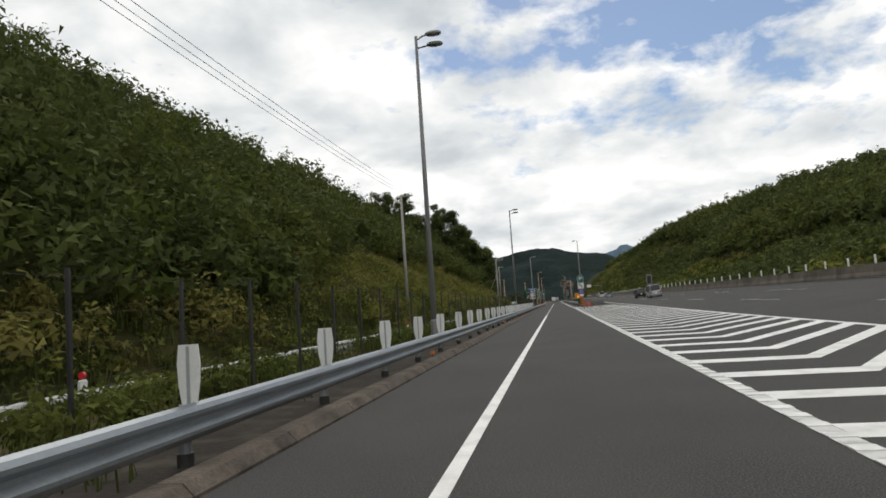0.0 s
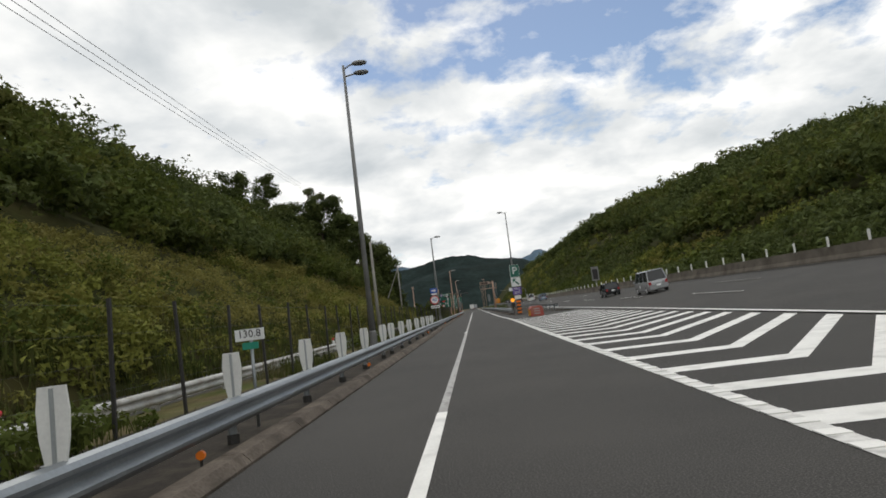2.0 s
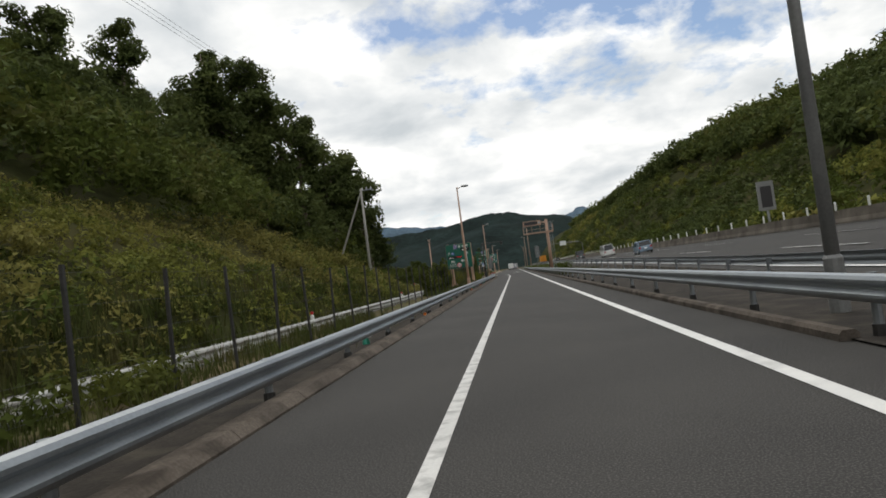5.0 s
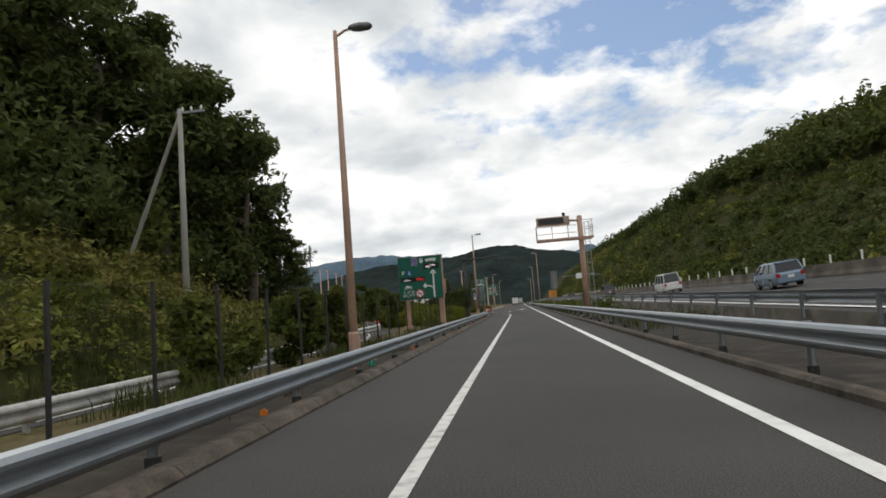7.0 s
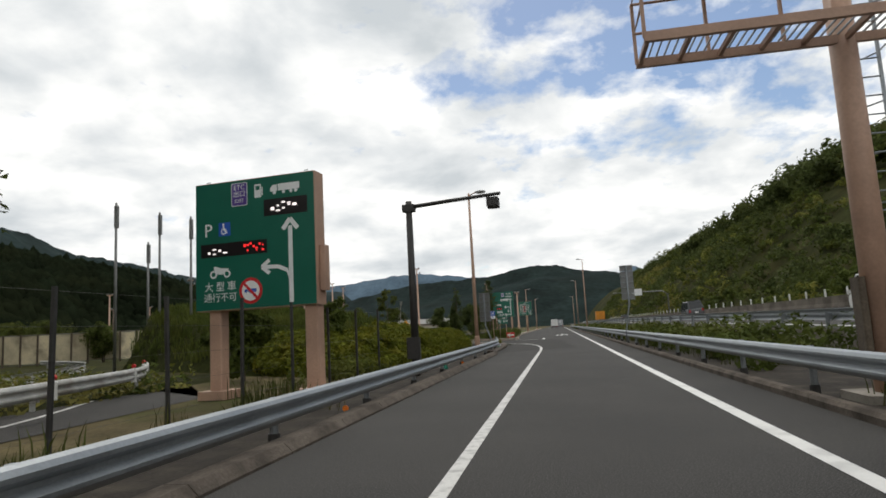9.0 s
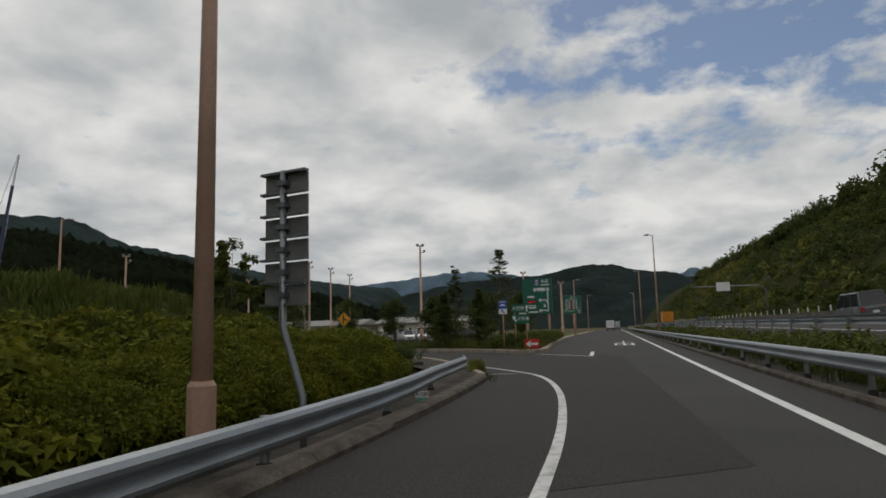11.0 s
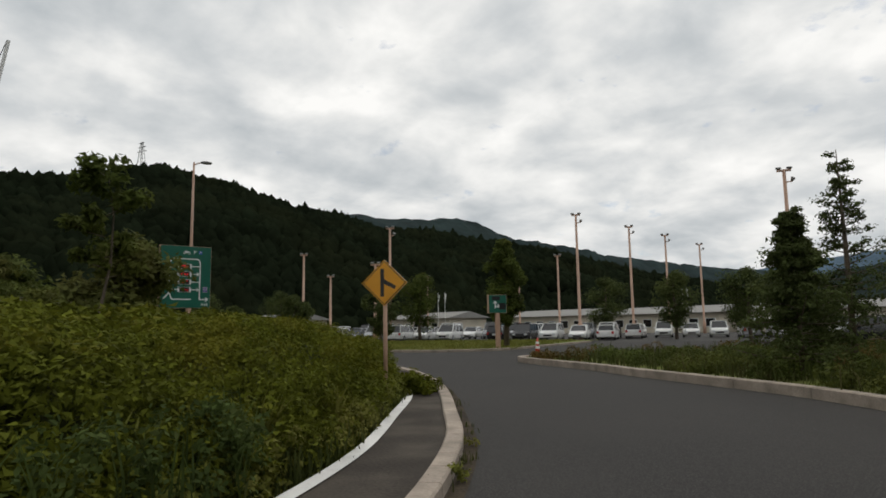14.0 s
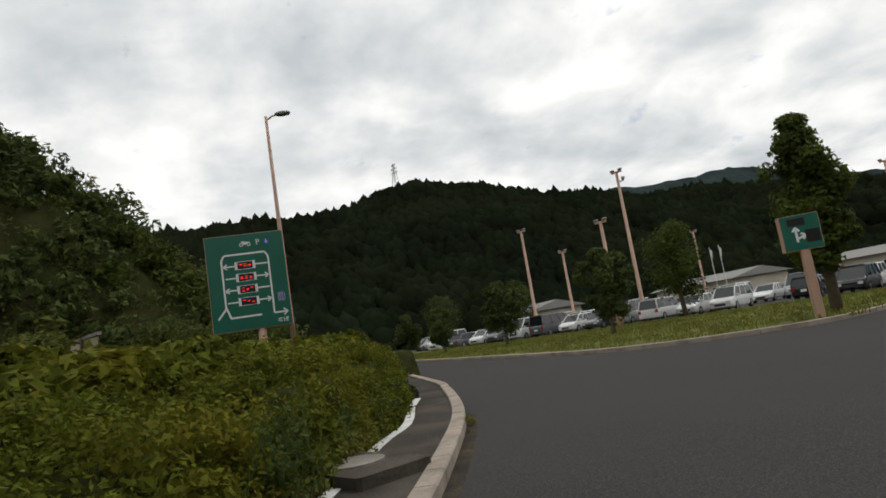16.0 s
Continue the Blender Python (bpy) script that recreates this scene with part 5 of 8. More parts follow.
for k in range(4):
    z = 3.0 + 0.8 * k
    part("ladder_hoop", Mesh().tube([(0.2, 0.3, z), (0.17, 0.6, z), (0.3, 0.85, z), (0.47, 0.92, z), (0.64, 0.85, z), (0.77, 0.6, z), (0.74, 0.3, z)], 0.014, 5, False), M["steel"], a)
part("footing", Mesh().box(-0.5, -0.5, -0.1, 0.5, 0.5, 0.15, 0.05), M["concrete"], a)
part("junction_box", Mesh().box(-0.30, -0.15, 0.6, -0.2, 0.15, 1.8, 0.02), M["bark"], a, "brown junction box on the column")

# nose of the gore: parking sign, crash cushion, warning light
a = thing("parking_sign", 5.67, 122.5, 0, 0, "tall green and white parking sign on a pole", "road sign")
round_post(a, 0, 0.09, 5.5, M["pole_grey"], 0.12)
zc = sign_body(a, 1.06, 1.4, 4.18, 0.08, M["sign_white"], M["green"], 0.08)
f = ZFace(a, -0.012, zc)
f.letter("P", 0, 0, 1.2, M["sign_white"])
part("arrow_board", Mesh().box(-0.53, 0, 3.15, 0.53, 0.06, 4.14, 0.02), M["sign_white"], a)
f = ZFace(a, 0.0, 3.65)
f.bar("arrow", (0.32, -0.32), (-0.1, 0.1), 0.16, M["green"])
f.poly("arrow", [(-0.36, 0.36), (-0.36, -0.08), (0.08, 0.36)], M["green"])
part("exit_board", Mesh().box(-0.5, 0, 2.2, 0.5, 0.06, 3.05, 0.02), M["purple"], a)
f = ZFace(a, 0.0, 2.62)
f.letter("ETC", 0, 0.2, 0.34, M["sign_white"])
f.letter("出口", 0, -0.18, 0.36, M["sign_white"])
part("number_plate_board", Mesh().box(-0.35, 0, 1.72, 0.35, 0.05, 2.12), M["sign_white"], a)
part("striped_post", Mesh().box(-0.24, 0.0, 0.05, 0.24, 0.1, 1.68, 0.02), M["black"], a)
for k in range(4):
    part("stripe", Mesh().box(-0.235, -0.008, 0.15 + 0.4 * k, 0.235, -0.002, 0.35 + 0.4 * k), M["orange"], a)
a = thing("warning_light", 5.0, 121.8, 0, 0, "amber warning light on a short post at the gore", "warning light")
round_post(a, 0, 0.03, 1.5, M["black"], 0)
part("lamp", Mesh().tube([(0, -0.12, 1.65), (0, 0.05, 1.65)], 0.2, 16), M["led_amber"], a, "lit amber lamp")
part("lamp", Mesh().box(-0.2, -0.05, 0.9, 0.2, 0.05, 1.35, 0.03), M["black"], a)
a = thing("crash_cushion", 6.0, 106.3, 0, 0, "faded red crash cushion with striped sides at the gore nose", "crash cushion")
ring = [(-0.55, 0.0), (0.55, 0.0), (0.55, 0.62), (0.38, 0.86), (-0.38, 0.86), (-0.55, 0.62)]
c = Mesh()
for y in (0.0, 2.4):
    c.v += [(x, y, z) for x, z in ring]
c.f = [tuple(range(6)), tuple(range(11, 5, -1))] + [(i, 6 + i, 6 + (i + 1) % 6, (i + 1) % 6) for i in range(6)]
part("body", c.fixed(), surface("faded_red_plastic", (0.42, 0.07, 0.05), 0.6, vary=0.2, stain=(0.30, 0.16, 0.12), stain_amt=0.6, stain_scale=1.5), a)
for k in range(6):
    part("side_stripe", Mesh().box(-0.57, 0.15 + 0.38 * k, 0.05, -0.552, 0.33 + 0.38 * k, 0.6), M["sign_yellow"], a)
for k in range(3):
    part("front_slot", Mesh().box(-0.25, -0.014, 0.2 + 0.2 * k, 0.25, -0.002, 0.27 + 0.2 * k), M["grey_strip"], a)

# speed limit sign
a = thing("speed_sign", -2.79, 108.4, 0, 0, "speed limit sign with a blue arrow board above it", "road sign")
round_post(a, 0, 0.045, 3.55, M["pole_grey"])
f = ZFace(a, 0.0, 2.49)
f.disc("disc", 0, 0, 0.40, M["sign_red"], 1)
f.disc("disc", 0, 0, 0.32, M["sign_white"], 2)
f.letter("40", 0, 0, 0.42, M["blue"], 3)
part("backing", Mesh().tube([(0, 0.002, 2.49), (0, 0.03, 2.49)], 0.40, 24), M["steel"], a)
part("lower_plate", Mesh().box(-0.38, 0, 1.75, 0.38, 0.03, 1.98), M["sign_white"], a)
part("upper_plate", Mesh().box(-0.24, 0, 2.95, 0.24, 0.03, 3.08), M["sign_white"], a)
part("arrow_board", Mesh().box(-0.3, 0, 3.12, 0.3, 0.03, 3.55), M["blue"], a)
f = ZFace(a, 0.0, 3.33)
f.bar("arrow", (-0.2, 0), (0.08, 0), 0.12, M["sign_white"])
f.poly("arrow", [(0.22, 0), (0.04, 0.15), (0.04, -0.15)], M["sign_white"])
f = ZFace(a, 0.0, 1.865)
f.rect("writing", 0, 0, 0.6, 0.07, M["black"])

# kilometre plate on the rail and small ramp markers
a = thing("kilometre_plate", -2.72, 60.5, 0, 0, "white kilometre plate above the guard rail", "marker plate")
round_post(a, 0, 0.025, 1.45, M["steel"], 0.04)
part("plate", Mesh().box(-0.22, -0.01, 1.30, 0.22, 0.01, 1.47), M["sign_white"], a)
ZFace(a, -0.01, 1.395).letter("130.8", 0, 0, 0.16, M["black"])
part("lower_plate", Mesh().box(-0.12, -0.01, 1.17, 0.12, 0.01, 1.27), M["teal"], a)
for k in range(1, 7):
    a = thing("ramp_marker", -2.85, 132.6 + 20.0 * (k - 1) , 0.03, 0, "small ramp distance marker with a green foot", "marker plate", "ramp markers")
    part("foot", Mesh().tube([(0, 0, -0.02), (0, 0, 0.05), (0, 0, 0.14)], [0.09, 0.09, 0.06], 12), M["teal"], a)
    part("plate", Mesh().box(-0.13, -0.008, 0.15, 0.13, 0.008, 0.26), M["sign_white"], a)
    ZFace(a, -0.008, 0.205).letter("A %d" % (20 * k), 0, 0, 0.1, M["black"])

# expressway side: display panel, grid panel, far gantry
a = thing("message_board", 26.4, 183.5, 1.2, -8, "tall dark display panel on a post beyond the expressway", "message board")
round_post(a, 0, 0.12, 3.2, M["pole_grey"], 0.2)
part("case", Mesh().box(-0.75, 0, 2.6, 0.75, 0.35, 5.5, 0.03), M["pole_grey"], a)
part("screen", Mesh().box(-0.5, -0.012, 2.9, 0.5, -0.002, 5.0), M["led_black"], a, "dark blank screen")


def slatted_panel(x, y, turn, side, z0, z1, w):
    """The back of a stacked sign: boards with ribs on a pipe that bends in towards the rail at its foot."""
    a = thing("slatted_panel", x, y, 0, turn, "grey slatted back of a tall sign on a bent steel pipe", "road sign", "slatted signs")
    part("pipe", Mesh().tube([(side * 0.32, 0.05, -0.1), (side * 0.30, 0.05, 0.7), (0, 0.05, z0 - 0.25), (0, 0.05, z1 + 0.02)], 0.042, 10), M["steel"], a, smooth=True)
    n = 6
    for k in range(n):
        za, zb = z0 + (z1 - z0) * k / n, z0 + (z1 - z0) * (k + 1) / n
        b = part("board", Mesh().box(-w / 2, 0.10, za + 0.015, w / 2, 0.125, zb - 0.015), M["pole_grey"], a)
        part("rib", Mesh().box(-w / 2 - 0.02, 0.02, za + 0.005, w / 2 + 0.02, 0.10, za + 0.035), M["steel"], b)
        part("clamp", Mesh().box(-0.07, -0.01, (za + zb) / 2 - 0.03, 0.07, 0.10, (za + zb) / 2 + 0.03), M["steel"], b)
    part("top_rib", Mesh().box(-w / 2 - 0.02, 0.02, z1 - 0.015, w / 2 + 0.02, 0.10, z1 + 0.015), M["steel"], a)
    return a


slatted_panel(5.15, 228.3, 5, -1, 2.55, 4.5, 0.72)
slatted_panel(-3.12, 227.8, -12, 1, 1.75, 3.4, 0.66)
a = thing("cantilever_sign", 24.0, 330, 1.3, 0, "grey cantilever sign mast over the expressway", "road sign")
part("mast", Mesh().tube([(0, 0, -0.5), (0, 0, 5.2), (-1.0, 0, 5.9), (-11, 0, 6.0)], [0.16, 0.14, 0.12, 0.09], 10), M["pole_grey"], a, smooth=True)
part("plate", Mesh().box(-7.2, -0.15, 5.2, -5.2, -0.08, 6.6), M["sign_white"], a)

# ---- signs at the fork ----
a = thing("route_sign", -7.4, 292, 0, 0, "large green route sign with lane arrows on dark posts", "road sign")
W, H, Z0 = 3.25, 3.95, 3.0
zc = sign_body(a, W, H, Z0, 0.35, M["green"], M["green"])
for px_ in (-1.2, 1.2):
    round_post(a, px_, 0.12, Z0 + 0.2, M["pole_pink"], 0.2)
f = ZFace(a, -0.012, zc)
uv = lambda u, v: ((u - 0.5) * W, (0.5 - v) * H)
f.rect("etc_plate", *uv(0.50, 0.12), 0.5, 0.62, M["purple"])
for k in range(3):
    f.rect("writing", *uv(0.50, 0.06 + 0.055 * k), 0.36, 0.09, M["sign_white"], 2)
f.letter("本線", *uv(0.77, 0.095), 0.42, M["sign_white"])
f.rect("writing", *uv(0.78, 0.19), 0.95, 0.11, M["sign_white"])
f.truck(*uv(0.58, 0.32), 1.35, M["sign_white"])
f.truck(*uv(0.28, 0.52), 0.78, M["sign_white"])
f.rect("display", *uv(0.30, 0.655), 0.95, 0.34, M["led_black"])
f.lamps(*uv(0.30, 0.655), 0.8, 0.25, M["led_red"], 9, 2)
f.rect("bus_pictogram", *uv(0.32, 0.80), 0.8, 0.36, M["sign_white"], 1, 0.05)
f.rect("bus_pictogram", *uv(0.32, 0.79), 0.66, 0.12, M["green"], 2)
f.rect("writing", *uv(0.34, 0.945), 1.15, 0.16, M["sign_white"])
f.bar("arrow_stem", uv(0.86, 0.94), uv(0.86, 0.33), 0.12, M["sign_white"])
f.head(uv(0.86, 0.28), 90, 0.34, M["sign_white"], 1, 0.12)
for v0, v1 in ((0.70, 0.61), (0.94, 0.90)):
    f.bar("arrow_stem", uv(0.86, v0), uv(0.78, v1), 0.11, M["sign_white"])
    f.bar("arrow_stem", uv(0.78, v1), uv(0.58, v1 + 0.01), 0.11, M["sign_white"])
    f.head(uv(0.555, v1 + 0.01), 180, 0.3, M["sign_white"], 1, 0.11)
f.pump(*uv(0.74, 0.77), 0.36, M["sign_white"])


def lot_sign(x, y, turn, w, h, z0, label, hidden=False):
    """The parking guidance board: four rows of red figures in a white loop."""
    a = thing("lot_sign", x, y, 0, turn, label, "road sign", "lot signs")
    zc = sign_body(a, w, h, z0, 0.3, M["pole_pink"], M["green"])
    round_post(a, 0.25, 0.14, z0 + 0.1, M["pole_pink"], 0.15)
    f = ZFace(a, -0.012, zc)
    uv = lambda u, v: ((u - 0.5) * w, (0.5 - v) * h)
    k = w / 2.4
    f.motorcycle(*uv(0.51, 0.10), 0.34 * k, M["sign_white"])
    f.letter("P", *uv(0.67, 0.10), 0.26 * k, M["sign_white"])
    f.wheelchair(*uv(0.78, 0.10), 0.16 * k)
    ring = [(0.08, 0.86), (0.19, 0.76), (0.19, 0.26), (0.23, 0.21), (0.74, 0.21), (0.78, 0.26), (0.78, 0.86), (0.94, 0.86)]
    for p, q in zip(ring, ring[1:]):
        f.bar("loop_line", uv(*p), uv(*q), 0.055 * k, M["sign_white"])
    f.head(uv(0.95, 0.86), 0, 0.16 * k, M["sign_white"], 1, 0.05 * k)
    f.bar("loop_line", uv(0.19, 0.74), uv(0.24, 0.86), 0.055 * k, M["sign_white"])
    f.bar("loop_line", uv(0.24, 0.86), uv(0.62, 0.86), 0.055 * k, M["sign_white"])
    for j in range(4):
        v = 0.33 + 0.125 * j
        f.rect("figure_plate", *uv(0.48, v), 0.62 * k, 0.25 * k, M["sign_white"], 2)
        f.rect("figure_display", *uv(0.48, v), 0.46 * k, 0.22 * k, M["led_black"], 3)
        f.lamps(*uv(0.48, v), 0.4 * k, 0.14 * k, M["led_red"], j + 20, 4, 3)
        f.bar("loop_line", uv(0.22, v), uv(0.76, v), 0.045 * k, M["sign_white"])
        f.head(uv(0.21, v) if j % 2 == 0 else uv(0.76, v), 180 if j % 2 == 0 else 0, 0.13 * k, M["sign_white"], 1, 0.045 * k)
    f.etc(*uv(0.89, 0.70), 0.2 * k, 0.27 * k)
    f.letter("本線", *uv(0.88, 0.945), 0.18 * k, M["sign_white"])
    return a


lot_sign(-38.9, 260.6, 86, 2.58, 3.25, 2.62, "green parking guidance sign with red figures above the hedge")
lot_sign(-5.7, 325, 0, 2.9, 2.9, 3.6, "green parking guidance sign beside the straight ramp")

# vehicle class boards
a = thing("class_sign", -4.95, 261.0, 0, 6, "two green boards naming vehicle classes on posts", "road sign")
for z0, h, words in ((2.42, 0.52, "大型車"), (1.75, 0.56, "小型車")):
    part("board", Mesh().box(-0.54, 0, z0, 0.54, 0.03, z0 + h), M["green"], a)
    f = ZFace(a, 0.0, z0 + h / 2)
    f.letter(words, -0.14 if z0 > 2.2 else 0.16, 0, 0.26, M["sign_white"])
    if z0 > 2.2:
        f.bar("arrow", (0.40, -0.2), (0.40, 0.06), 0.09, M["sign_white"])
        f.poly("arrow", [(0.40, 0.23), (0.28, 0.03), (0.52, 0.03)], M["sign_white"])
    else:
        f.bar("arrow", (-0.28, -0.16), (-0.40, 0.04), 0.09, M["sign_white"])
        f.poly("arrow", [(-0.50, 0.2), (-0.50, -0.06), (-0.26, 0.14)], M["sign_white"])
for px_ in (-0.35, 0.35):
    round_post(a, px_, 0.035, 2.9, M["pole_pink"])
part("name_plate", Mesh().box(-0.1, -0.004, 2.33, 0.35, 0.02, 2.4), M["sign_white"], a)
a = thing("electric_car_sign", -5.95, 260.3, 0.4, 4, "blue and white sign with a car pictogram and arrow", "road sign")
part("post", Mesh().tube([(0, 0.06, -0.5), (0, 0.06, 2.8)], 0.035, 10), M["pole_pink"], a, smooth=True)
part("board", Mesh().box(-0.26, 0, 1.95, 0.26, 0.02, 2.78), M["blue"], a)
part("arrow_board", Mesh().box(-0.26, -0.003, 1.95, 0.26, 0.0, 2.27), M["sign_white"], a)
f = ZFace(a, 0.0, 2.5)
f.car(0, 0, 0.36, M["sign_white"])
f.rect("writing", 0, 0.2, 0.4, 0.05, M["sign_white"])
f = ZFace(a, -0.003, 2.11)
f.bar("arrow", (0.1, -0.1), (-0.02, 0.02), 0.06, M["blue"])
f.poly("arrow", [(-0.11, 0.11), (-0.11, -0.05), (0.05, 0.11)], M["blue"])
a = thing("arrow_board", -4.05, 258.9, 0.2, 0, "red board with a white arrow on the island kerb", "arrow board")
part("board", Mesh().box(-0.43, 0, 0.02, 0.43, 0.03, 0.58), M["sign_red"], a)
f = ZFace(a, 0.0, 0.3)
f.bar("arrow", (0.36, 0), (-0.08, 0), 0.14, M["sign_white"])
f.poly("arrow", [(-0.38, 0), (-0.07, 0.2), (-0.07, -0.2)], M["sign_white"])
for px_ in (-0.42, 0.42):
    part("prop", Mesh().tube([(px_, 0.03, 0.5), (px_, 0.4, -0.02)], 0.015, 6), M["black"], a)

# merge warning diamond
a = thing("merge_sign", -14.7, 255.82, 0.0, 39, "amber diamond merge sign on a beige post in the hedge", "road sign")
round_post(a, 0, 0.04, 2.4, M["pole_pink"], 0.05)
R = 0.43
f = ZFace(a, 0.0, 2.25)
dia = lambda r: [(0, -r), (r, 0), (0, r), (-r, 0)]
part("backing", Mesh().add([(x, 0.0, z + 2.25) for x, z in dia(R)] + [(x, 0.02, z + 2.25) for x, z in dia(R)], [(0, 1, 2, 3), (7, 6, 5, 4), (0, 4, 5, 1), (1, 5, 6, 2), (2, 6, 7, 3), (3, 7, 4, 0)]).fixed(), M["steel"], a)
f.poly("sheet", dia(R * 0.995), M["sign_yellow"], 1)
f.poly("border", dia(R * 0.94), M["black"], 2)
f.poly("sheet", dia(R * 0.89), M["sign_yellow"], 3)
f.bar("merge_symbol", (-0.04, -0.25), (-0.04, 0.26), 0.07, M["black"], 4)
f.bar("merge_symbol", (-0.04, 0.06), (0.06, -0.02), 0.07, M["black"], 4)
f.bar("merge_symbol", (0.04, 0.0), (0.21, -0.09), 0.07, M["black"], 4)

# small green direction box
a = thing("direction_box", -32.4, 277.2, 0.1, 55, "small green direction sign box on a beige post", "road sign")
part("post", Mesh().box(-0.14, 0.0, -0.1, 0.14, 0.26, 2.2, 0.04), M["pole_pink"], a)
zc = sign_body(a, 1.12, 1.12, 2.15, 0.5, M["pole_pink"], M["green"])
f = ZFace(a, -0.012, zc)
f.bar("arrow", (-0.15, -0.3), (-0.15, 0.1), 0.07, M["sign_white"])
f.head((-0.15, 0.16), 90, 0.16, M["sign_white"], 1, 0.06)
f.bar("arrow", (-0.15, -0.2), (0.08, -0.12), 0.07, M["sign_white"])
f.head((0.12, -0.1), 15, 0.16, M["sign_white"], 1, 0.06)
f.rect("display", 0.3, -0.15, 0.4, 0.4, M["led_black"])
f.rect("display", -0.1, 0.33, 0.5, 0.24, M["led_black"])


M["cone_red"] = surface("faded_red_plastic", (0.50, 0.055, 0.03), 0.55, vary=0.2, scale=8)


def cone(x, y, z, s=0.72):
    a = thing("traffic_cone", x, y, z, 0, "red traffic cone with white bands on the kerb", "traffic cone", "traffic cones")
    part("foot", Mesh().box(-0.19, -0.19, 0, 0.19, 0.19, 0.04, 0.04), M["cone_red"], a)
    part("body", Mesh().tube([(0, 0, 0.03), (0, 0, s)], [0.13, 0.03], 14), M["cone_red"], a, smooth=True)
    for k in (0.42, 0.68):
        z0, z1 = s * k, s * (k + 0.14)
        rr = lambda q: 0.13 + (0.03 - 0.13) * q / s + 0.004
        part("band", Mesh().tube([(0, 0, z0), (0, 0, z1)], [rr(z0), rr(z1)], 14), M["sign_white"], a)
    return a


cone(-22.5, 269.2, 0.2)

# ---- vegetation ----
def stuff(name, parts_, material, label, category):
    v = np.concatenate([p[0] for p in parts_])
    off, qs = 0, []
    for p in parts_:
        qs.append(p[1] + off)
        off += len(p[0])
    return tagged(new(name, array_mesh(name, v, np.concatenate(qs), material)), label, category, "", "stuff")


def scatter(x0, x1, y0, y1, n, seed):
    rng = np.random.default_rng(seed)
    return rng.uniform(x0, x1, n), rng.uniform(y0, y1, n), rng


def over(x, y, zfun, rng, lo, hi, rlo, rhi):
    r = rng.uniform(rlo, rhi, len(x))
    return np.stack([x, y, zfun(x, y) + rng.uniform(lo, hi, len(x)) * r], 1), r


def left_edge_of_wood(y):
    return 14.0 - 10.5 * (1 - smooth01(42, 92, y)) - 5.0 * smooth01(135, 170, y) + 3.0 * wave(y, y * 0, 31, 3, 22.0)


def crowns(x, y, z, r, height, subs, rng, squash=1.15):
    """Centres and radii of leaf clumps on the skins of tree crowns that stand on the points."""
    n = len(x)
    d = rng.normal(size=(n, subs, 3))
    d[:, :, 2] = np.abs(d[:, :, 2]) * 0.9 - 0.25
    d /= np.linalg.norm(d, axis=2)[:, :, None]
    c = np.stack([x, y, z + height], 1)[:, None, :] + d * (r * rng.uniform(0.6, 1.0, (subs, n))).T[:, :, None] * np.array([1, 1, squash])
    rr = (r[:, None] * rng.uniform(0.30, 0.52, (n, subs)))
    return c.reshape(-1, 3), rr.reshape(-1)


# left hill: woodland above, shrubs and dry grass below
x, y, rng = scatter(-64, -12, -12, 266, 2700, 41)
x2, y2, _ = scatter(-112, -50, 180, 268, 1400, 141)
x3, y3, _ = scatter(-44, -13, -2, 85, 900, 142)
x4, y4, _ = scatter(-46, -17, 105, 205, 520, 143)
x, y = np.concatenate([x, x2, x3, x4]), np.concatenate([y, y2, y3, y4])
s = -10.5 - x
keep = (s > left_edge_of_wood(y)) & (left_hill(x, y) > 1.2) & (rng.random(len(x)) < np.where(y < 175, 0.75, 1.0))
x, y = x[keep], y[keep]
r = rng.uniform(1.3, 2.7, len(x)) * np.where(rng.random(len(x)) < 0.12, 1.3, 1.0) * (1 - 0.2 * smooth01(205, 230, y)) * (1 - 0.15 * (1 - smooth01(30, 70, y)))
ht = r * rng.uniform(0.2, 1.4, len(x)) + 0.35 + 1.9 * smooth01(18, 38, -10.5 - x) * (1 - 0.6 * smooth01(200, 225, y)) * smooth01(10, 90, y)
tone = wave(x, y, 33, 3, 14.0) + (rng.random(len(x)) - 0.5) * 1.1 + 0.7 * smooth01(215, 240, y)
for lo, hi, mat_, lab in ((-9, 0.2, "leaf_dark", "dense dark woodland on the roadside hill"), (0.2, 0.55, "leaf_mid", "mid-green trees in the roadside woodland"), (0.55, 9, "leaf_bamboo", "lighter bamboo in the roadside woodland")):
    k = (tone >= lo) & (tone < hi)
    c, rr = crowns(x[k], y[k], left_hill(x[k], y[k]), r[k], ht[k], 11, rng)
    stuff("woodland_left", [leaves(c, rr, 13, np.where((c[:, 1] < 70) | (c[:, 0] > -24), 0.25, 0.38), 42 + int(hi * 10), 0.9, 0.7)], M[mat_], lab, "woodland")
x, y, rng = scatter(-30, -11.2, 0, 212, 7800, 44)
s = -10.5 - x
keep = (s < left_edge_of_wood(y) + 1.5) & (left_hill(x, y) > -0.3)
x, y = x[keep], y[keep]
c, r = over(x, y, left_hill, rng, -0.1, 0.55, 0.3, 0.8)
tone = wave(x, y, 35, 3, 7.0) + (rng.random(len(c)) - 0.5) * 0.6 + 0.3 * (1 - smooth01(25, 55, y))
SLOPE = ((-9, -0.05, "leaf_dry", "dry yellow-brown shrubs on the slope"), (-0.05, 0.2, "leaf_mid", "green shrubs on the slope"), (0.2, 9, "leaf_light", "light green undergrowth on the slope"))
for lo, hi, mat_, lab in SLOPE:
    k = (tone >= lo) & (tone < hi)
    stuff("hill_shrubs", [leaves(c[k], r[k], 52, 0.12, 45 + int(10 * hi))], M[mat_], lab, "shrubs")
x, y, rng = scatter(-98, -56, 215, 264, 1000, 146)
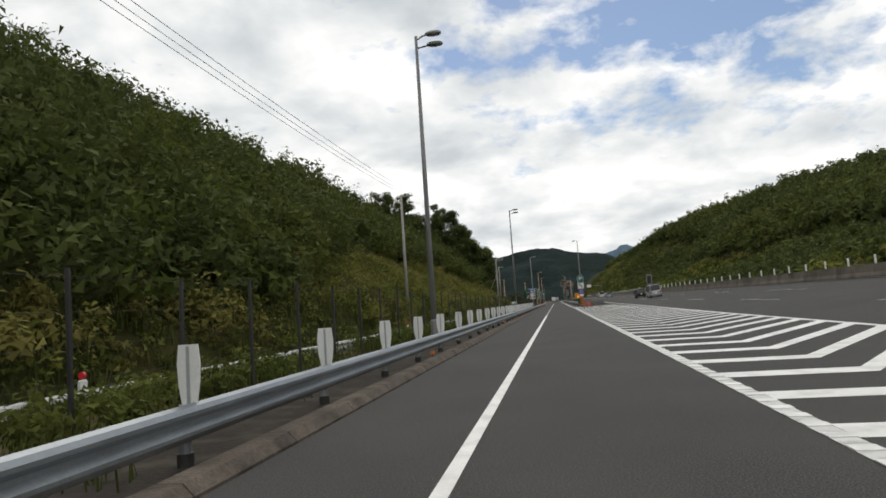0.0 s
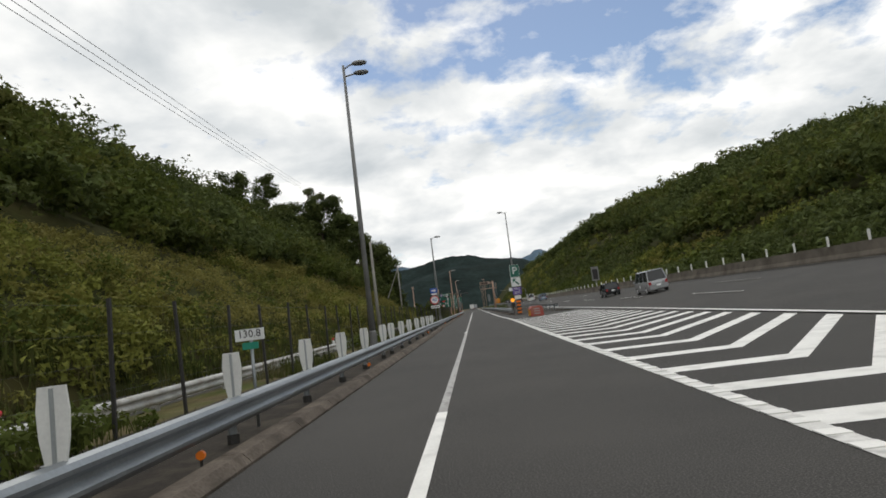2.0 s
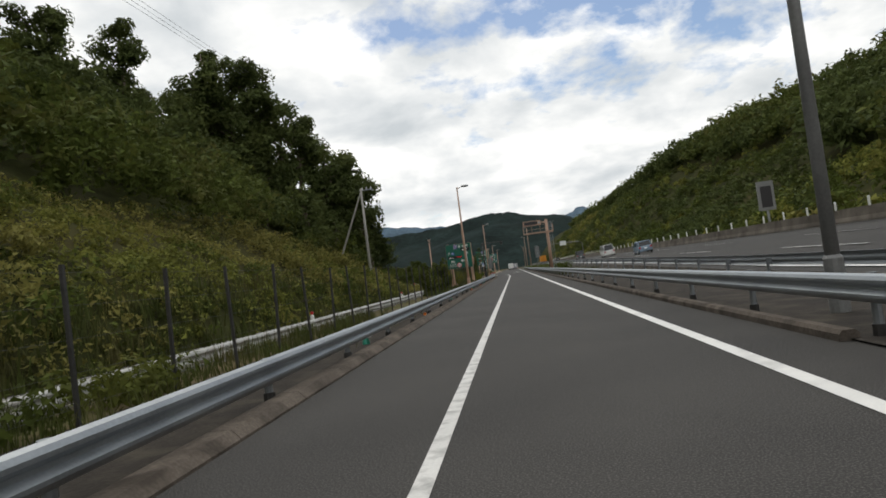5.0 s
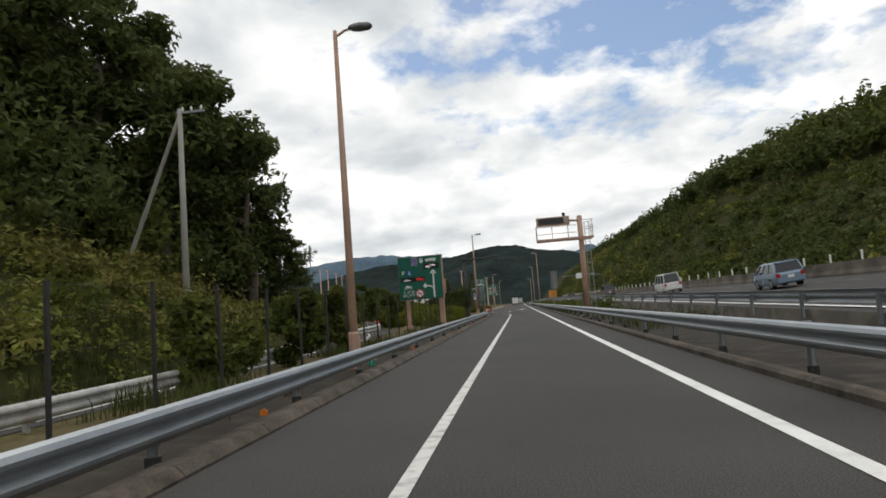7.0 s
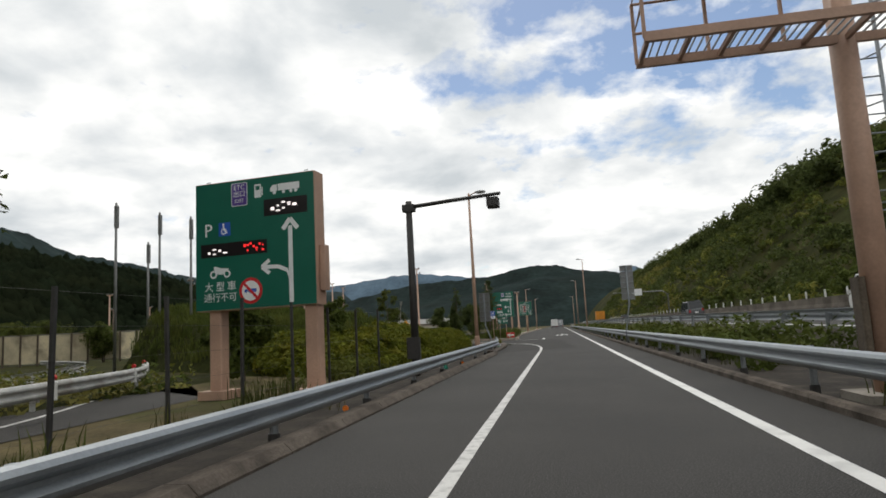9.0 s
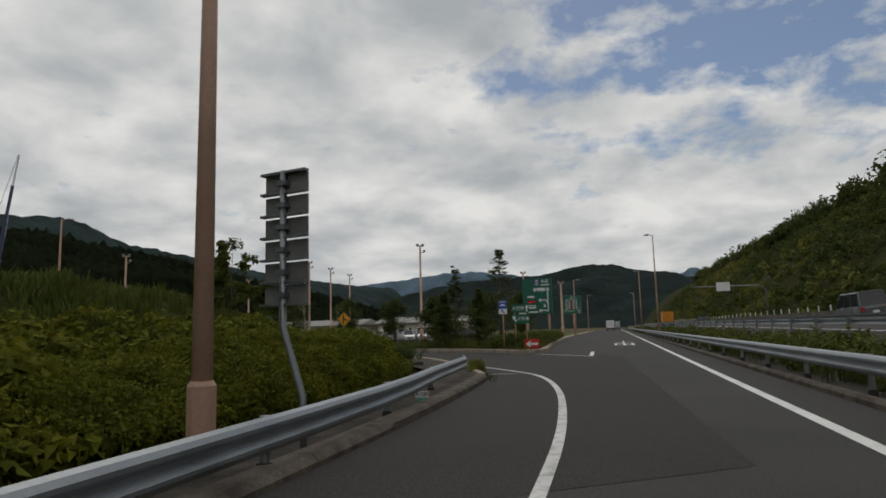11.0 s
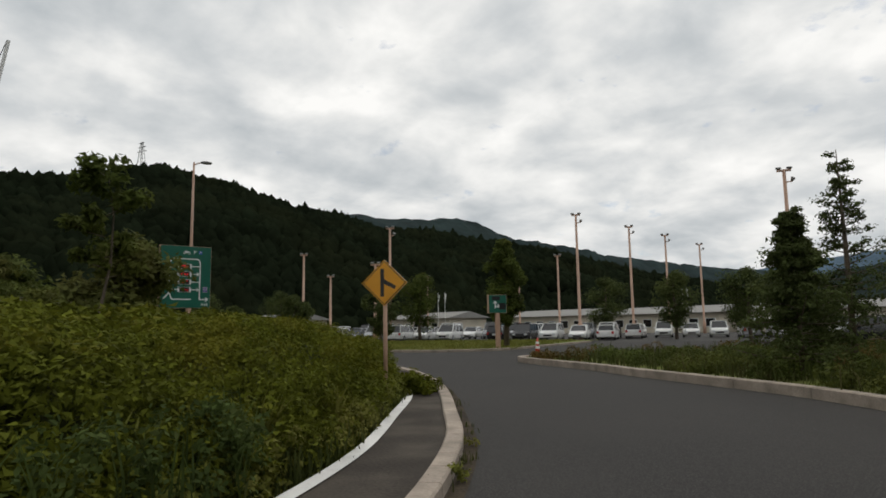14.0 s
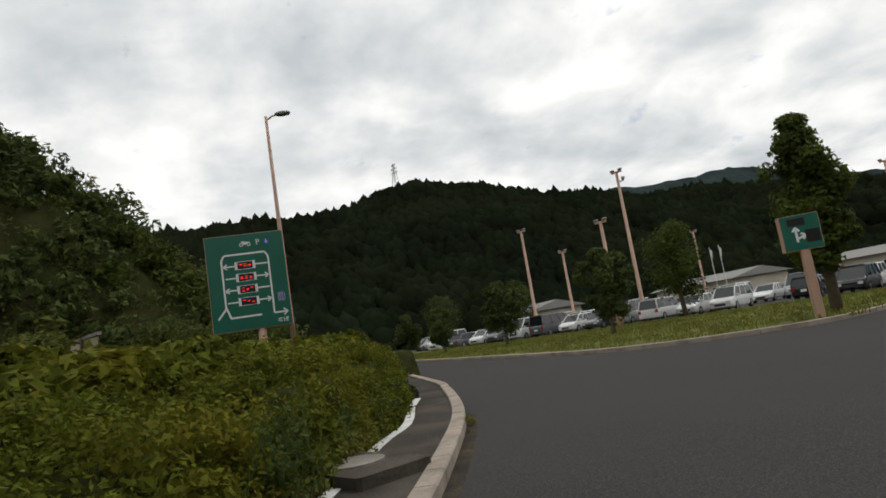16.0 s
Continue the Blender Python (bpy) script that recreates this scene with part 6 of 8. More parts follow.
k = left_hill(x, y) > 0.4
c, r = over(x[k], y[k], left_hill, rng, 0.0, 0.8, 0.8, 1.7)
stuff("hill_shrubs", [leaves(c, r, 44, 0.3, 147)], M["leaf_mid"], "green undergrowth at the end of the wooded hill", "shrubs")
# larger bushes standing out of them, in loose groups
x, y, rng = scatter(-31, -12.0, 0, 200, 900, 144)
s = -10.5 - x
keep = (s < left_edge_of_wood(y) + 2.0) & (left_hill(x, y) > 0.2) & (wave(x, y, 37, 3, 11.0) > -0.25)
x, y = x[keep], y[keep]
r = rng.uniform(0.8, 1.7, len(x))
tone = wave(x, y, 38, 3, 8.0) + (rng.random(len(x)) - 0.5) * 1.0 - 0.25
for lo, hi, mat_, lab in SLOPE:
    k = (tone >= lo) & (tone < hi)
    c, rr = crowns(x[k], y[k], left_hill(x[k], y[k]), r[k], r[k] * 0.15, 9, rng, 0.75)
    stuff("hill_bushes", [leaves(c, rr, 26, 0.15, 145 + int(10 * hi), 0.85, 0.6)], M[mat_], "rounded bushes, " + lab, "shrubs")


def tufts(x, y, z, per, h, seed, spread=0.12, width=0.012):
    """Grass blades: two-piece bent strips in bunches."""
    rng = np.random.default_rng(seed)
    n = len(x) * per
    base = np.stack([np.repeat(x, per), np.repeat(y, per), np.repeat(z, per)], 1) + np.c_[rng.normal(0, spread, (n, 2)), np.zeros(n)]
    hh = np.repeat(np.broadcast_to(h, (len(x),)), per) * rng.uniform(0.5, 1.15, n)
    w = rng.uniform(0, 2 * math.pi, n)
    d = np.stack([np.cos(w), np.sin(w), np.zeros(n)], 1)
    sd = np.stack([-np.sin(w), np.cos(w), np.zeros(n)], 1) * (width * (0.6 + hh * 0.8))[:, None]
    lean = rng.uniform(0.1, 0.55, n)
    mid = base + d * (hh * lean * 0.35)[:, None] + np.array([0, 0, 1]) * (hh * 0.62)[:, None]
    tip = base + d * (hh * lean)[:, None] + np.array([0, 0, 1]) * (hh * (1.0 - lean * 0.25))[:, None]
    v = np.stack([base - sd, base + sd, mid + sd * 0.8, mid - sd * 0.8, tip + sd * 0.1, tip - sd * 0.1], 1).reshape(-1, 3)
    i = np.arange(n)[:, None] * 6
    q = np.concatenate([i + np.array([[0, 1, 2, 3]]), i + np.array([[3, 2, 4, 5]])])
    return v, q


# rough grass between fence, side road and hill foot
x, y, rng = scatter(-6.4, -3.1, -5, 212, 2600, 51)
k = (wave(x, y, 36, 3, 6.0) > -0.15) & ((y < 184) | (x > -4.9) | (y > 204)) & ~((x > -4.6) & (y < 205) & (rng.random(len(x)) > 0.12))
stuff("verge_grass", [tufts(x[k], y[k], np.full(k.sum(), 0.0), 20, rng.uniform(0.2, 0.6, k.sum()), 52, 0.16)], M["grass_blade"], "rough grass along the fence", "grass")
x, y, rng = scatter(-6.7, -4.9, 0, 212, 900, 53)
k = wave(x, y, 37, 3, 8.0) > np.where(y < 50, -0.2, 0.12)
c, r = over(x[k], y[k], lambda a, b: 0 * a, rng, 0.5, 0.9, 0.25, 0.6)
stuff("verge_weeds", [leaves(c, r * 0.85, 80, 0.08, 54)], M["leaf_mid"], "weeds and low bushes along the fence", "weeds")
x, y, rng = scatter(-13.5, -10.6, 0, 186, 1700, 55)
stuff("hill_foot_grass", [tufts(x, y, left_hill(x, y), 12, 0.8, 56, 0.25, 0.024)], M["grass_blade"], "tall grass at the foot of the hill", "grass")

# hill beyond the expressway
x, y, rng = scatter(27, 165, 0, 700, 11500, 61)
k = (rng.random(len(x)) < np.clip(1.2 - (y - 200) / 620, 0.3, 1)) & (rng.random(len(x)) < np.clip(1.55 - x / 120, 0.3, 1))
x, y = x[k], y[k]
up = (x - 27.0) + 14 * wave(x, y, 38, 3, 30.0)
wood = up > 27
tone = wave(x, y, 39, 3, 26.0) + (rng.random(len(x)) - 0.5) * 0.8
r = np.where(wood, rng.uniform(1.5, 3.9, len(x)), rng.uniform(1.0, 2.9, len(x)))
ht = np.where(wood, r * rng.uniform(0.5, 1.4, len(x)) + 0.8, r * 0.25)
for w_, lo, hi, mat_, lab in ((True, -9, 0.2, "leaf_dark", "dark trees on the far hillside"), (True, 0.2, 9, "leaf_bamboo", "light bamboo groves on the far hillside"), (False, -9, -0.3, "leaf_dark", "dark green scrub on the far hillside"), (False, -0.3, 0.1, "leaf_mid", "green scrub on the far hillside"), (False, 0.1, 0.45, "leaf_light", "yellow-green scrub on the far hillside"), (False, 0.45, 9, "leaf_dry", "dry brownish scrub on the far hillside")):
    k = (wood == w_) & (tone >= lo) & (tone < hi)
    c, rr = crowns(x[k], y[k], right_hill(x[k], y[k]), r[k], ht[k], 7 if w_ else 6, rng, 1.1 if w_ else 0.8)
    stuff("woodland_right" if w_ else "hillside_scrub", [leaves(c, rr, 11 if w_ else 15, 0.70 if w_ else 0.4, 62 + int(7 * hi) + w_, 0.9, 0.7)], M[mat_], lab, "woodland" if w_ else "scrub")

# crowns on the mountain behind the parking area
_, RP, RN = RIDGE_W
rng = np.random.default_rng(71)
cs, rs = [], []
for p in RP:
    for k in range(66):
        t = rng.random() ** 1.5
        q = p + RN * (-1 if RN.x < 0 else 1) * 165 * t
        cs.append((q.x + rng.normal() * 5, q.y + rng.normal() * 9, 0))
        rs.append(rng.uniform(3.4, 6.8))
cs, rs = np.array(cs), np.array(rs)
bvh_src = bpy.data.objects["mountain_left"]
from mathutils.bvhtree import BVHTree
bvh = BVHTree.FromPolygons([v.co for v in bvh_src.data.vertices], [p.vertices[:] for p in bvh_src.data.polygons])
good = []
for i, q in enumerate(cs):
    h = bvh.ray_cast(Vector((q[0], q[1], 400)), Vector((0, 0, -1)))[0]
    if h is not None:
        cs[i, 2] = h.z + rs[i] * 0.5
        good.append(i)
good = np.array(good)
# darker than real leaves: the crowns' self-shadow is part of this colour
M["leaf_mountain_shaded"] = leaf_material("mountain_forest", (0.0125, 0.0175, 0.0095), (0.020, 0.0245, 0.012), 0.02, 0.22, 0.05, 0.0)
mc, mr = cs[good], rs[good] * 0.62
stuff("mountain_forest", [spires(mc, mr, 72, 0.95)], M["leaf_mountain_shaded"], "forest on the mountain beyond the parking area, self-shadow put into its dark colour", "forest")


# ---- trees ----
def tree(x, y, z, h, crown, spread, leaf, size, per, seed, label, squash=0.9, lean=0.0, bare=0.35, n_limb=9, group="roadside trees", trunk_r=None, oval=False):
    """A broadleaf tree: bent tapering trunk, limbs, and a crown of leaf clumps round the limb ends."""
    rng = random.Random(seed)
    root = thing("tree", x, y, z, rng.uniform(0, 360), label, "tree", group)
    tr = trunk_r or h * 0.022
    pts = [Vector((lean * k * h + rng.uniform(-1, 1) * 0.02 * h, rng.uniform(-1, 1) * 0.02 * h, h * 0.92 * k)) for k in (0, 0.25, 0.5, 0.75, 1.0)]
    pts[0] = Vector((0, 0, -0.3))
    part("trunk", Mesh().tube(pts, [tr * 1.25, tr, tr * 0.75, tr * 0.45, tr * 0.12], 9), M["bark"], root, smooth=True)
    cs, rs = [], []
    for k in range(n_limb):
        f = bare + (0.97 - bare) * (k + 0.5) / n_limb
        b = pts[0].lerp(pts[-1], f)
        a = rng.uniform(0, 6.283)
        ln_ = spread * (1.0 - 0.55 * abs(f - 0.6)) * rng.uniform(0.7, 1.15)
        egg = max(0.15, 1.0 - (abs(f - bare - 0.32) / (1.0 - bare - 0.3)) ** 2.0) if oval else 1.0
        ln_ *= egg
        e = b + Vector((math.cos(a) * ln_, math.sin(a) * ln_, ln_ * rng.uniform(0.15, 0.55)))
        m_ = b.lerp(e, 0.5) + Vector((0, 0, -0.06 * ln_))
        part("limb", Mesh().tube([b, m_, e], [tr * 0.4, tr * 0.25, tr * 0.08], 6), M["bark"], root, smooth=True)
        for t in (0.55, 0.8, 1.0):
            cs.append(b.lerp(e, t) + Vector((rng.gauss(0, 0.12), rng.gauss(0, 0.12), rng.uniform(0, 0.25))) * crown)
            rs.append(crown * rng.uniform(0.45, 0.8) * (0.45 + 0.55 * egg))
    for k in range(n_limb):
        f = bare + (1.0 - bare) * rng.random()
        egg = max(0.15, 1.0 - (abs(f - bare - 0.32) / (1.0 - bare - 0.3)) ** 2.0) if oval else 1.0
        b = pts[0].lerp(pts[-1], f)
        cs.append(b + Vector((rng.gauss(0, 0.35), rng.gauss(0, 0.35), rng.uniform(0, 0.3))) * spread * egg)
        rs.append(crown * rng.uniform(0.45, 0.85) * (0.45 + 0.55 * egg))
    v, q = leaves(np.array([tuple(c_) for c_ in cs]), np.array(rs), per, size, seed, squash, 0.6)
    part("crown", array_mesh("crown", v, q, M[leaf]), M[leaf], root)
    return root


def conifer(x, y, z, h, r0, leaf, seed, label, open_=0.5, group="conifers", first=0.10):
    """A conifer: straight trunk, whorls of drooping branches with flat sprays of leaves."""
    rng = random.Random(seed)
    root = thing("conifer", x, y, z, rng.uniform(0, 360), label, "tree", group)
    part("trunk", Mesh().tube([(0, 0, -0.2), (0.03, 0, h * 0.5), (0, 0, h)], [h * 0.016, h * 0.011, 0.01], 8), M["bark"], root, smooth=True)
    cs, rs = [], []
    f = first
    while f < 0.98:
        n = rng.randint(1, 3)
        ln_ = r0 * (1.05 - f) ** (0.75 if first < 0.2 else 0.5) * rng.uniform(0.75, 1.1)
        a0 = rng.uniform(0, 6.28)
        for k in range(n):
            a = a0 + 6.283 * k / n + rng.uniform(-0.4, 0.4)
            L = ln_ * rng.uniform(0.6, 1.1)
            b = Vector((0, 0, h * f))
            e = b + Vector((math.cos(a) * L, math.sin(a) * L, L * rng.uniform(-0.15, 0.55)))
            part("branch", Mesh().tube([b, b.lerp(e, 0.6) + Vector((0, 0, -0.05 * L)), e], [0.022, 0.014, 0.005], 4), M["bark"], root)
            for t in (0.35, 0.6, 0.82, 1.0):
                if rng.random() < 1 - open_ * 0.55:
                    cs.append(tuple(b.lerp(e, t)))
                    rs.append((L * 0.16 + 0.08) * rng.uniform(0.7, 1.4))
        f += (0.014 + 0.012 * open_) * rng.uniform(0.5, 1.5)
    big = h > 8
    v, q = leaves(np.array(cs), np.array(rs) * (1.35 if big else 1.2), 60 if big else 30, 0.13 if big else 0.06, seed, 0.6, 0.85)
    part("crown", array_mesh("crown", v, q, M[leaf]), M[leaf], root)
    return root


# taller trees where the hill ends
rng = random.Random(81)
for k in range(17):
    tx = -21 - 26 * rng.random() ** 0.8
    ty = 203 + 1.1 * (-20 - tx) - rng.uniform(6, 26)
    th = rng.uniform(8, 13)
    tree(tx, ty, max(0.0, float(left_hill(np.array(tx), np.array(ty)))) - 0.3, th, 2.0, 3.2, "leaf_dark", 0.36, 90, 200 + k, "tall dark evergreen tree at the end of the wooded hill", group="hill-end trees", n_limb=11)
tree(-31.5, 193, float(left_hill(np.array(-31.5), np.array(193.0))) - 0.3, 19.5, 2.6, 5.5, "leaf_dark", 0.28, 260, 240, "tallest dark evergreen tree on the wooded hill", group="hill-end trees", n_limb=14)
tree(-39.5, 200, float(left_hill(np.array(-39.5), np.array(200.0))) - 0.3, 18.0, 2.6, 5.5, "leaf_dark", 0.28, 260, 241, "tallest dark evergreen tree on the wooded hill", group="hill-end trees", n_limb=14)
tree(-20.2, 204.5, 2.0, 15.5, 1.7, 3.2, "leaf_dark", 0.26, 170, 242, "leaning dark tree with a bare side branch", lean=0.03, group="hill-end trees", n_limb=10)
for k, (tx, ty, tt) in enumerate(((-18.6, 200.0, 16.0), (-20.5, 203.0, 18.5), (-22.5, 199.0, 22.0), (-25.0, 201.0, 25.5), (-28.0, 197.0, 27.5), (-23.5, 191.0, 21.0), (-20.5, 193.0, 17.5), (-27.0, 187.0, 25.0), (-34.0, 190.0, 34.0), (-43.0, 188.0, 37.0), (-47.0, 180.0, 36.5))):
    tz = max(0.0, float(left_hill(np.array(tx), np.array(ty)))) - 0.3
    tree(tx + 0.5, ty, tz, (tt if tx > -30 else tt - 1.0) - tz + 0.3, 2.0, 3.2, "leaf_dark", 0.30, 120, 600 + k, "dense dark evergreen tree at the end of the wooded hill", group="hill-end trees", n_limb=12, bare=0.2)
conifer(-18.2, 206.5, 0.0, 8.8, 4.0, "leaf_dark", 243, "dark spreading conifer behind the fence", 0.15, first=0.42)
rng = np.random.default_rng(244)
x, y = rng.uniform(-28, -18.2, 46), rng.uniform(199, 208.5, 46)
k = y < 206.5 - 0.25 * (x + 15)
r = rng.uniform(1.0, 1.9, k.sum())
c, rr = crowns(x[k], y[k], 0 * x[k], r, rng.uniform(0.3, 4.5, k.sum()), 12, rng, 1.2)
stuff("understorey", [leaves(c, rr, 45, 0.16, 245, 0.95, 0.7)], M["leaf_dark"], "dark understorey bushes beside the side road", "shrubs")
rng = random.Random(83)
for k, (tx, ty, th) in enumerate(((-6.2, 181, 2.4), (-6.1, 176.5, 2.0), (-6.3, 171, 1.8), (-10.6, 213, 3.4), (-13.4, 217, 4.2), (-17, 226, 4.0), (-12, 226, 3.4), (-20, 234, 4.2))):
    tree(tx, ty, 0, th, 0.55, 0.9, "leaf_mid", 0.13, 120, 260 + k, "small green roadside tree near the side road", bare=0.12, n_limb=8, group="small trees")

# island: conifers, shrubs, low planting
M["leaf_rust"] = leaf_material("rust_brown_leaves", (0.120, 0.082, 0.026), (0.098, 0.092, 0.022), scale=0.8, clump=2.0)
conifer(-6.6, 263.4, 0.15, 6.7, 1.9, "leaf_dark", 301, "tall open conifer on the planted island", 0.8)
conifer(-11.6, 270.9, 0.15, 6.6, 1.55, "leaf_dark", 302, "slender conifer on the planted island", 0.7)
conifer(-8.3, 264.4, 0.15, 4.2, 1.1, "leaf_dark", 303, "slender conifer on the planted island", 0.7)
conifer(-11.05, 265.2, 0.1, 4.0, 1.45, "leaf_dark", 304, "broad dark conifer on the planted island", 0.0)
rng2 = np.random.default_rng(82)


def inside_island(x, y):
    """Between the bend's kerb and the straight ramp's kerb."""
    ex = np.interp(y, [257.0, 258.0, 259.8, 262.0, 263.4, 264.6, 265.8, 267.4, 268.3], [-4.5, -5.4, -7.0, -9.8, -12.6, -15.2, -17.4, -21.3, -22.8])
    return (x < -3.6 - np.clip(y - 262, 0, 30) * 0.045) & (y > 257.6) & np.where(y < 268.3, x > ex + 0.7, x > -22.0 + (y - 268.3) * 0.45)


x = rng2.uniform(-23, -3.3, 3000)
y = rng2.uniform(257.5, 300, 3000)
k = inside_island(x, y)
x, y = x[k], y[k]
near_ramp = (x > -7.0) & (x < -4.7 - np.clip(y - 262, 0, 30) * 0.03) & (y > 260.8)
c, r = over(x, y, lambda a, b: 0 * a + 0.15, rng2, 0.35, 0.8, 0.2, 0.42)
low = (x < -7.0) & (rng2.random(len(x)) < 0.55)
stuff("island_shrubs", [leaves(c[near_ramp] + np.array([0, 0, 0.25]), r[near_ramp] * 1.8, 130, 0.085, 83)], M["leaf_mid"], "green shrubs along the straight ramp", "shrubs")
red = wave(c[:, 0], c[:, 1], 66, 3, 3.0) > 0.18
for pick, mat_, lab in ((low & red, M["leaf_rust"], "low rust-brown shrubs on the island"), (low & ~red, M["leaf_mid"], "low dark green shrubs on the island")):
    stuff("island_hedge", [leaves(c[pick], r[pick] * 0.8, 120, 0.055, 84)], mat_, lab, "shrubs")
x = rng2.uniform(-23, -3.2, 5000)
y = rng2.uniform(257.3, 292, 5000)
k = inside_island(x, y)
stuff("island_grass", [tufts(x[k], y[k], np.full(k.sum(), 0.15), 7, rng2.uniform(0.2, 0.6, k.sum()), 85, 0.12, 0.014)], M["grass_blade"], "rough grass on the island", "grass")

# hedge bank inside the bend
def hedge_side(y):
    """x of the hedge's road side."""
    return np.interp(y, [205, 214, 226, 236, 241, 244.9, 246.8, 248.3, 250.1, 252.6, 254.7, 257.3, 259.9, 262.0, 263.2, 265.4], [-9.5, -6.6, -5.7, -5.4, -6.0, -7.5, -8.3, -8.8, -9.5, -11.3, -13.4, -16.3, -20.5, -25.6, -28.9, -40.4])


def bank_in(x, y):
    """1 on the planted bank, 0 on the side road beyond its edge."""
    return smooth01(0, 4, y - (212 + 0.78 * np.clip(-8 - x, 0, 18) + 2.2 * np.clip(-26 - x, 0, None)))


def hedge_top(x, y):
    d = np.clip(hedge_side(y) - x, 0, None)
    rise = smooth01(0.0, 1.6, d) * (1.25 + 0.35 * smooth01(2, 10, d))
    rise = (rise + (1.8 * smooth01(3, 11, d) + 1.3 * smooth01(10, 26, d)) * (1 - smooth01(238, 250, y))) * bank_in(x, y)
    return 0.05 + rise * smooth01(209, 216, y) * (0.75 + 0.25 * smooth01(226, 238, y)) + (0.16 * wave(x, y, 52, 3, 1.5) + 0.20 * wave(x, y, 54, 2, 0.55)) * smooth01(0.2, 1.2, d)


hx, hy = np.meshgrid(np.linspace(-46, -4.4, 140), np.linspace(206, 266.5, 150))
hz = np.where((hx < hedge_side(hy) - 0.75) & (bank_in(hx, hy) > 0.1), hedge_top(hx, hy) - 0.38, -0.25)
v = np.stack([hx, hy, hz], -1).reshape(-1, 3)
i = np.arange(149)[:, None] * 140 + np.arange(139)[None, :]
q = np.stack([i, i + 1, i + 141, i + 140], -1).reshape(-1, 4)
# near-black core under the leaves: the hedge's inner shade is put into its colour
M["hedge_core"] = surface("painted_hedge_shade", (0.03, 0.034, 0.010), 0.95, vary=0.4, scale=2, fine=14, bump=0.8, spec=0.03)
tagged(new("hedge_bank", array_mesh("hedge_bank", v, q, M["hedge_core"], True)), "planted earth bank inside the bend, coloured dark as the shade within the hedge", "bank", "", "structure")
rng3 = np.random.default_rng(91)
n = 14500
y = 212 + 53.5 * rng3.random(n) ** 0.75
d = rng3.random(n) ** 1.7 * 17
x = hedge_side(y) - 0.12 - d
keep = (x > -44) & ~((d > 6.0) & (y < 244)) & (bank_in(x, y) > 0.25)
x, y, d = x[keep], y[keep], d[keep]
z = hedge_top(x, y)
up = np.where(d < np.where(y > 252, 2.4, 1.0), rng3.random(len(x)) ** 0.8, 1.0)
c = np.stack([x, y, 0.12 + (z - 0.2) * up], 1)
nearcam = (y > 228) & (d < np.where(y > 240, 5.0, 3.5))
rad = rng3.uniform(0.14, 0.36, len(x))
close = nearcam & (y > 251) & (d < 3.2)
mid = nearcam & ~close
stuff("hedge", [leaves(c[mid], rad[mid], 80, 0.042, 92, 0.7, 0.5)], M["leaf_hedge"], "broad clipped green hedge inside the bend", "hedge")
stuff("hedge", [leaves(c[close], rad[close], 88, 0.036, 192, 0.7, 0.5, True)], M["leaf_hedge"], "broad clipped green hedge beside the merge sign", "hedge")
far = ~nearcam & (d < 11)
stuff("hedge", [leaves(c[far], rng3.uniform(0.28, 0.48, far.sum()), 36, 0.12, 93, 0.75, 0.6)], M["leaf_hedge"], "broad clipped green hedge beside the ramp", "hedge")
# the hedge's road side
n = 2600
yy = 226 + 39 * rng3.random(n)
dd = rng3.uniform(0.02, 0.9, n)
xx = hedge_side(yy) - dd
c = np.stack([xx, yy, 0.1 + (hedge_top(xx - 0.7, yy) - 0.25) * rng3.random(n)], 1)
stuff("hedge", [leaves(c, rng3.uniform(0.14, 0.3, n), 70, 0.039, 86, 0.75, 0.5)], M["leaf_hedge"], "leafy side of the clipped green hedge", "hedge")
# weeds at the hedge foot and kerb
yy = 245.5 + 16 * rng3.random(420) ** 1.0
xx = hedge_side(yy) + rng3.uniform(-0.2, 0.15, 420)
stuff("hedge_weeds", [tufts(xx, yy, np.full(420, 0.05), 9, rng3.uniform(0.12, 0.4, 420), 94, 0.1, 0.012)], M["grass_blade"], "long weeds hanging out of the hedge", "weeds")
n = 330
yy = 241 + 21 * rng3.random(n)
c = np.stack([hedge_side(yy) + rng3.uniform(-0.15, 0.22, n), yy, rng3.uniform(0.1, 0.42, n)], 1)
stuff("hedge_weeds", [leaves(c, rng3.uniform(0.08, 0.2, n), 60, 0.035, 88)], M["leaf_light"], "pale green weeds along the foot of the hedge", "weeds")
kp = [p for p in KL if p.y > 238]
ids = rng3.integers(0, len(kp), 150)
xx = np.array([kp[i].x for i in ids]) + rng3.normal(0.1, 0.08, 150)
yy = np.array([kp[i].y for i in ids]) + rng3.normal(-0.08, 0.12, 150) - 0.05
stuff("kerb_weeds", [tufts(xx + 0.12, yy - 0.1, np.full(150, 0.0), 10, rng3.uniform(0.06, 0.17, 150), 95, 0.06, 0.010)], M["grass_blade"], "weeds growing along the kerb", "weeds")
c = np.stack([rng3.normal(-3.75, 0.1, 26), rng3.normal(241.6, 0.5, 26), rng3.uniform(0.05, 0.32, 26)], 1)
stuff("kerb_bush", [tufts(c[:, 0], c[:, 1], c[:, 2] * 0, 9, 0.40, 96, 0.06, 0.012), leaves(c + np.array([0, 0, 0.06]), 0.13, 80, 0.032, 196, 1.0, 0.9, True)], M["leaf_light"], "bushy leafy weed at the end of the guard rail", "weeds")
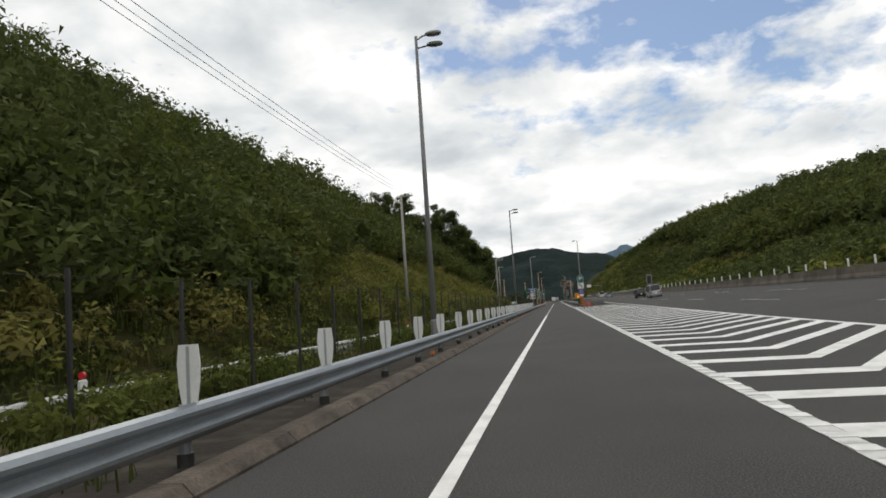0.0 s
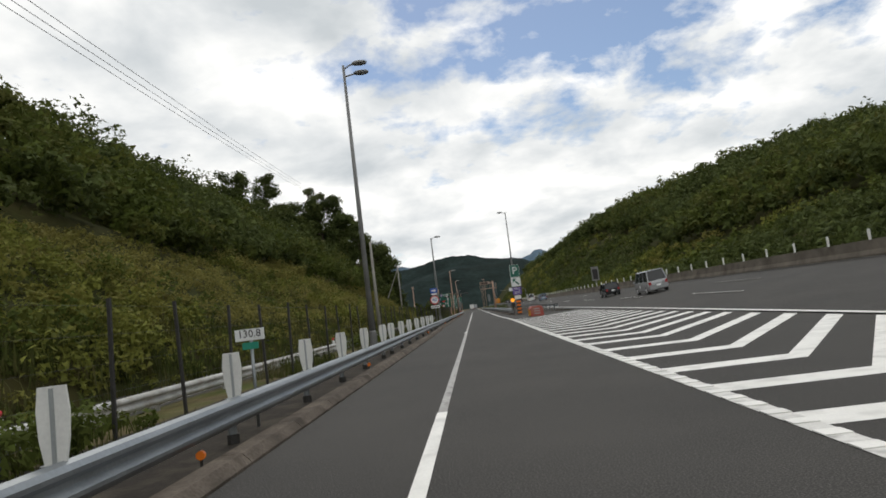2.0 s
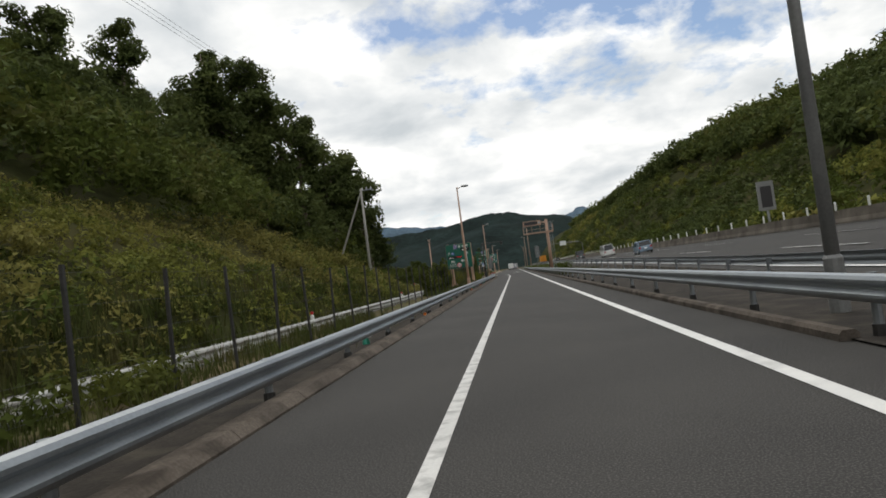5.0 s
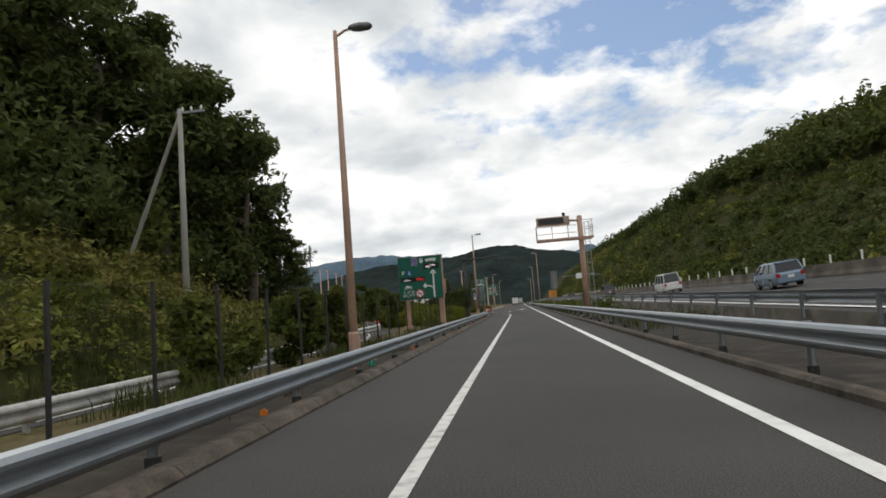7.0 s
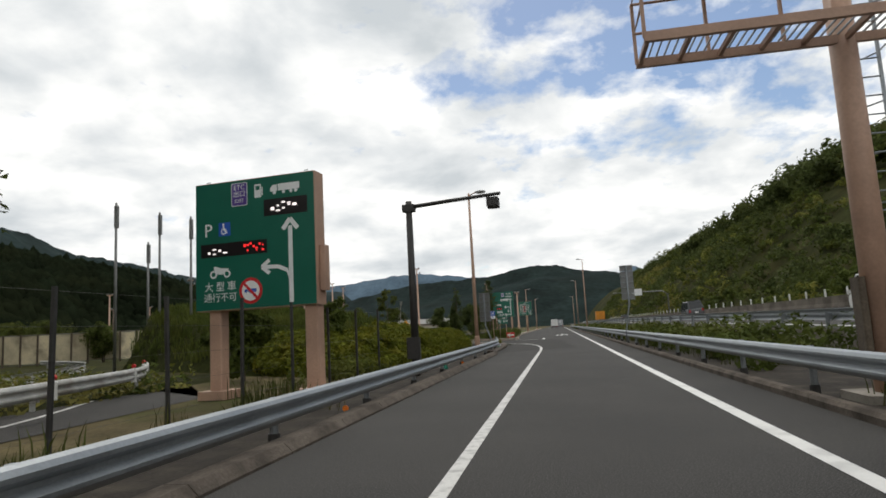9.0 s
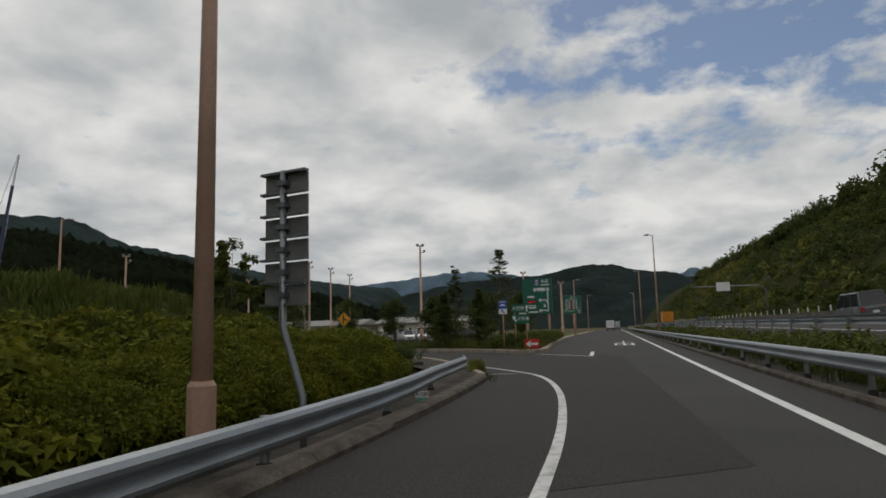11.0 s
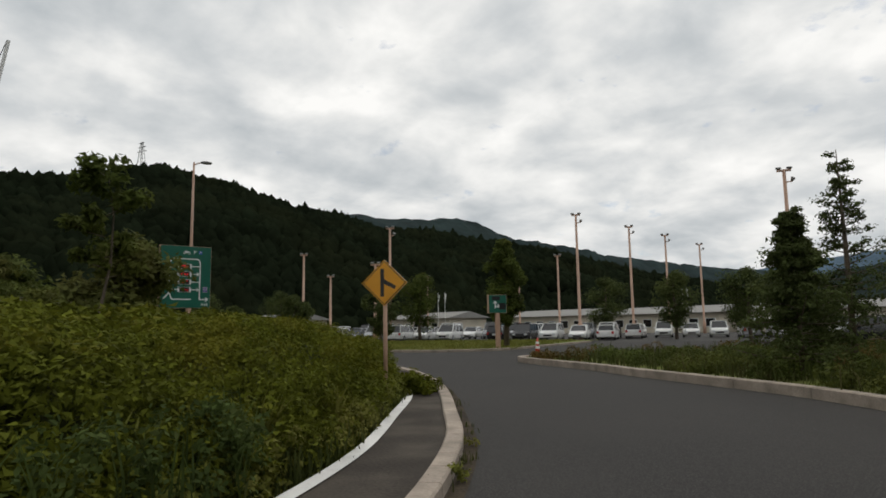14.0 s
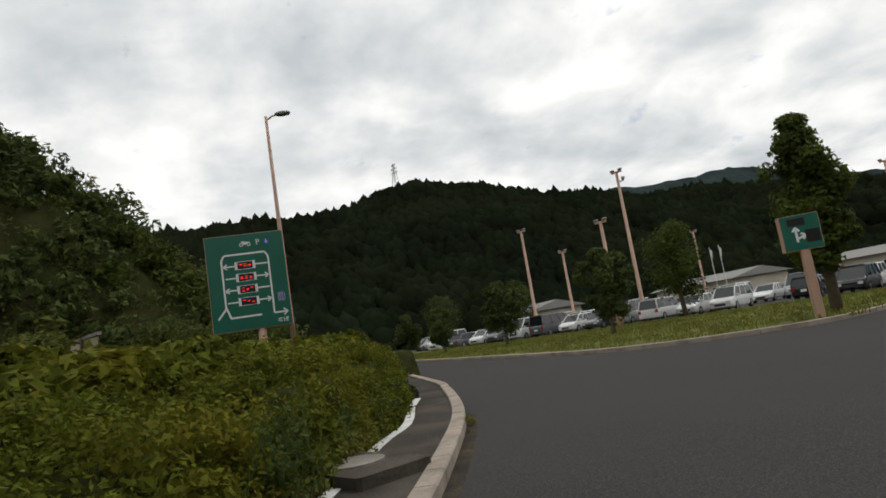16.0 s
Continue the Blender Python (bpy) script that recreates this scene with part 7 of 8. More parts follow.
# tall leafy weeds before the hedge
yy = np.concatenate([rng3.uniform(242.0, 251.3, 95), rng3.uniform(258.5, 262.5, 14)])
xx = hedge_side(yy) + rng3.uniform(-0.35, 0.3, len(yy))
stem = np.concatenate([np.stack([xx + 0.05 * k * rng3.normal(size=len(yy)), yy + 0.05 * k * rng3.normal(size=len(yy)), 0.12 + 0.14 * k + 0 * yy], 1) for k in range(6)])
stuff("tall_weeds", [leaves(stem, 0.12, 30, 0.036, 197, 1.1, 0.9, True), tufts(xx, yy, 0 * yy + 0.05, 4, 0.95, 198, 0.06, 0.01)], M["leaf_weed"], "tall leafy green weeds growing before the hedge", "weeds")
c = np.stack([rng3.normal(-15.5, 0.3, 26), rng3.normal(257.2, 0.25, 26), rng3.uniform(0.12, 0.42, 26)], 1)
stuff("kerb_bush", [leaves(c, 0.17, 130, 0.042, 97)], M["leaf_hedge"], "bush leaning out of the hedge over the path", "weeds")

# leafy weeds and dirt on the road along the kerb of the bend
M["dirt"] = surface("dry_dirt", (0.062, 0.050, 0.036), 0.95, vary=0.4, scale=2.5, fine=30, bump=0.4, stain=(0.034, 0.030, 0.026), stain_amt=0.9, stain_scale=1.4, spec=0.05)
bend = [p for p in KL if 243 < p.y < 264]
line("kerb_dirt", offset([(p.x, p.y) for p in bend], 0.09), 0.16, M["dirt"], "strip of dirt on the asphalt along the kerb", 0.0075)
ids = [int(i) for i in rng3.integers(2, len(bend) - 2, 12)]
side = offset([(p.x, p.y) for p in bend], 0.08)
c = np.concatenate([np.stack([side[i][0] + rng3.normal(0, 0.06, 7), side[i][1] + rng3.normal(0, 0.06, 7), rng3.uniform(0.02, rng3.uniform(0.06, 0.2), 7)], 1) for i in ids])
stuff("kerb_weeds", [leaves(c, 0.06, 22, 0.024, 199, 1.0, 0.9)], M["leaf_light"], "leafy weeds growing out of the kerb joint", "weeds")

# verge grass and trees by the parking lot
x = rng3.uniform(-80, -31, 9000)
y = rng3.uniform(270.5, 295, 9000)
fk = np.interp(x, [-85, -60, -39.5, -36.4, -33.7, -31.9], [271.5, 270.6, 271.2, 271.4, 272.5, 276.5])
k = (y > fk + 0.3) & (y < np.interp(x, [-80, -68, -57, -44, -40, -34, -31.9], [279.5, 281.5, 287, 293.8, 295, 284, 278])) & ((x < -33.5) | (y > 274))
stuff("lot_grass", [tufts(x[k], y[k], np.full(k.sum(), 0.1), 5, 0.17, 98, 0.14, 0.03)], M["leaf_light"], "mown grass in front of the parked cars", "grass")
for k, (tx, ty, th, cr, sp, lf) in enumerate(((-34.0, 279.6, 7.7, 0.75, 1.25, "leaf_mid"), (-45.7, 278.0, 4.9, 0.8, 1.25, "leaf_dark"), (-57, 276.6, 4.7, 0.85, 1.3, "leaf_dark"), (-66, 274.8, 4.0, 0.75, 1.2, "leaf_dark"), (-77, 274.5, 4.2, 0.8, 1.3, "leaf_dark"), (-54.4, 289.0, 7.0, 1.5, 2.2, "leaf_mid"), (-47, 310, 7.0, 1.5, 2.2, "leaf_dark"), (-36, 305, 6.5, 1.4, 2.0, "leaf_dark"), (-27, 300, 6.0, 1.4, 1.9, "leaf_dark"), (-90, 292, 7, 1.8, 2.5, "leaf_dark"), (-100, 285, 7, 1.8, 2.5, "leaf_dark"), (-25.5, 254.0, 4.3, 1.0, 1.5, "leaf_bamboo"), (-39, 254.5, 3.4, 0.9, 1.3, "leaf_mid"), (-47, 251.5, 4.0, 1.2, 1.6, "leaf_bamboo"), (-57, 255, 4.6, 1.6, 2.2, "leaf_bamboo"), (-66, 259, 5, 1.7, 2.2, "leaf_mid"), (-14.5, 276, 4.5, 1.0, 1.4, "leaf_dark"), (-11, 280, 5, 1.1, 1.5, "leaf_dark"), (-10, 296, 6, 1.4, 2.0, "leaf_dark"), (-12, 312, 6.5, 1.6, 2.2, "leaf_mid"))):
    tree(tx, ty, 0, th, cr, sp, lf, 0.12, 110, 320 + k, "broadleaf tree with an oval crown planted by the parking area", bare=0.24, n_limb=30 if k == 0 else 15, group="parking trees", oval=True)

tree(-12.6, 241.2, 0.4, 4.6, 0.34, 0.75, "leaf_mid", 0.11, 34, 391, "thin young tree with sparse leaves on the bank", bare=0.5, n_limb=9, group="bank trees", trunk_r=0.035)
tree(-20.8, 252.6, 0.6, 5.0, 0.34, 0.8, "leaf_mid", 0.10, 50, 392, "thin young tree with sparse leaves behind the hedge", bare=0.45, n_limb=11, group="bank trees", trunk_r=0.04)
for rx_, ry_ in ((-11.0, 251.6), (-12.2, 252.9), (-13.5, 254.3), (-14.3, 254.9), (-21.3, 259.7), (-22.6, 260.3), (-25.6, 261.6), (-10.1, 250.2)):
    v_, q_ = tufts(np.full(3, rx_) + rng3.normal(0, 0.12, 3), np.full(3, ry_) + rng3.normal(0, 0.12, 3), np.full(3, 0.08), 16, 0.75, int(-rx_ * 10), 0.05, 0.022)
    tagged(new("weed_clump", array_mesh("weed_clump", v_, q_, M["leaf_light"])), "tall arching blades of a weed at the hedge foot", "weed", "weed clumps")
x = rng3.uniform(-34, -9, 6000)
y = rng3.uniform(214, 250, 6000)
k = (bank_in(x, y) > 0.3) & (hedge_side(y) - x > 4.5 + 1.5 * wave(x, y, 58, 2, 4.0)) & (y < 247 - 0.2 * (x + 34))
stuff("bank_grass", [tufts(x[k], y[k], hedge_top(x[k], y[k]) - 0.4, 8, 0.6, 97, 0.14, 0.03)], M["leaf_mid"], "green grass on the bank behind the hedge", "grass")

# a bare dead tree in the hedge
drng = random.Random(77)
dead = thing("dead_tree", -13.2, 247.9, 0.9, 0, "bare pale dead tree standing in the hedge", "tree")
M["dead_wood"] = surface("bleached_wood", (0.34, 0.31, 0.27), 0.9, vary=0.3, scale=4, fine=30, bump=0.3)
part("trunk", Mesh().tube([(0, 0, -0.3), (0.05, 0.03, 1.0), (-0.03, 0.0, 2.0), (0.04, 0.05, 3.4)], [0.035, 0.026, 0.018, 0.004], 7), M["dead_wood"], dead, smooth=True)
for k in range(14):
    h0 = 1.2 + 1.9 * k / 14
    a0 = drng.uniform(0, 6.28)
    L = drng.uniform(0.5, 0.95) * (1.25 - h0 / 4.5)
    e = Vector((math.cos(a0) * L * 0.6, math.sin(a0) * L * 0.6, h0 + L * 0.85))
    lb = part("limb", Mesh().tube([(0, 0, h0), e.lerp(Vector((0, 0, h0)), 0.45) + Vector((0.03, 0.02, -0.04)), e], [0.011, 0.007, 0.003], 5), M["dead_wood"], dead)
    for j in range(3):
        b = Vector((0, 0, h0)).lerp(e, 0.4 + 0.18 * j)
        part("twig", Mesh().tube([b, b + Vector((drng.uniform(-0.2, 0.2), drng.uniform(-0.2, 0.2), drng.uniform(0.12, 0.3)))], [0.007, 0.002], 4), M["dead_wood"], lb)

# weeds between the two rails on the right
x, y, rng = scatter(5.4, 9.0, 150, 420, 1700, 99)
k = wave(x, y, 40, 3, 10.0) > 0.0
stuff("median_grass", [tufts(x[k], y[k], np.full(k.sum(), 0.02), 16, 0.5, 100, 0.2)], M["grass_blade"], "dry weeds between ramp and expressway", "grass")
x, y, rng = scatter(5.6, 8.6, 205, 400, 500, 101)
c, r = over(x, y, lambda a, b: 0 * a, rng, 0.5, 1.0, 0.35, 0.8)
stuff("median_bushes", [leaves(c, r, 90, 0.13, 102)], M["leaf_mid"], "bushes between ramp and expressway", "shrubs")

# ---- vehicles ----
M["glass_dark"] = surface("tinted_glass", (0.012, 0.014, 0.016), 0.08, vary=0.05, bump=0.0, spec=0.6)
M["tail_red"] = surface("red_lens", (0.35, 0.01, 0.012), 0.25, vary=0.05, bump=0.0)
M["head_clear"] = surface("clear_lens", (0.6, 0.62, 0.64), 0.15, vary=0.05, bump=0.0)
M["rim"] = surface("alloy_rim", (0.42, 0.43, 0.44), 0.35, 0.7, vary=0.1, bump=0.0)
CAR_PAINT = {n: surface(n + "_car_paint", c, 0.25, mt, vary=0.04, scale=0.8, fine=8, bump=0.0) for n, c, mt in (
    ("white", (0.72, 0.72, 0.70), 0.0), ("silver", (0.40, 0.41, 0.42), 0.4), ("black", (0.015, 0.015, 0.017), 0.0), ("grey", (0.14, 0.145, 0.15), 0.3),
    ("light blue", (0.25, 0.33, 0.42), 0.3), ("red", (0.30, 0.02, 0.025), 0.0), ("dark blue", (0.02, 0.03, 0.08), 0.2), ("cyan", (0.05, 0.30, 0.50), 0.1))}


def vehicle(kind, paint, x, y, z, turn, label, group="", tilt=0.0):
    """A car with its nose to +y: lofted lower body, glass house, pillars, roof, wheels, lamps."""
    L, Wd, H, belt, hood, nose, ws, rear = {
        "sedan": (4.5, 1.72, 1.45, 0.92, 0.72, 1.15, 1.95, 0.75), "hatch": (3.8, 1.68, 1.52, 0.95, 0.80, 0.85, 1.55, 0.12),
        "van": (4.7, 1.75, 1.95, 1.08, 0.95, 0.45, 1.25, 0.08), "wagon": (4.7, 1.78, 1.72, 1.0, 0.86, 0.9, 1.65, 0.12)}[kind]
    root = thing("van" if kind == "van" else "car", x, y, z, turn, label, "van" if kind == "van" else "car", group)
    col = CAR_PAINT[paint]
    h2, w2 = L / 2, Wd / 2
    body = Mesh()
    # stations from tail to nose: (y, top, width factor, bottom)
    st = [(-h2, belt * 0.82, 0.86, 0.36), (-h2 + 0.08, belt * 0.97, 0.95, 0.27), (-h2 + 0.5, belt, 1.0, 0.22), (0, belt, 1.0, 0.2), (h2 - nose, belt * 0.98, 1.0, 0.2), (h2 - nose * 0.5, (hood + belt) / 2 * 0.97, 0.985, 0.22), (h2 - 0.15, hood * 0.95, 0.93, 0.26), (h2, hood * 0.78, 0.82, 0.34)]
    for (yy, top, wf, bot) in st:
        w = w2 * wf
        body.v += [(-w * 0.93, yy, bot), (-w, yy, bot + 0.14), (-w, yy, top * 0.72), (-w * 0.95, yy, top - 0.05), (-w * 0.86, yy, top), (w * 0.86, yy, top), (w * 0.95, yy, top - 0.05), (w, yy, top * 0.72), (w, yy, bot + 0.14), (w * 0.93, yy, bot)]
    n = 10
    for i in range(len(st) - 1):
        body.f += [(i * n + k, i * n + (k + 1) % n, (i + 1) * n + (k + 1) % n, (i + 1) * n + k) for k in range(n)]
    body.f += [tuple(range(n)), tuple(range((len(st) - 1) * n, len(st) * n))]
    part("body", body.fixed(), col, root, smooth=False)
    yb0, yb1 = -h2 + (0.06 if rear < 0.5 else 0.55), h2 - nose + 0.02
    yr0, yr1 = -h2 + rear + 0.18, h2 - ws
    wb, wr = w2 * 0.90, w2 * 0.76
    gh = Mesh()
    gh.v = [(-wb, yb0, belt - 0.03), (wb, yb0, belt - 0.03), (wb, yb1, belt - 0.03), (-wb, yb1, belt - 0.03), (-wr, yr0, H - 0.06), (wr, yr0, H - 0.06), (wr, yr1, H - 0.06), (-wr, yr1, H - 0.06)]
    gh.f = [(0, 1, 5, 4), (1, 2, 6, 5), (2, 3, 7, 6), (3, 0, 4, 7), (4, 5, 6, 7), (3, 2, 1, 0)]
    part("glasshouse", gh.fixed(), M["glass_dark"], root, "dark tinted windows")
    rf = Mesh()
    ring = lambda k, zz: [(-wr * k, yr0 - 0.04 * k, zz), (wr * k, yr0 - 0.04 * k, zz), (wr * k, yr1 + 0.05 * k, zz), (-wr * k, yr1 + 0.05 * k, zz)]
    rf.v = ring(1.05, H - 0.08) + ring(1.0, H - 0.025) + ring(0.8, H)
    rf.f = [(i, (i + 1) % 4, 4 + (i + 1) % 4, 4 + i) for i in range(4)] + [(4 + i, 4 + (i + 1) % 4, 8 + (i + 1) % 4, 8 + i) for i in range(4)] + [(8, 9, 10, 11), (3, 2, 1, 0)]
    part("roof", rf.fixed(), col, root)
    lerp = lambda a, b, t: a + (b - a) * t
    for sx in (-1, 1):
        for t in (0.0, 0.36, 0.68, 1.0):
            a = (sx * (wb + 0.005), lerp(yb0, yb1, t), belt - 0.04)
            b = (sx * (wr + 0.008), lerp(yr0, yr1, t), H - 0.06)
            part("pillar", Mesh().tube([a, b], 0.035 if 0 < t < 1 else 0.05, 6), col, root)
        part("mirror", Mesh().box(sx * w2 * 1.0 - 0.02, h2 - nose - 0.35, belt - 0.02, sx * w2 * 1.0 + sx * 0.14 + 0.02, h2 - nose - 0.2, belt + 0.13, 0.02) if sx > 0 else Mesh().box(-w2 - 0.16, h2 - nose - 0.35, belt - 0.02, -w2 + 0.02, h2 - nose - 0.2, belt + 0.13, 0.02), col, root)
        part("tail_lamp", Mesh().box(min(sx * w2 * 0.66, sx * w2 * 0.9), -h2 - 0.012, belt * 0.66, max(sx * w2 * 0.66, sx * w2 * 0.9), -h2 + 0.1, belt * 0.9), M["tail_red"], root, "red tail lamp")
        part("headlight", Mesh().box(min(sx * w2 * 0.5, sx * w2 * 0.82), h2 - 0.16, hood * 0.62, max(sx * w2 * 0.5, sx * w2 * 0.82), h2 + 0.006, hood * 0.82), M["head_clear"], root, "clear headlight")
        for wy in (-h2 + 0.85, h2 - 0.85):
            wl = part("wheel", Mesh().tube([(sx * (w2 - 0.19), wy, 0.31), (sx * (w2 + 0.005), wy, 0.31)], 0.31, 18), M["rubber"], root, "black tyre")
            part("rim", Mesh().tube([(sx * (w2 - 0.05), wy, 0.31), (sx * (w2 + 0.012), wy, 0.31)], 0.19, 12), M["rim"], wl)
    part("grille", Mesh().box(-w2 * 0.45, h2 - 0.1, hood * 0.48, w2 * 0.45, h2 + 0.008, hood * 0.68), M["black"], root)
    part("rear_bumper", Mesh().box(-w2 * 0.9, -h2 - 0.05, 0.34, w2 * 0.9, -h2 + 0.08, 0.54, 0.02), col, root)
    part("plate_bar", Mesh().box(-0.17, -h2 - 0.062, 0.56, 0.17, -h2 - 0.004, 0.72), M["sign_white"], root)
    if tilt:
        root.rotation_euler[1] = radians(tilt)
    return root


def on_exp(kind, paint, x, y, label):
    vehicle(kind, paint, x, y, exp_z(x, y) + 0.01, 0, label, "expressway traffic", -6.5)


on_exp("van", "silver", 16.2, 107, "silver van on the expressway")
on_exp("hatch", "black", 16.2, 124, "black car on the expressway")
on_exp("hatch", "light blue", 16.4, 196, "pale silver-blue small car on the expressway")
on_exp("van", "white", 16.2, 223, "white minivan on the expressway")
on_exp("van", "grey", 16.4, 268, "grey van on the expressway")
on_exp("sedan", "black", 16.4, 345, "black car on the expressway")


def truck(x, y, z, box, label):
    root = thing("truck", x, y, z, 0, label, "truck", "trucks")
    part("cab", Mesh().box(-1.1, 2.2, 0.5, 1.1, 4.0, 2.6, 0.15), CAR_PAINT["white"], root)
    part("windscreen", Mesh().box(-1.0, 3.98, 1.5, 1.0, 4.03, 2.4), M["glass_dark"], root)
    part("cargo_box", Mesh().box(-1.2, -4.0, 0.9, 1.2, 2.1, 3.3, 0.04), box, root)
    part("chassis", Mesh().box(-0.9, -4.0, 0.5, 0.9, 2.2, 0.9), M["black"], root)
    for sx in (-1, 1):
        for wy in (-3.0, -1.9, 3.0):
            part("wheel", Mesh().tube([(sx * 0.85, wy, 0.5), (sx * 1.15, wy, 0.5)], 0.5, 16), M["rubber"], root)
        part("tail_lamp", Mesh().box(sx * 0.95 - 0.15, -4.03, 0.75, sx * 0.95 + 0.15, -3.98, 0.9), M["tail_red"], root)
    return root


truck(13.2, 385, exp_z(13.2, 385), surface("orange_tarpaulin", (0.62, 0.24, 0.02), 0.7, vary=0.15, scale=1.5, fine=10, bump=0.3), "truck with an orange covered load on the expressway")
truck(-0.6, 438, 0, CAR_PAINT["white"], "white box truck ahead on the straight ramp")
truck(1.6, 470, 0, CAR_PAINT["silver"], "grey box truck ahead on the straight ramp")

# parked cars: one of each kind and colour, the rest are copies
rng = random.Random(401)
protos = {}
row = [(-41.2 - 2.4 * k, 301.6 - 1.28 * k, 208 if k % 4 else 28) for k in range(18)]
row += [(-86.5 - 2.7 * k, 282.5, 185) for k in range(7)]
row += [(-30.0 - 2.4 * k, 314.0 - 1.28 * k, 28 if k % 3 else 208) for k in range(24)]
row += [(-27.0 - 2.4 * k, 320.0 - 1.28 * k, 208) for k in range(24)]
row += [(-17.5 - 1.2 * k, 297.5 + 3.1 * k, 70) for k in range(6)]
kinds = ["van", "wagon", "hatch", "sedan", "van", "wagon"]
paints = ["white", "white", "silver", "black", "white", "grey", "silver", "white", "white", "silver", "black"]
for i, (cx_, cy_, ct) in enumerate(row):
    if rng.random() < 0.12:
        continue
    kd, pt = ("van", "white") if i in (29, 33) else (rng.choice(kinds), rng.choice(paints))
    if (kd, pt) in protos:
        copy_thing(protos[kd, pt], pose(cx_, cy_, 0, 0, 0, ct + rng.uniform(-2, 2)))
    else:
        protos[kd, pt] = vehicle(kd, pt, cx_, cy_, 0, ct, "%s %s parked in the lot" % (pt, {"van": "van", "wagon": "wagon", "hatch": "small car", "sedan": "saloon car"}[kd]), "parked cars")


# ---- parking lot: light masts, buildings, flags ----
def light_mast(x, y, h, arms=True):
    root = thing("light_mast", x, y, 0, 30, "tall beige light mast with floodlights in the parking lot", "light mast", "light masts")
    part("mast", Mesh().tube([(0, 0, -0.1), (0, 0, 1.6), (0, 0, 1.65), (0, 0, h)], [0.24, 0.24, 0.16, 0.11], 12), M["pole_pink"], root, smooth=True)
    part("crossbar", Mesh().box(-0.45, -0.08, h - 0.12, 0.45, 0.08, h + 0.02), M["pole_pink"], root)
    for k, sx in enumerate((-0.35, 0.35)):
        part("floodlight", Mesh().tube([(sx, 0, h + 0.0), (sx, 0, h + 0.12), (sx, -0.02, h + 0.2)], [0.1, 0.2, 0.16], 10), M["pole_grey"], root, "grey floodlight head")
    if arms:
        part("bracket", Mesh().tube([(0, 0, h - 0.9), (0.5, 0, h - 0.85)], 0.05, 6), M["pole_pink"], root)
        part("floodlight", Mesh().tube([(0.45, 0, h - 0.8), (0.55, -0.1, h - 0.6)], [0.1, 0.16], 10), M["pole_grey"], root, "grey floodlight head")
    return root


for mx_, my_, mh in ((-60.5, 289.8, 12.3), (-45.4, 302.9, 13.0), (-47.7, 316.5, 13.3), (-48.2, 325.8, 13.1), (-50.6, 339.9, 13.2), (-22.0, 295.5, 12.0), (-73.5, 286.5, 10.4), (-56.3, 284.9, 7.7), (-77.4, 292.6, 8.3), (-60, 318, 11), (-78, 330, 11), (-88, 318, 10), (-6.6, 316, 8.0), (-14, 330, 11.0)):
    light_mast(mx_, my_, mh, mh > 11)
for nx_, ny_, nh in ((-25.6, 225.5, 10.4), (-26.0, 230.5, 10.7), (-23.6, 230.5, 10.2), (-29.0, 233.5, 9.2)):
    a = thing("net_pole", nx_, ny_, 0, 0, "thin dark steel pole with fittings at its top", "pole", "net poles")
    part("pole", Mesh().tube([(0, 0, -0.1), (0, 0, nh)], [0.10, 0.07], 10), M["pole_grey"], a, smooth=True)
    part("fitting", Mesh().box(-0.08, -0.12, nh - 1.6, 0.14, 0.12, nh - 0.2, 0.03), M["pole_grey"], a)


def low_building(x0, y0, w, d, h, label):
    root = thing("service_building", x0, y0, 0, rng.uniform(-4, 4), label, "building", "service buildings")
    part("wall", Mesh().box(-w / 2, 0, -0.1, w / 2, d, h), M["wall_cream"], root)
    part("roof", Mesh().add([(-w / 2 - 0.7, -0.9, h), (w / 2 + 0.7, -0.9, h), (w / 2 + 0.7, d + 0.7, h), (-w / 2 - 0.7, d + 0.7, h), (-w / 2 - 0.4, d * 0.5, h + 1.3), (w / 2 + 0.4, d * 0.5, h + 1.3)], [(0, 1, 5, 4), (2, 3, 4, 5), (1, 2, 5), (3, 0, 4), (3, 2, 1, 0)]).fixed(), M["roof_pale"], root)
    nwin = max(2, int(w / 2.6))
    for k in range(nwin):
        xx = -w / 2 + (k + 0.5) * w / nwin
        wn_ = part("window", Mesh().box(xx - 0.85, -0.05, 0.9, xx + 0.85, 0.02, 2.3), M["sign_white"], root)
        part("pane", Mesh().box(xx - 0.77, -0.062, 0.98, xx + 0.77, -0.052, 2.22), M["glass_dark"], wn_)
    return root


for bx_, by_, bw, bd, bh in ((-38, 352, 22, 12, 3.4), (-62, 348, 20, 12, 3.2), (-84, 344, 18, 10, 3.2), (-106, 330, 20, 10, 3.2), (-112, 300, 16, 8, 3.0)):
    low_building(bx_, by_, bw, bd, bh, "low cream service building with a pale roof")
for fx_, fy_ in ((-49.5, 333), (-51.2, 335), (-76, 310), (-74.5, 310)):
    a = thing("flag_pole", fx_, fy_, 0, 0, "white flag pole with a small hanging flag", "flag pole", "flag poles")
    part("pole", Mesh().tube([(0, 0, 0), (0, 0, 6.5)], 0.04, 8), M["white"], a)
    part("flag", Mesh().add([(0.03, 0, 6.3), (0.3, 0.05, 6.1), (0.22, -0.03, 5.2), (0.03, 0, 5.3)], [(0, 1, 2, 3)]), M["white"], a)
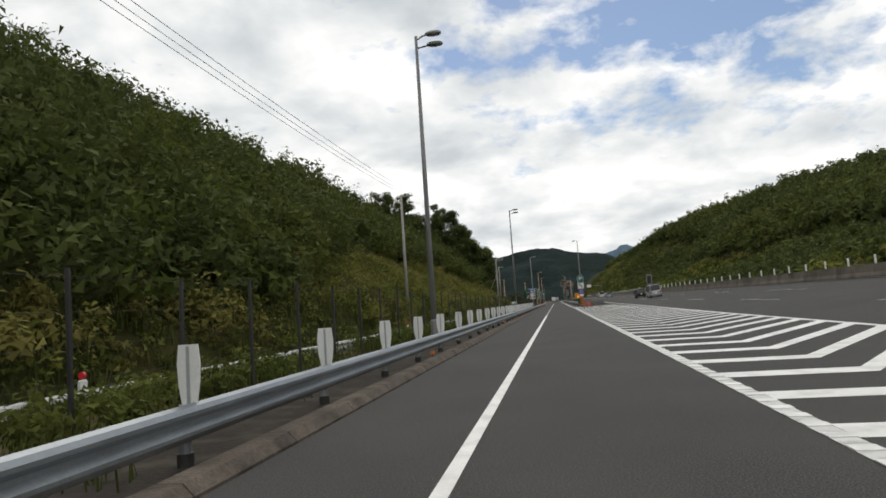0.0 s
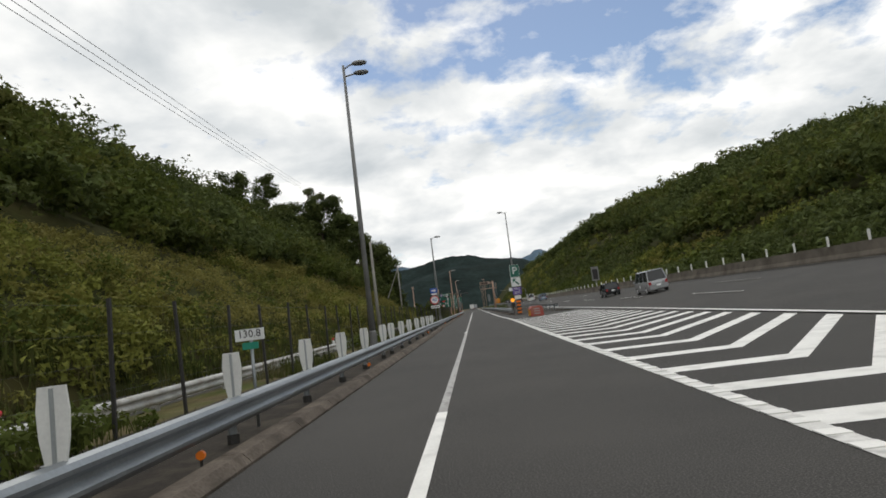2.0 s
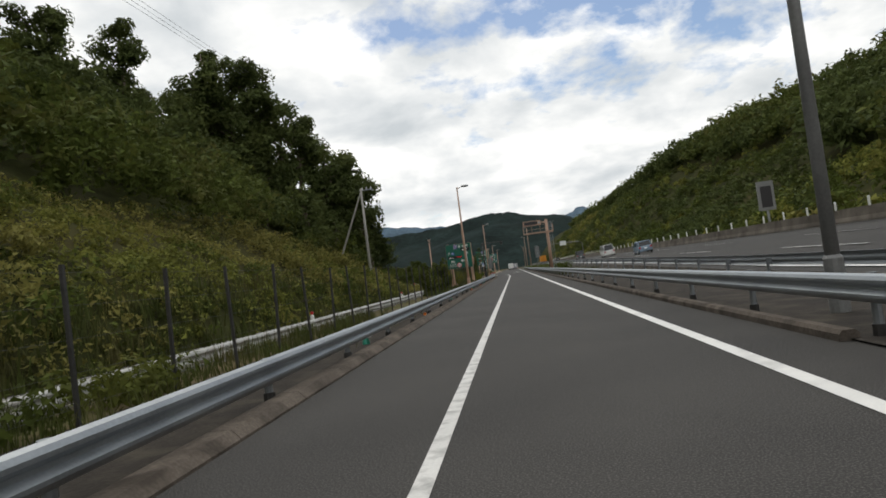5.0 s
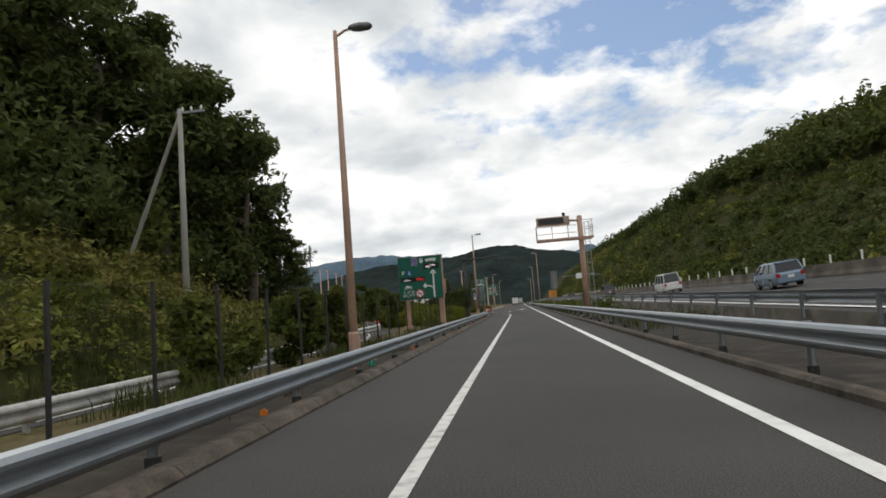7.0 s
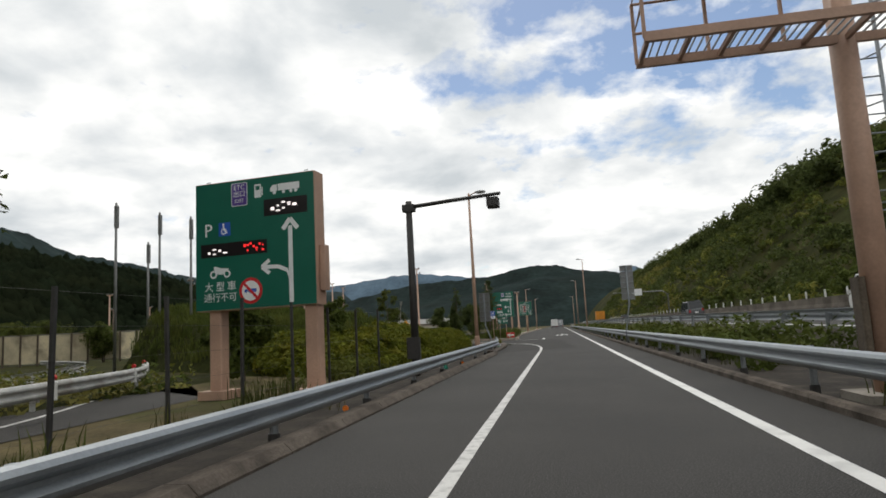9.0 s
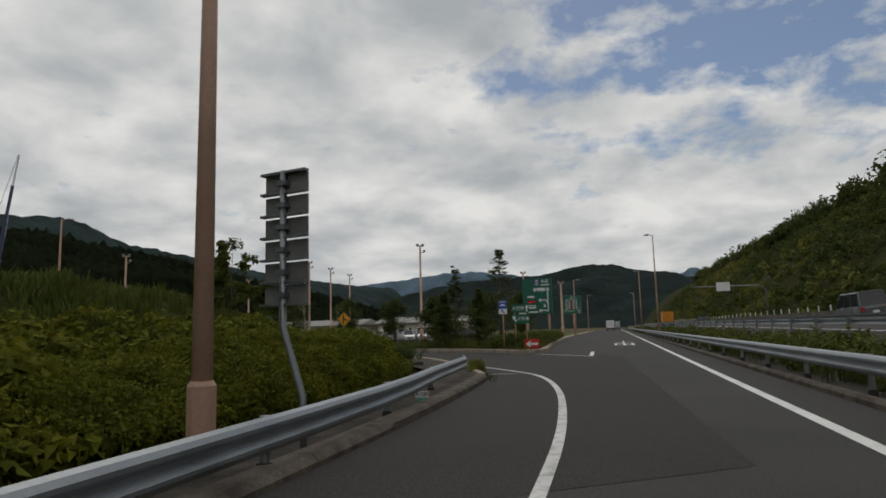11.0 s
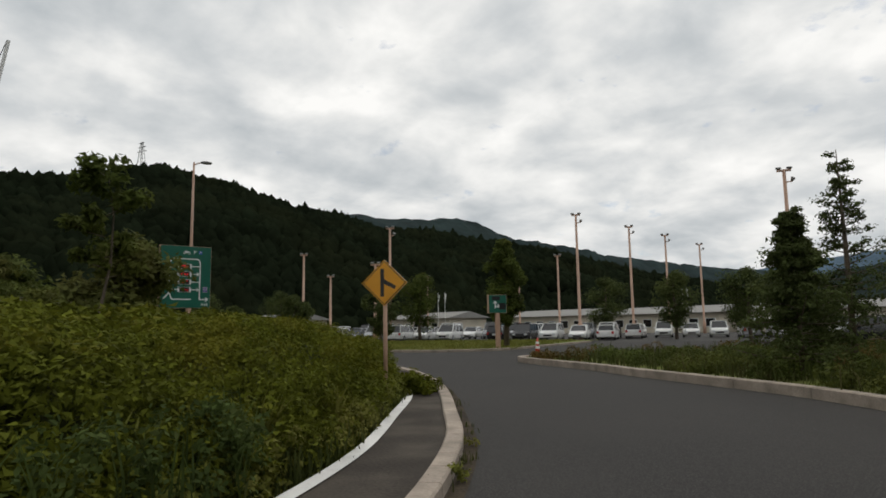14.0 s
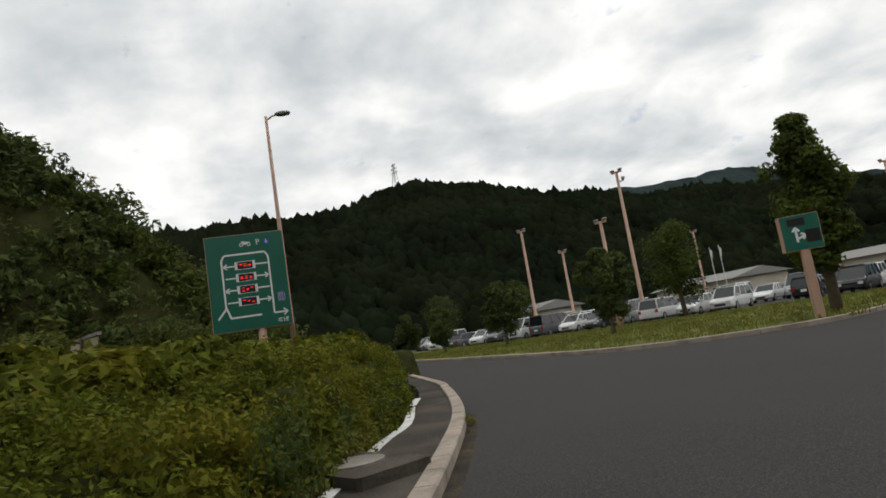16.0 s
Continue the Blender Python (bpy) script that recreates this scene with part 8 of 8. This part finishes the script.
# panelled wall of a storage yard beyond the side road
a = thing("storage_wall", -56.5, 246.5, 0, 28, "long cream panelled wall of a storage yard with brown stains", "wall")
M["panel_cream"] = surface("aged_cream_panel", (0.60, 0.52, 0.35), 0.8, vary=0.2, scale=0.8, fine=12, bump=0.1, stain=(0.16, 0.12, 0.085), stain_amt=0.8, stain_scale=0.5, per_object=0.35)
panel = Mesh().box(-0.72, 0, 0.25, 0.72, 0.06, 3.1).data("panel", M["panel_cream"])
post = Mesh().box(-0.09, -0.07, -0.15, 0.09, 0.09, 3.2).data("post", M["bark"])
for k in range(13):
    o = part("panel", panel, M["panel_cream"], a)
    o.location = (0.8 + 1.55 * k, 0, 0.02 * math.sin(k * 2.1))
    o = part("post", post, M["bark"], a)
    o.location = (0.02 + 1.55 * k, 0, 0)
part("coping", Mesh().box(-0.1, -0.04, 3.12, 20.3, 0.1, 3.22), M["concrete"], a)
a = thing("storage_shed", -61.0, 245.0, 0, 28, "grey-green shed with a flat pale roof beside the storage wall", "shed")
part("wall", Mesh().box(-2.2, 0, -0.1, 3.4, 4.0, 3.2), M["roof_pale"], a)
part("roof", Mesh().box(-2.6, -0.5, 3.2, 3.8, 4.4, 3.5, 0.02), M["pole_concrete"], a)
for k in range(2):
    w_ = part("window", Mesh().box(-1.5 + 2.3 * k, -0.05, 1.1, -0.2 + 2.3 * k, 0.02, 2.3), M["sign_white"], a)
    part("pane", Mesh().box(-1.42 + 2.3 * k, -0.062, 1.18, -0.28 + 2.3 * k, -0.052, 2.22), M["glass_dark"], w_)
# power pylon and mast on the mountain
for gx, gy, gh in ((-330, 338, 17), (-345, 455, 16)):
    hgt = bvh.ray_cast(Vector((gx, gy, 400)), Vector((0, 0, -1)))[0]
    gz = hgt.z if hgt else 70
    a = thing("pylon", gx, gy, gz, 20, "grey lattice power pylon on the mountain ridge", "pylon", "pylons")
    for sx, sy in ((-1, -1), (1, -1), (1, 1), (-1, 1)):
        part("leg", Mesh().tube([(sx * 2.0, sy * 2.0, -2), (sx * 0.3, sy * 0.3, gh)], 0.14, 5), M["pole_grey"], a)
    for k in range(6):
        z0 = gh * k / 6
        r0_, r1_ = 2.0 - 1.7 * k / 6, 2.0 - 1.7 * (k + 1) / 6
        part("brace", Mesh().tube([(-r0_, -r0_, z0), (r1_, -r1_, z0 + gh / 6), (r1_, r1_, z0 + gh / 6)], 0.08, 4), M["pole_grey"], a)
    for z0, w in ((gh * 0.72, 3.4), (gh * 0.85, 2.8), (gh * 0.97, 2.0)):
        part("crossarm", Mesh().box(-w, -0.15, z0 - 0.12, w, 0.15, z0 + 0.12), M["pole_grey"], a)

# ---- small things on the ground ----
for cx_, cy_, ct, cw, cd in ((-7.6, 244.95, 62, 1.7, 1.2), (-23.7, 261.5, 25, 1.5, 0.9)):
    a = thing("manhole_box", cx_, cy_, 0.06, ct, "concrete drain box with a round lid beside the hedge", "manhole", "drain boxes")
    part("box", Mesh().box(-cw / 2, -cd / 2, -0.05, cw / 2, cd / 2, 0.16, 0.04), M["dark_concrete"], a)
    part("lid", Mesh().tube([(0, 0, 0.155), (0, 0, 0.18)], min(cw, cd) * 0.36, 20), M["concrete"], a, "round concrete lid")
a = thing("drain_grate", -2.75, 240.9, 0.006, 8, "steel drain grate at the kerb", "drain grate")
part("tray", Mesh().box(-0.46, -0.25, -0.02, 0.46, 0.25, 0.008), M["dark_concrete"], a)
for k in range(9):
    part("bar", Mesh().box(-0.4 + 0.09 * k, -0.2, 0, -0.36 + 0.09 * k, 0.2, 0.016), M["pole_grey"], a)
a = thing("road_stud", 0.0, 87.5, 0, 0, "white reflective road stud on the edge line", "road stud")
part("stud", Mesh().add([(-0.1, -0.1, 0.005), (0.1, -0.1, 0.005), (0.1, 0.1, 0.005), (-0.1, 0.1, 0.005), (-0.06, -0.05, 0.03), (0.06, -0.05, 0.03), (0.06, 0.05, 0.03), (-0.06, 0.05, 0.03)], [(0, 1, 5, 4), (1, 2, 6, 5), (2, 3, 7, 6), (3, 0, 4, 7), (4, 5, 6, 7)]), M["sign_white"], a)
for bx_, by_, by2, bw in ((0.75, 270.0, 274.4, 0.2), (1.4, 269.6, 275.4, 0.2), (2.0, 270.0, 274.4, 0.2), (1.4, 277.0, 282.0, 0.18)):
    line("lane_lettering", [(bx_, by_), (bx_, by2)], bw, M["paint"], "white lettering painted on the lane", 0.014)
for by_ in (270.1, 272.3, 274.5, 279.2):
    line("lane_lettering", [(0.65, by_), (2.15, by_ + 0.05)], 0.45, M["paint"], "white lettering painted on the lane", 0.016)

# crane boom rising behind the trees
a = thing("crane_boom", -35.4, 251.2, 0, 0, "white and blue telescopic crane boom raised behind the trees", "crane")
part("carrier", Mesh().box(-1.2, -3.5, 0.0, 1.2, 1.5, 2.0, 0.2), CAR_PAINT["white"], a, "white crane carrier")
part("boom_section", Mesh().tube([(0.0, -0.6, 1.8), (0.05, 0.15, 9.2)], 0.16, 4), CAR_PAINT["dark blue"], a, "dark blue boom section")
part("boom_section", Mesh().tube([(0.05, 0.15, 9.0), (0.08, 0.45, 11.2)], 0.12, 4), CAR_PAINT["dark blue"], a, "dark blue boom section")
part("boom_section", Mesh().tube([(0.08, 0.43, 11.0), (0.1, 0.75, 13.3)], 0.07, 4), CAR_PAINT["white"], a)
part("hoist_cable", Mesh().tube([(0.1, 0.7, 13.3), (0.0, -0.5, 9.0)], 0.015, 4), M["cable"], a)
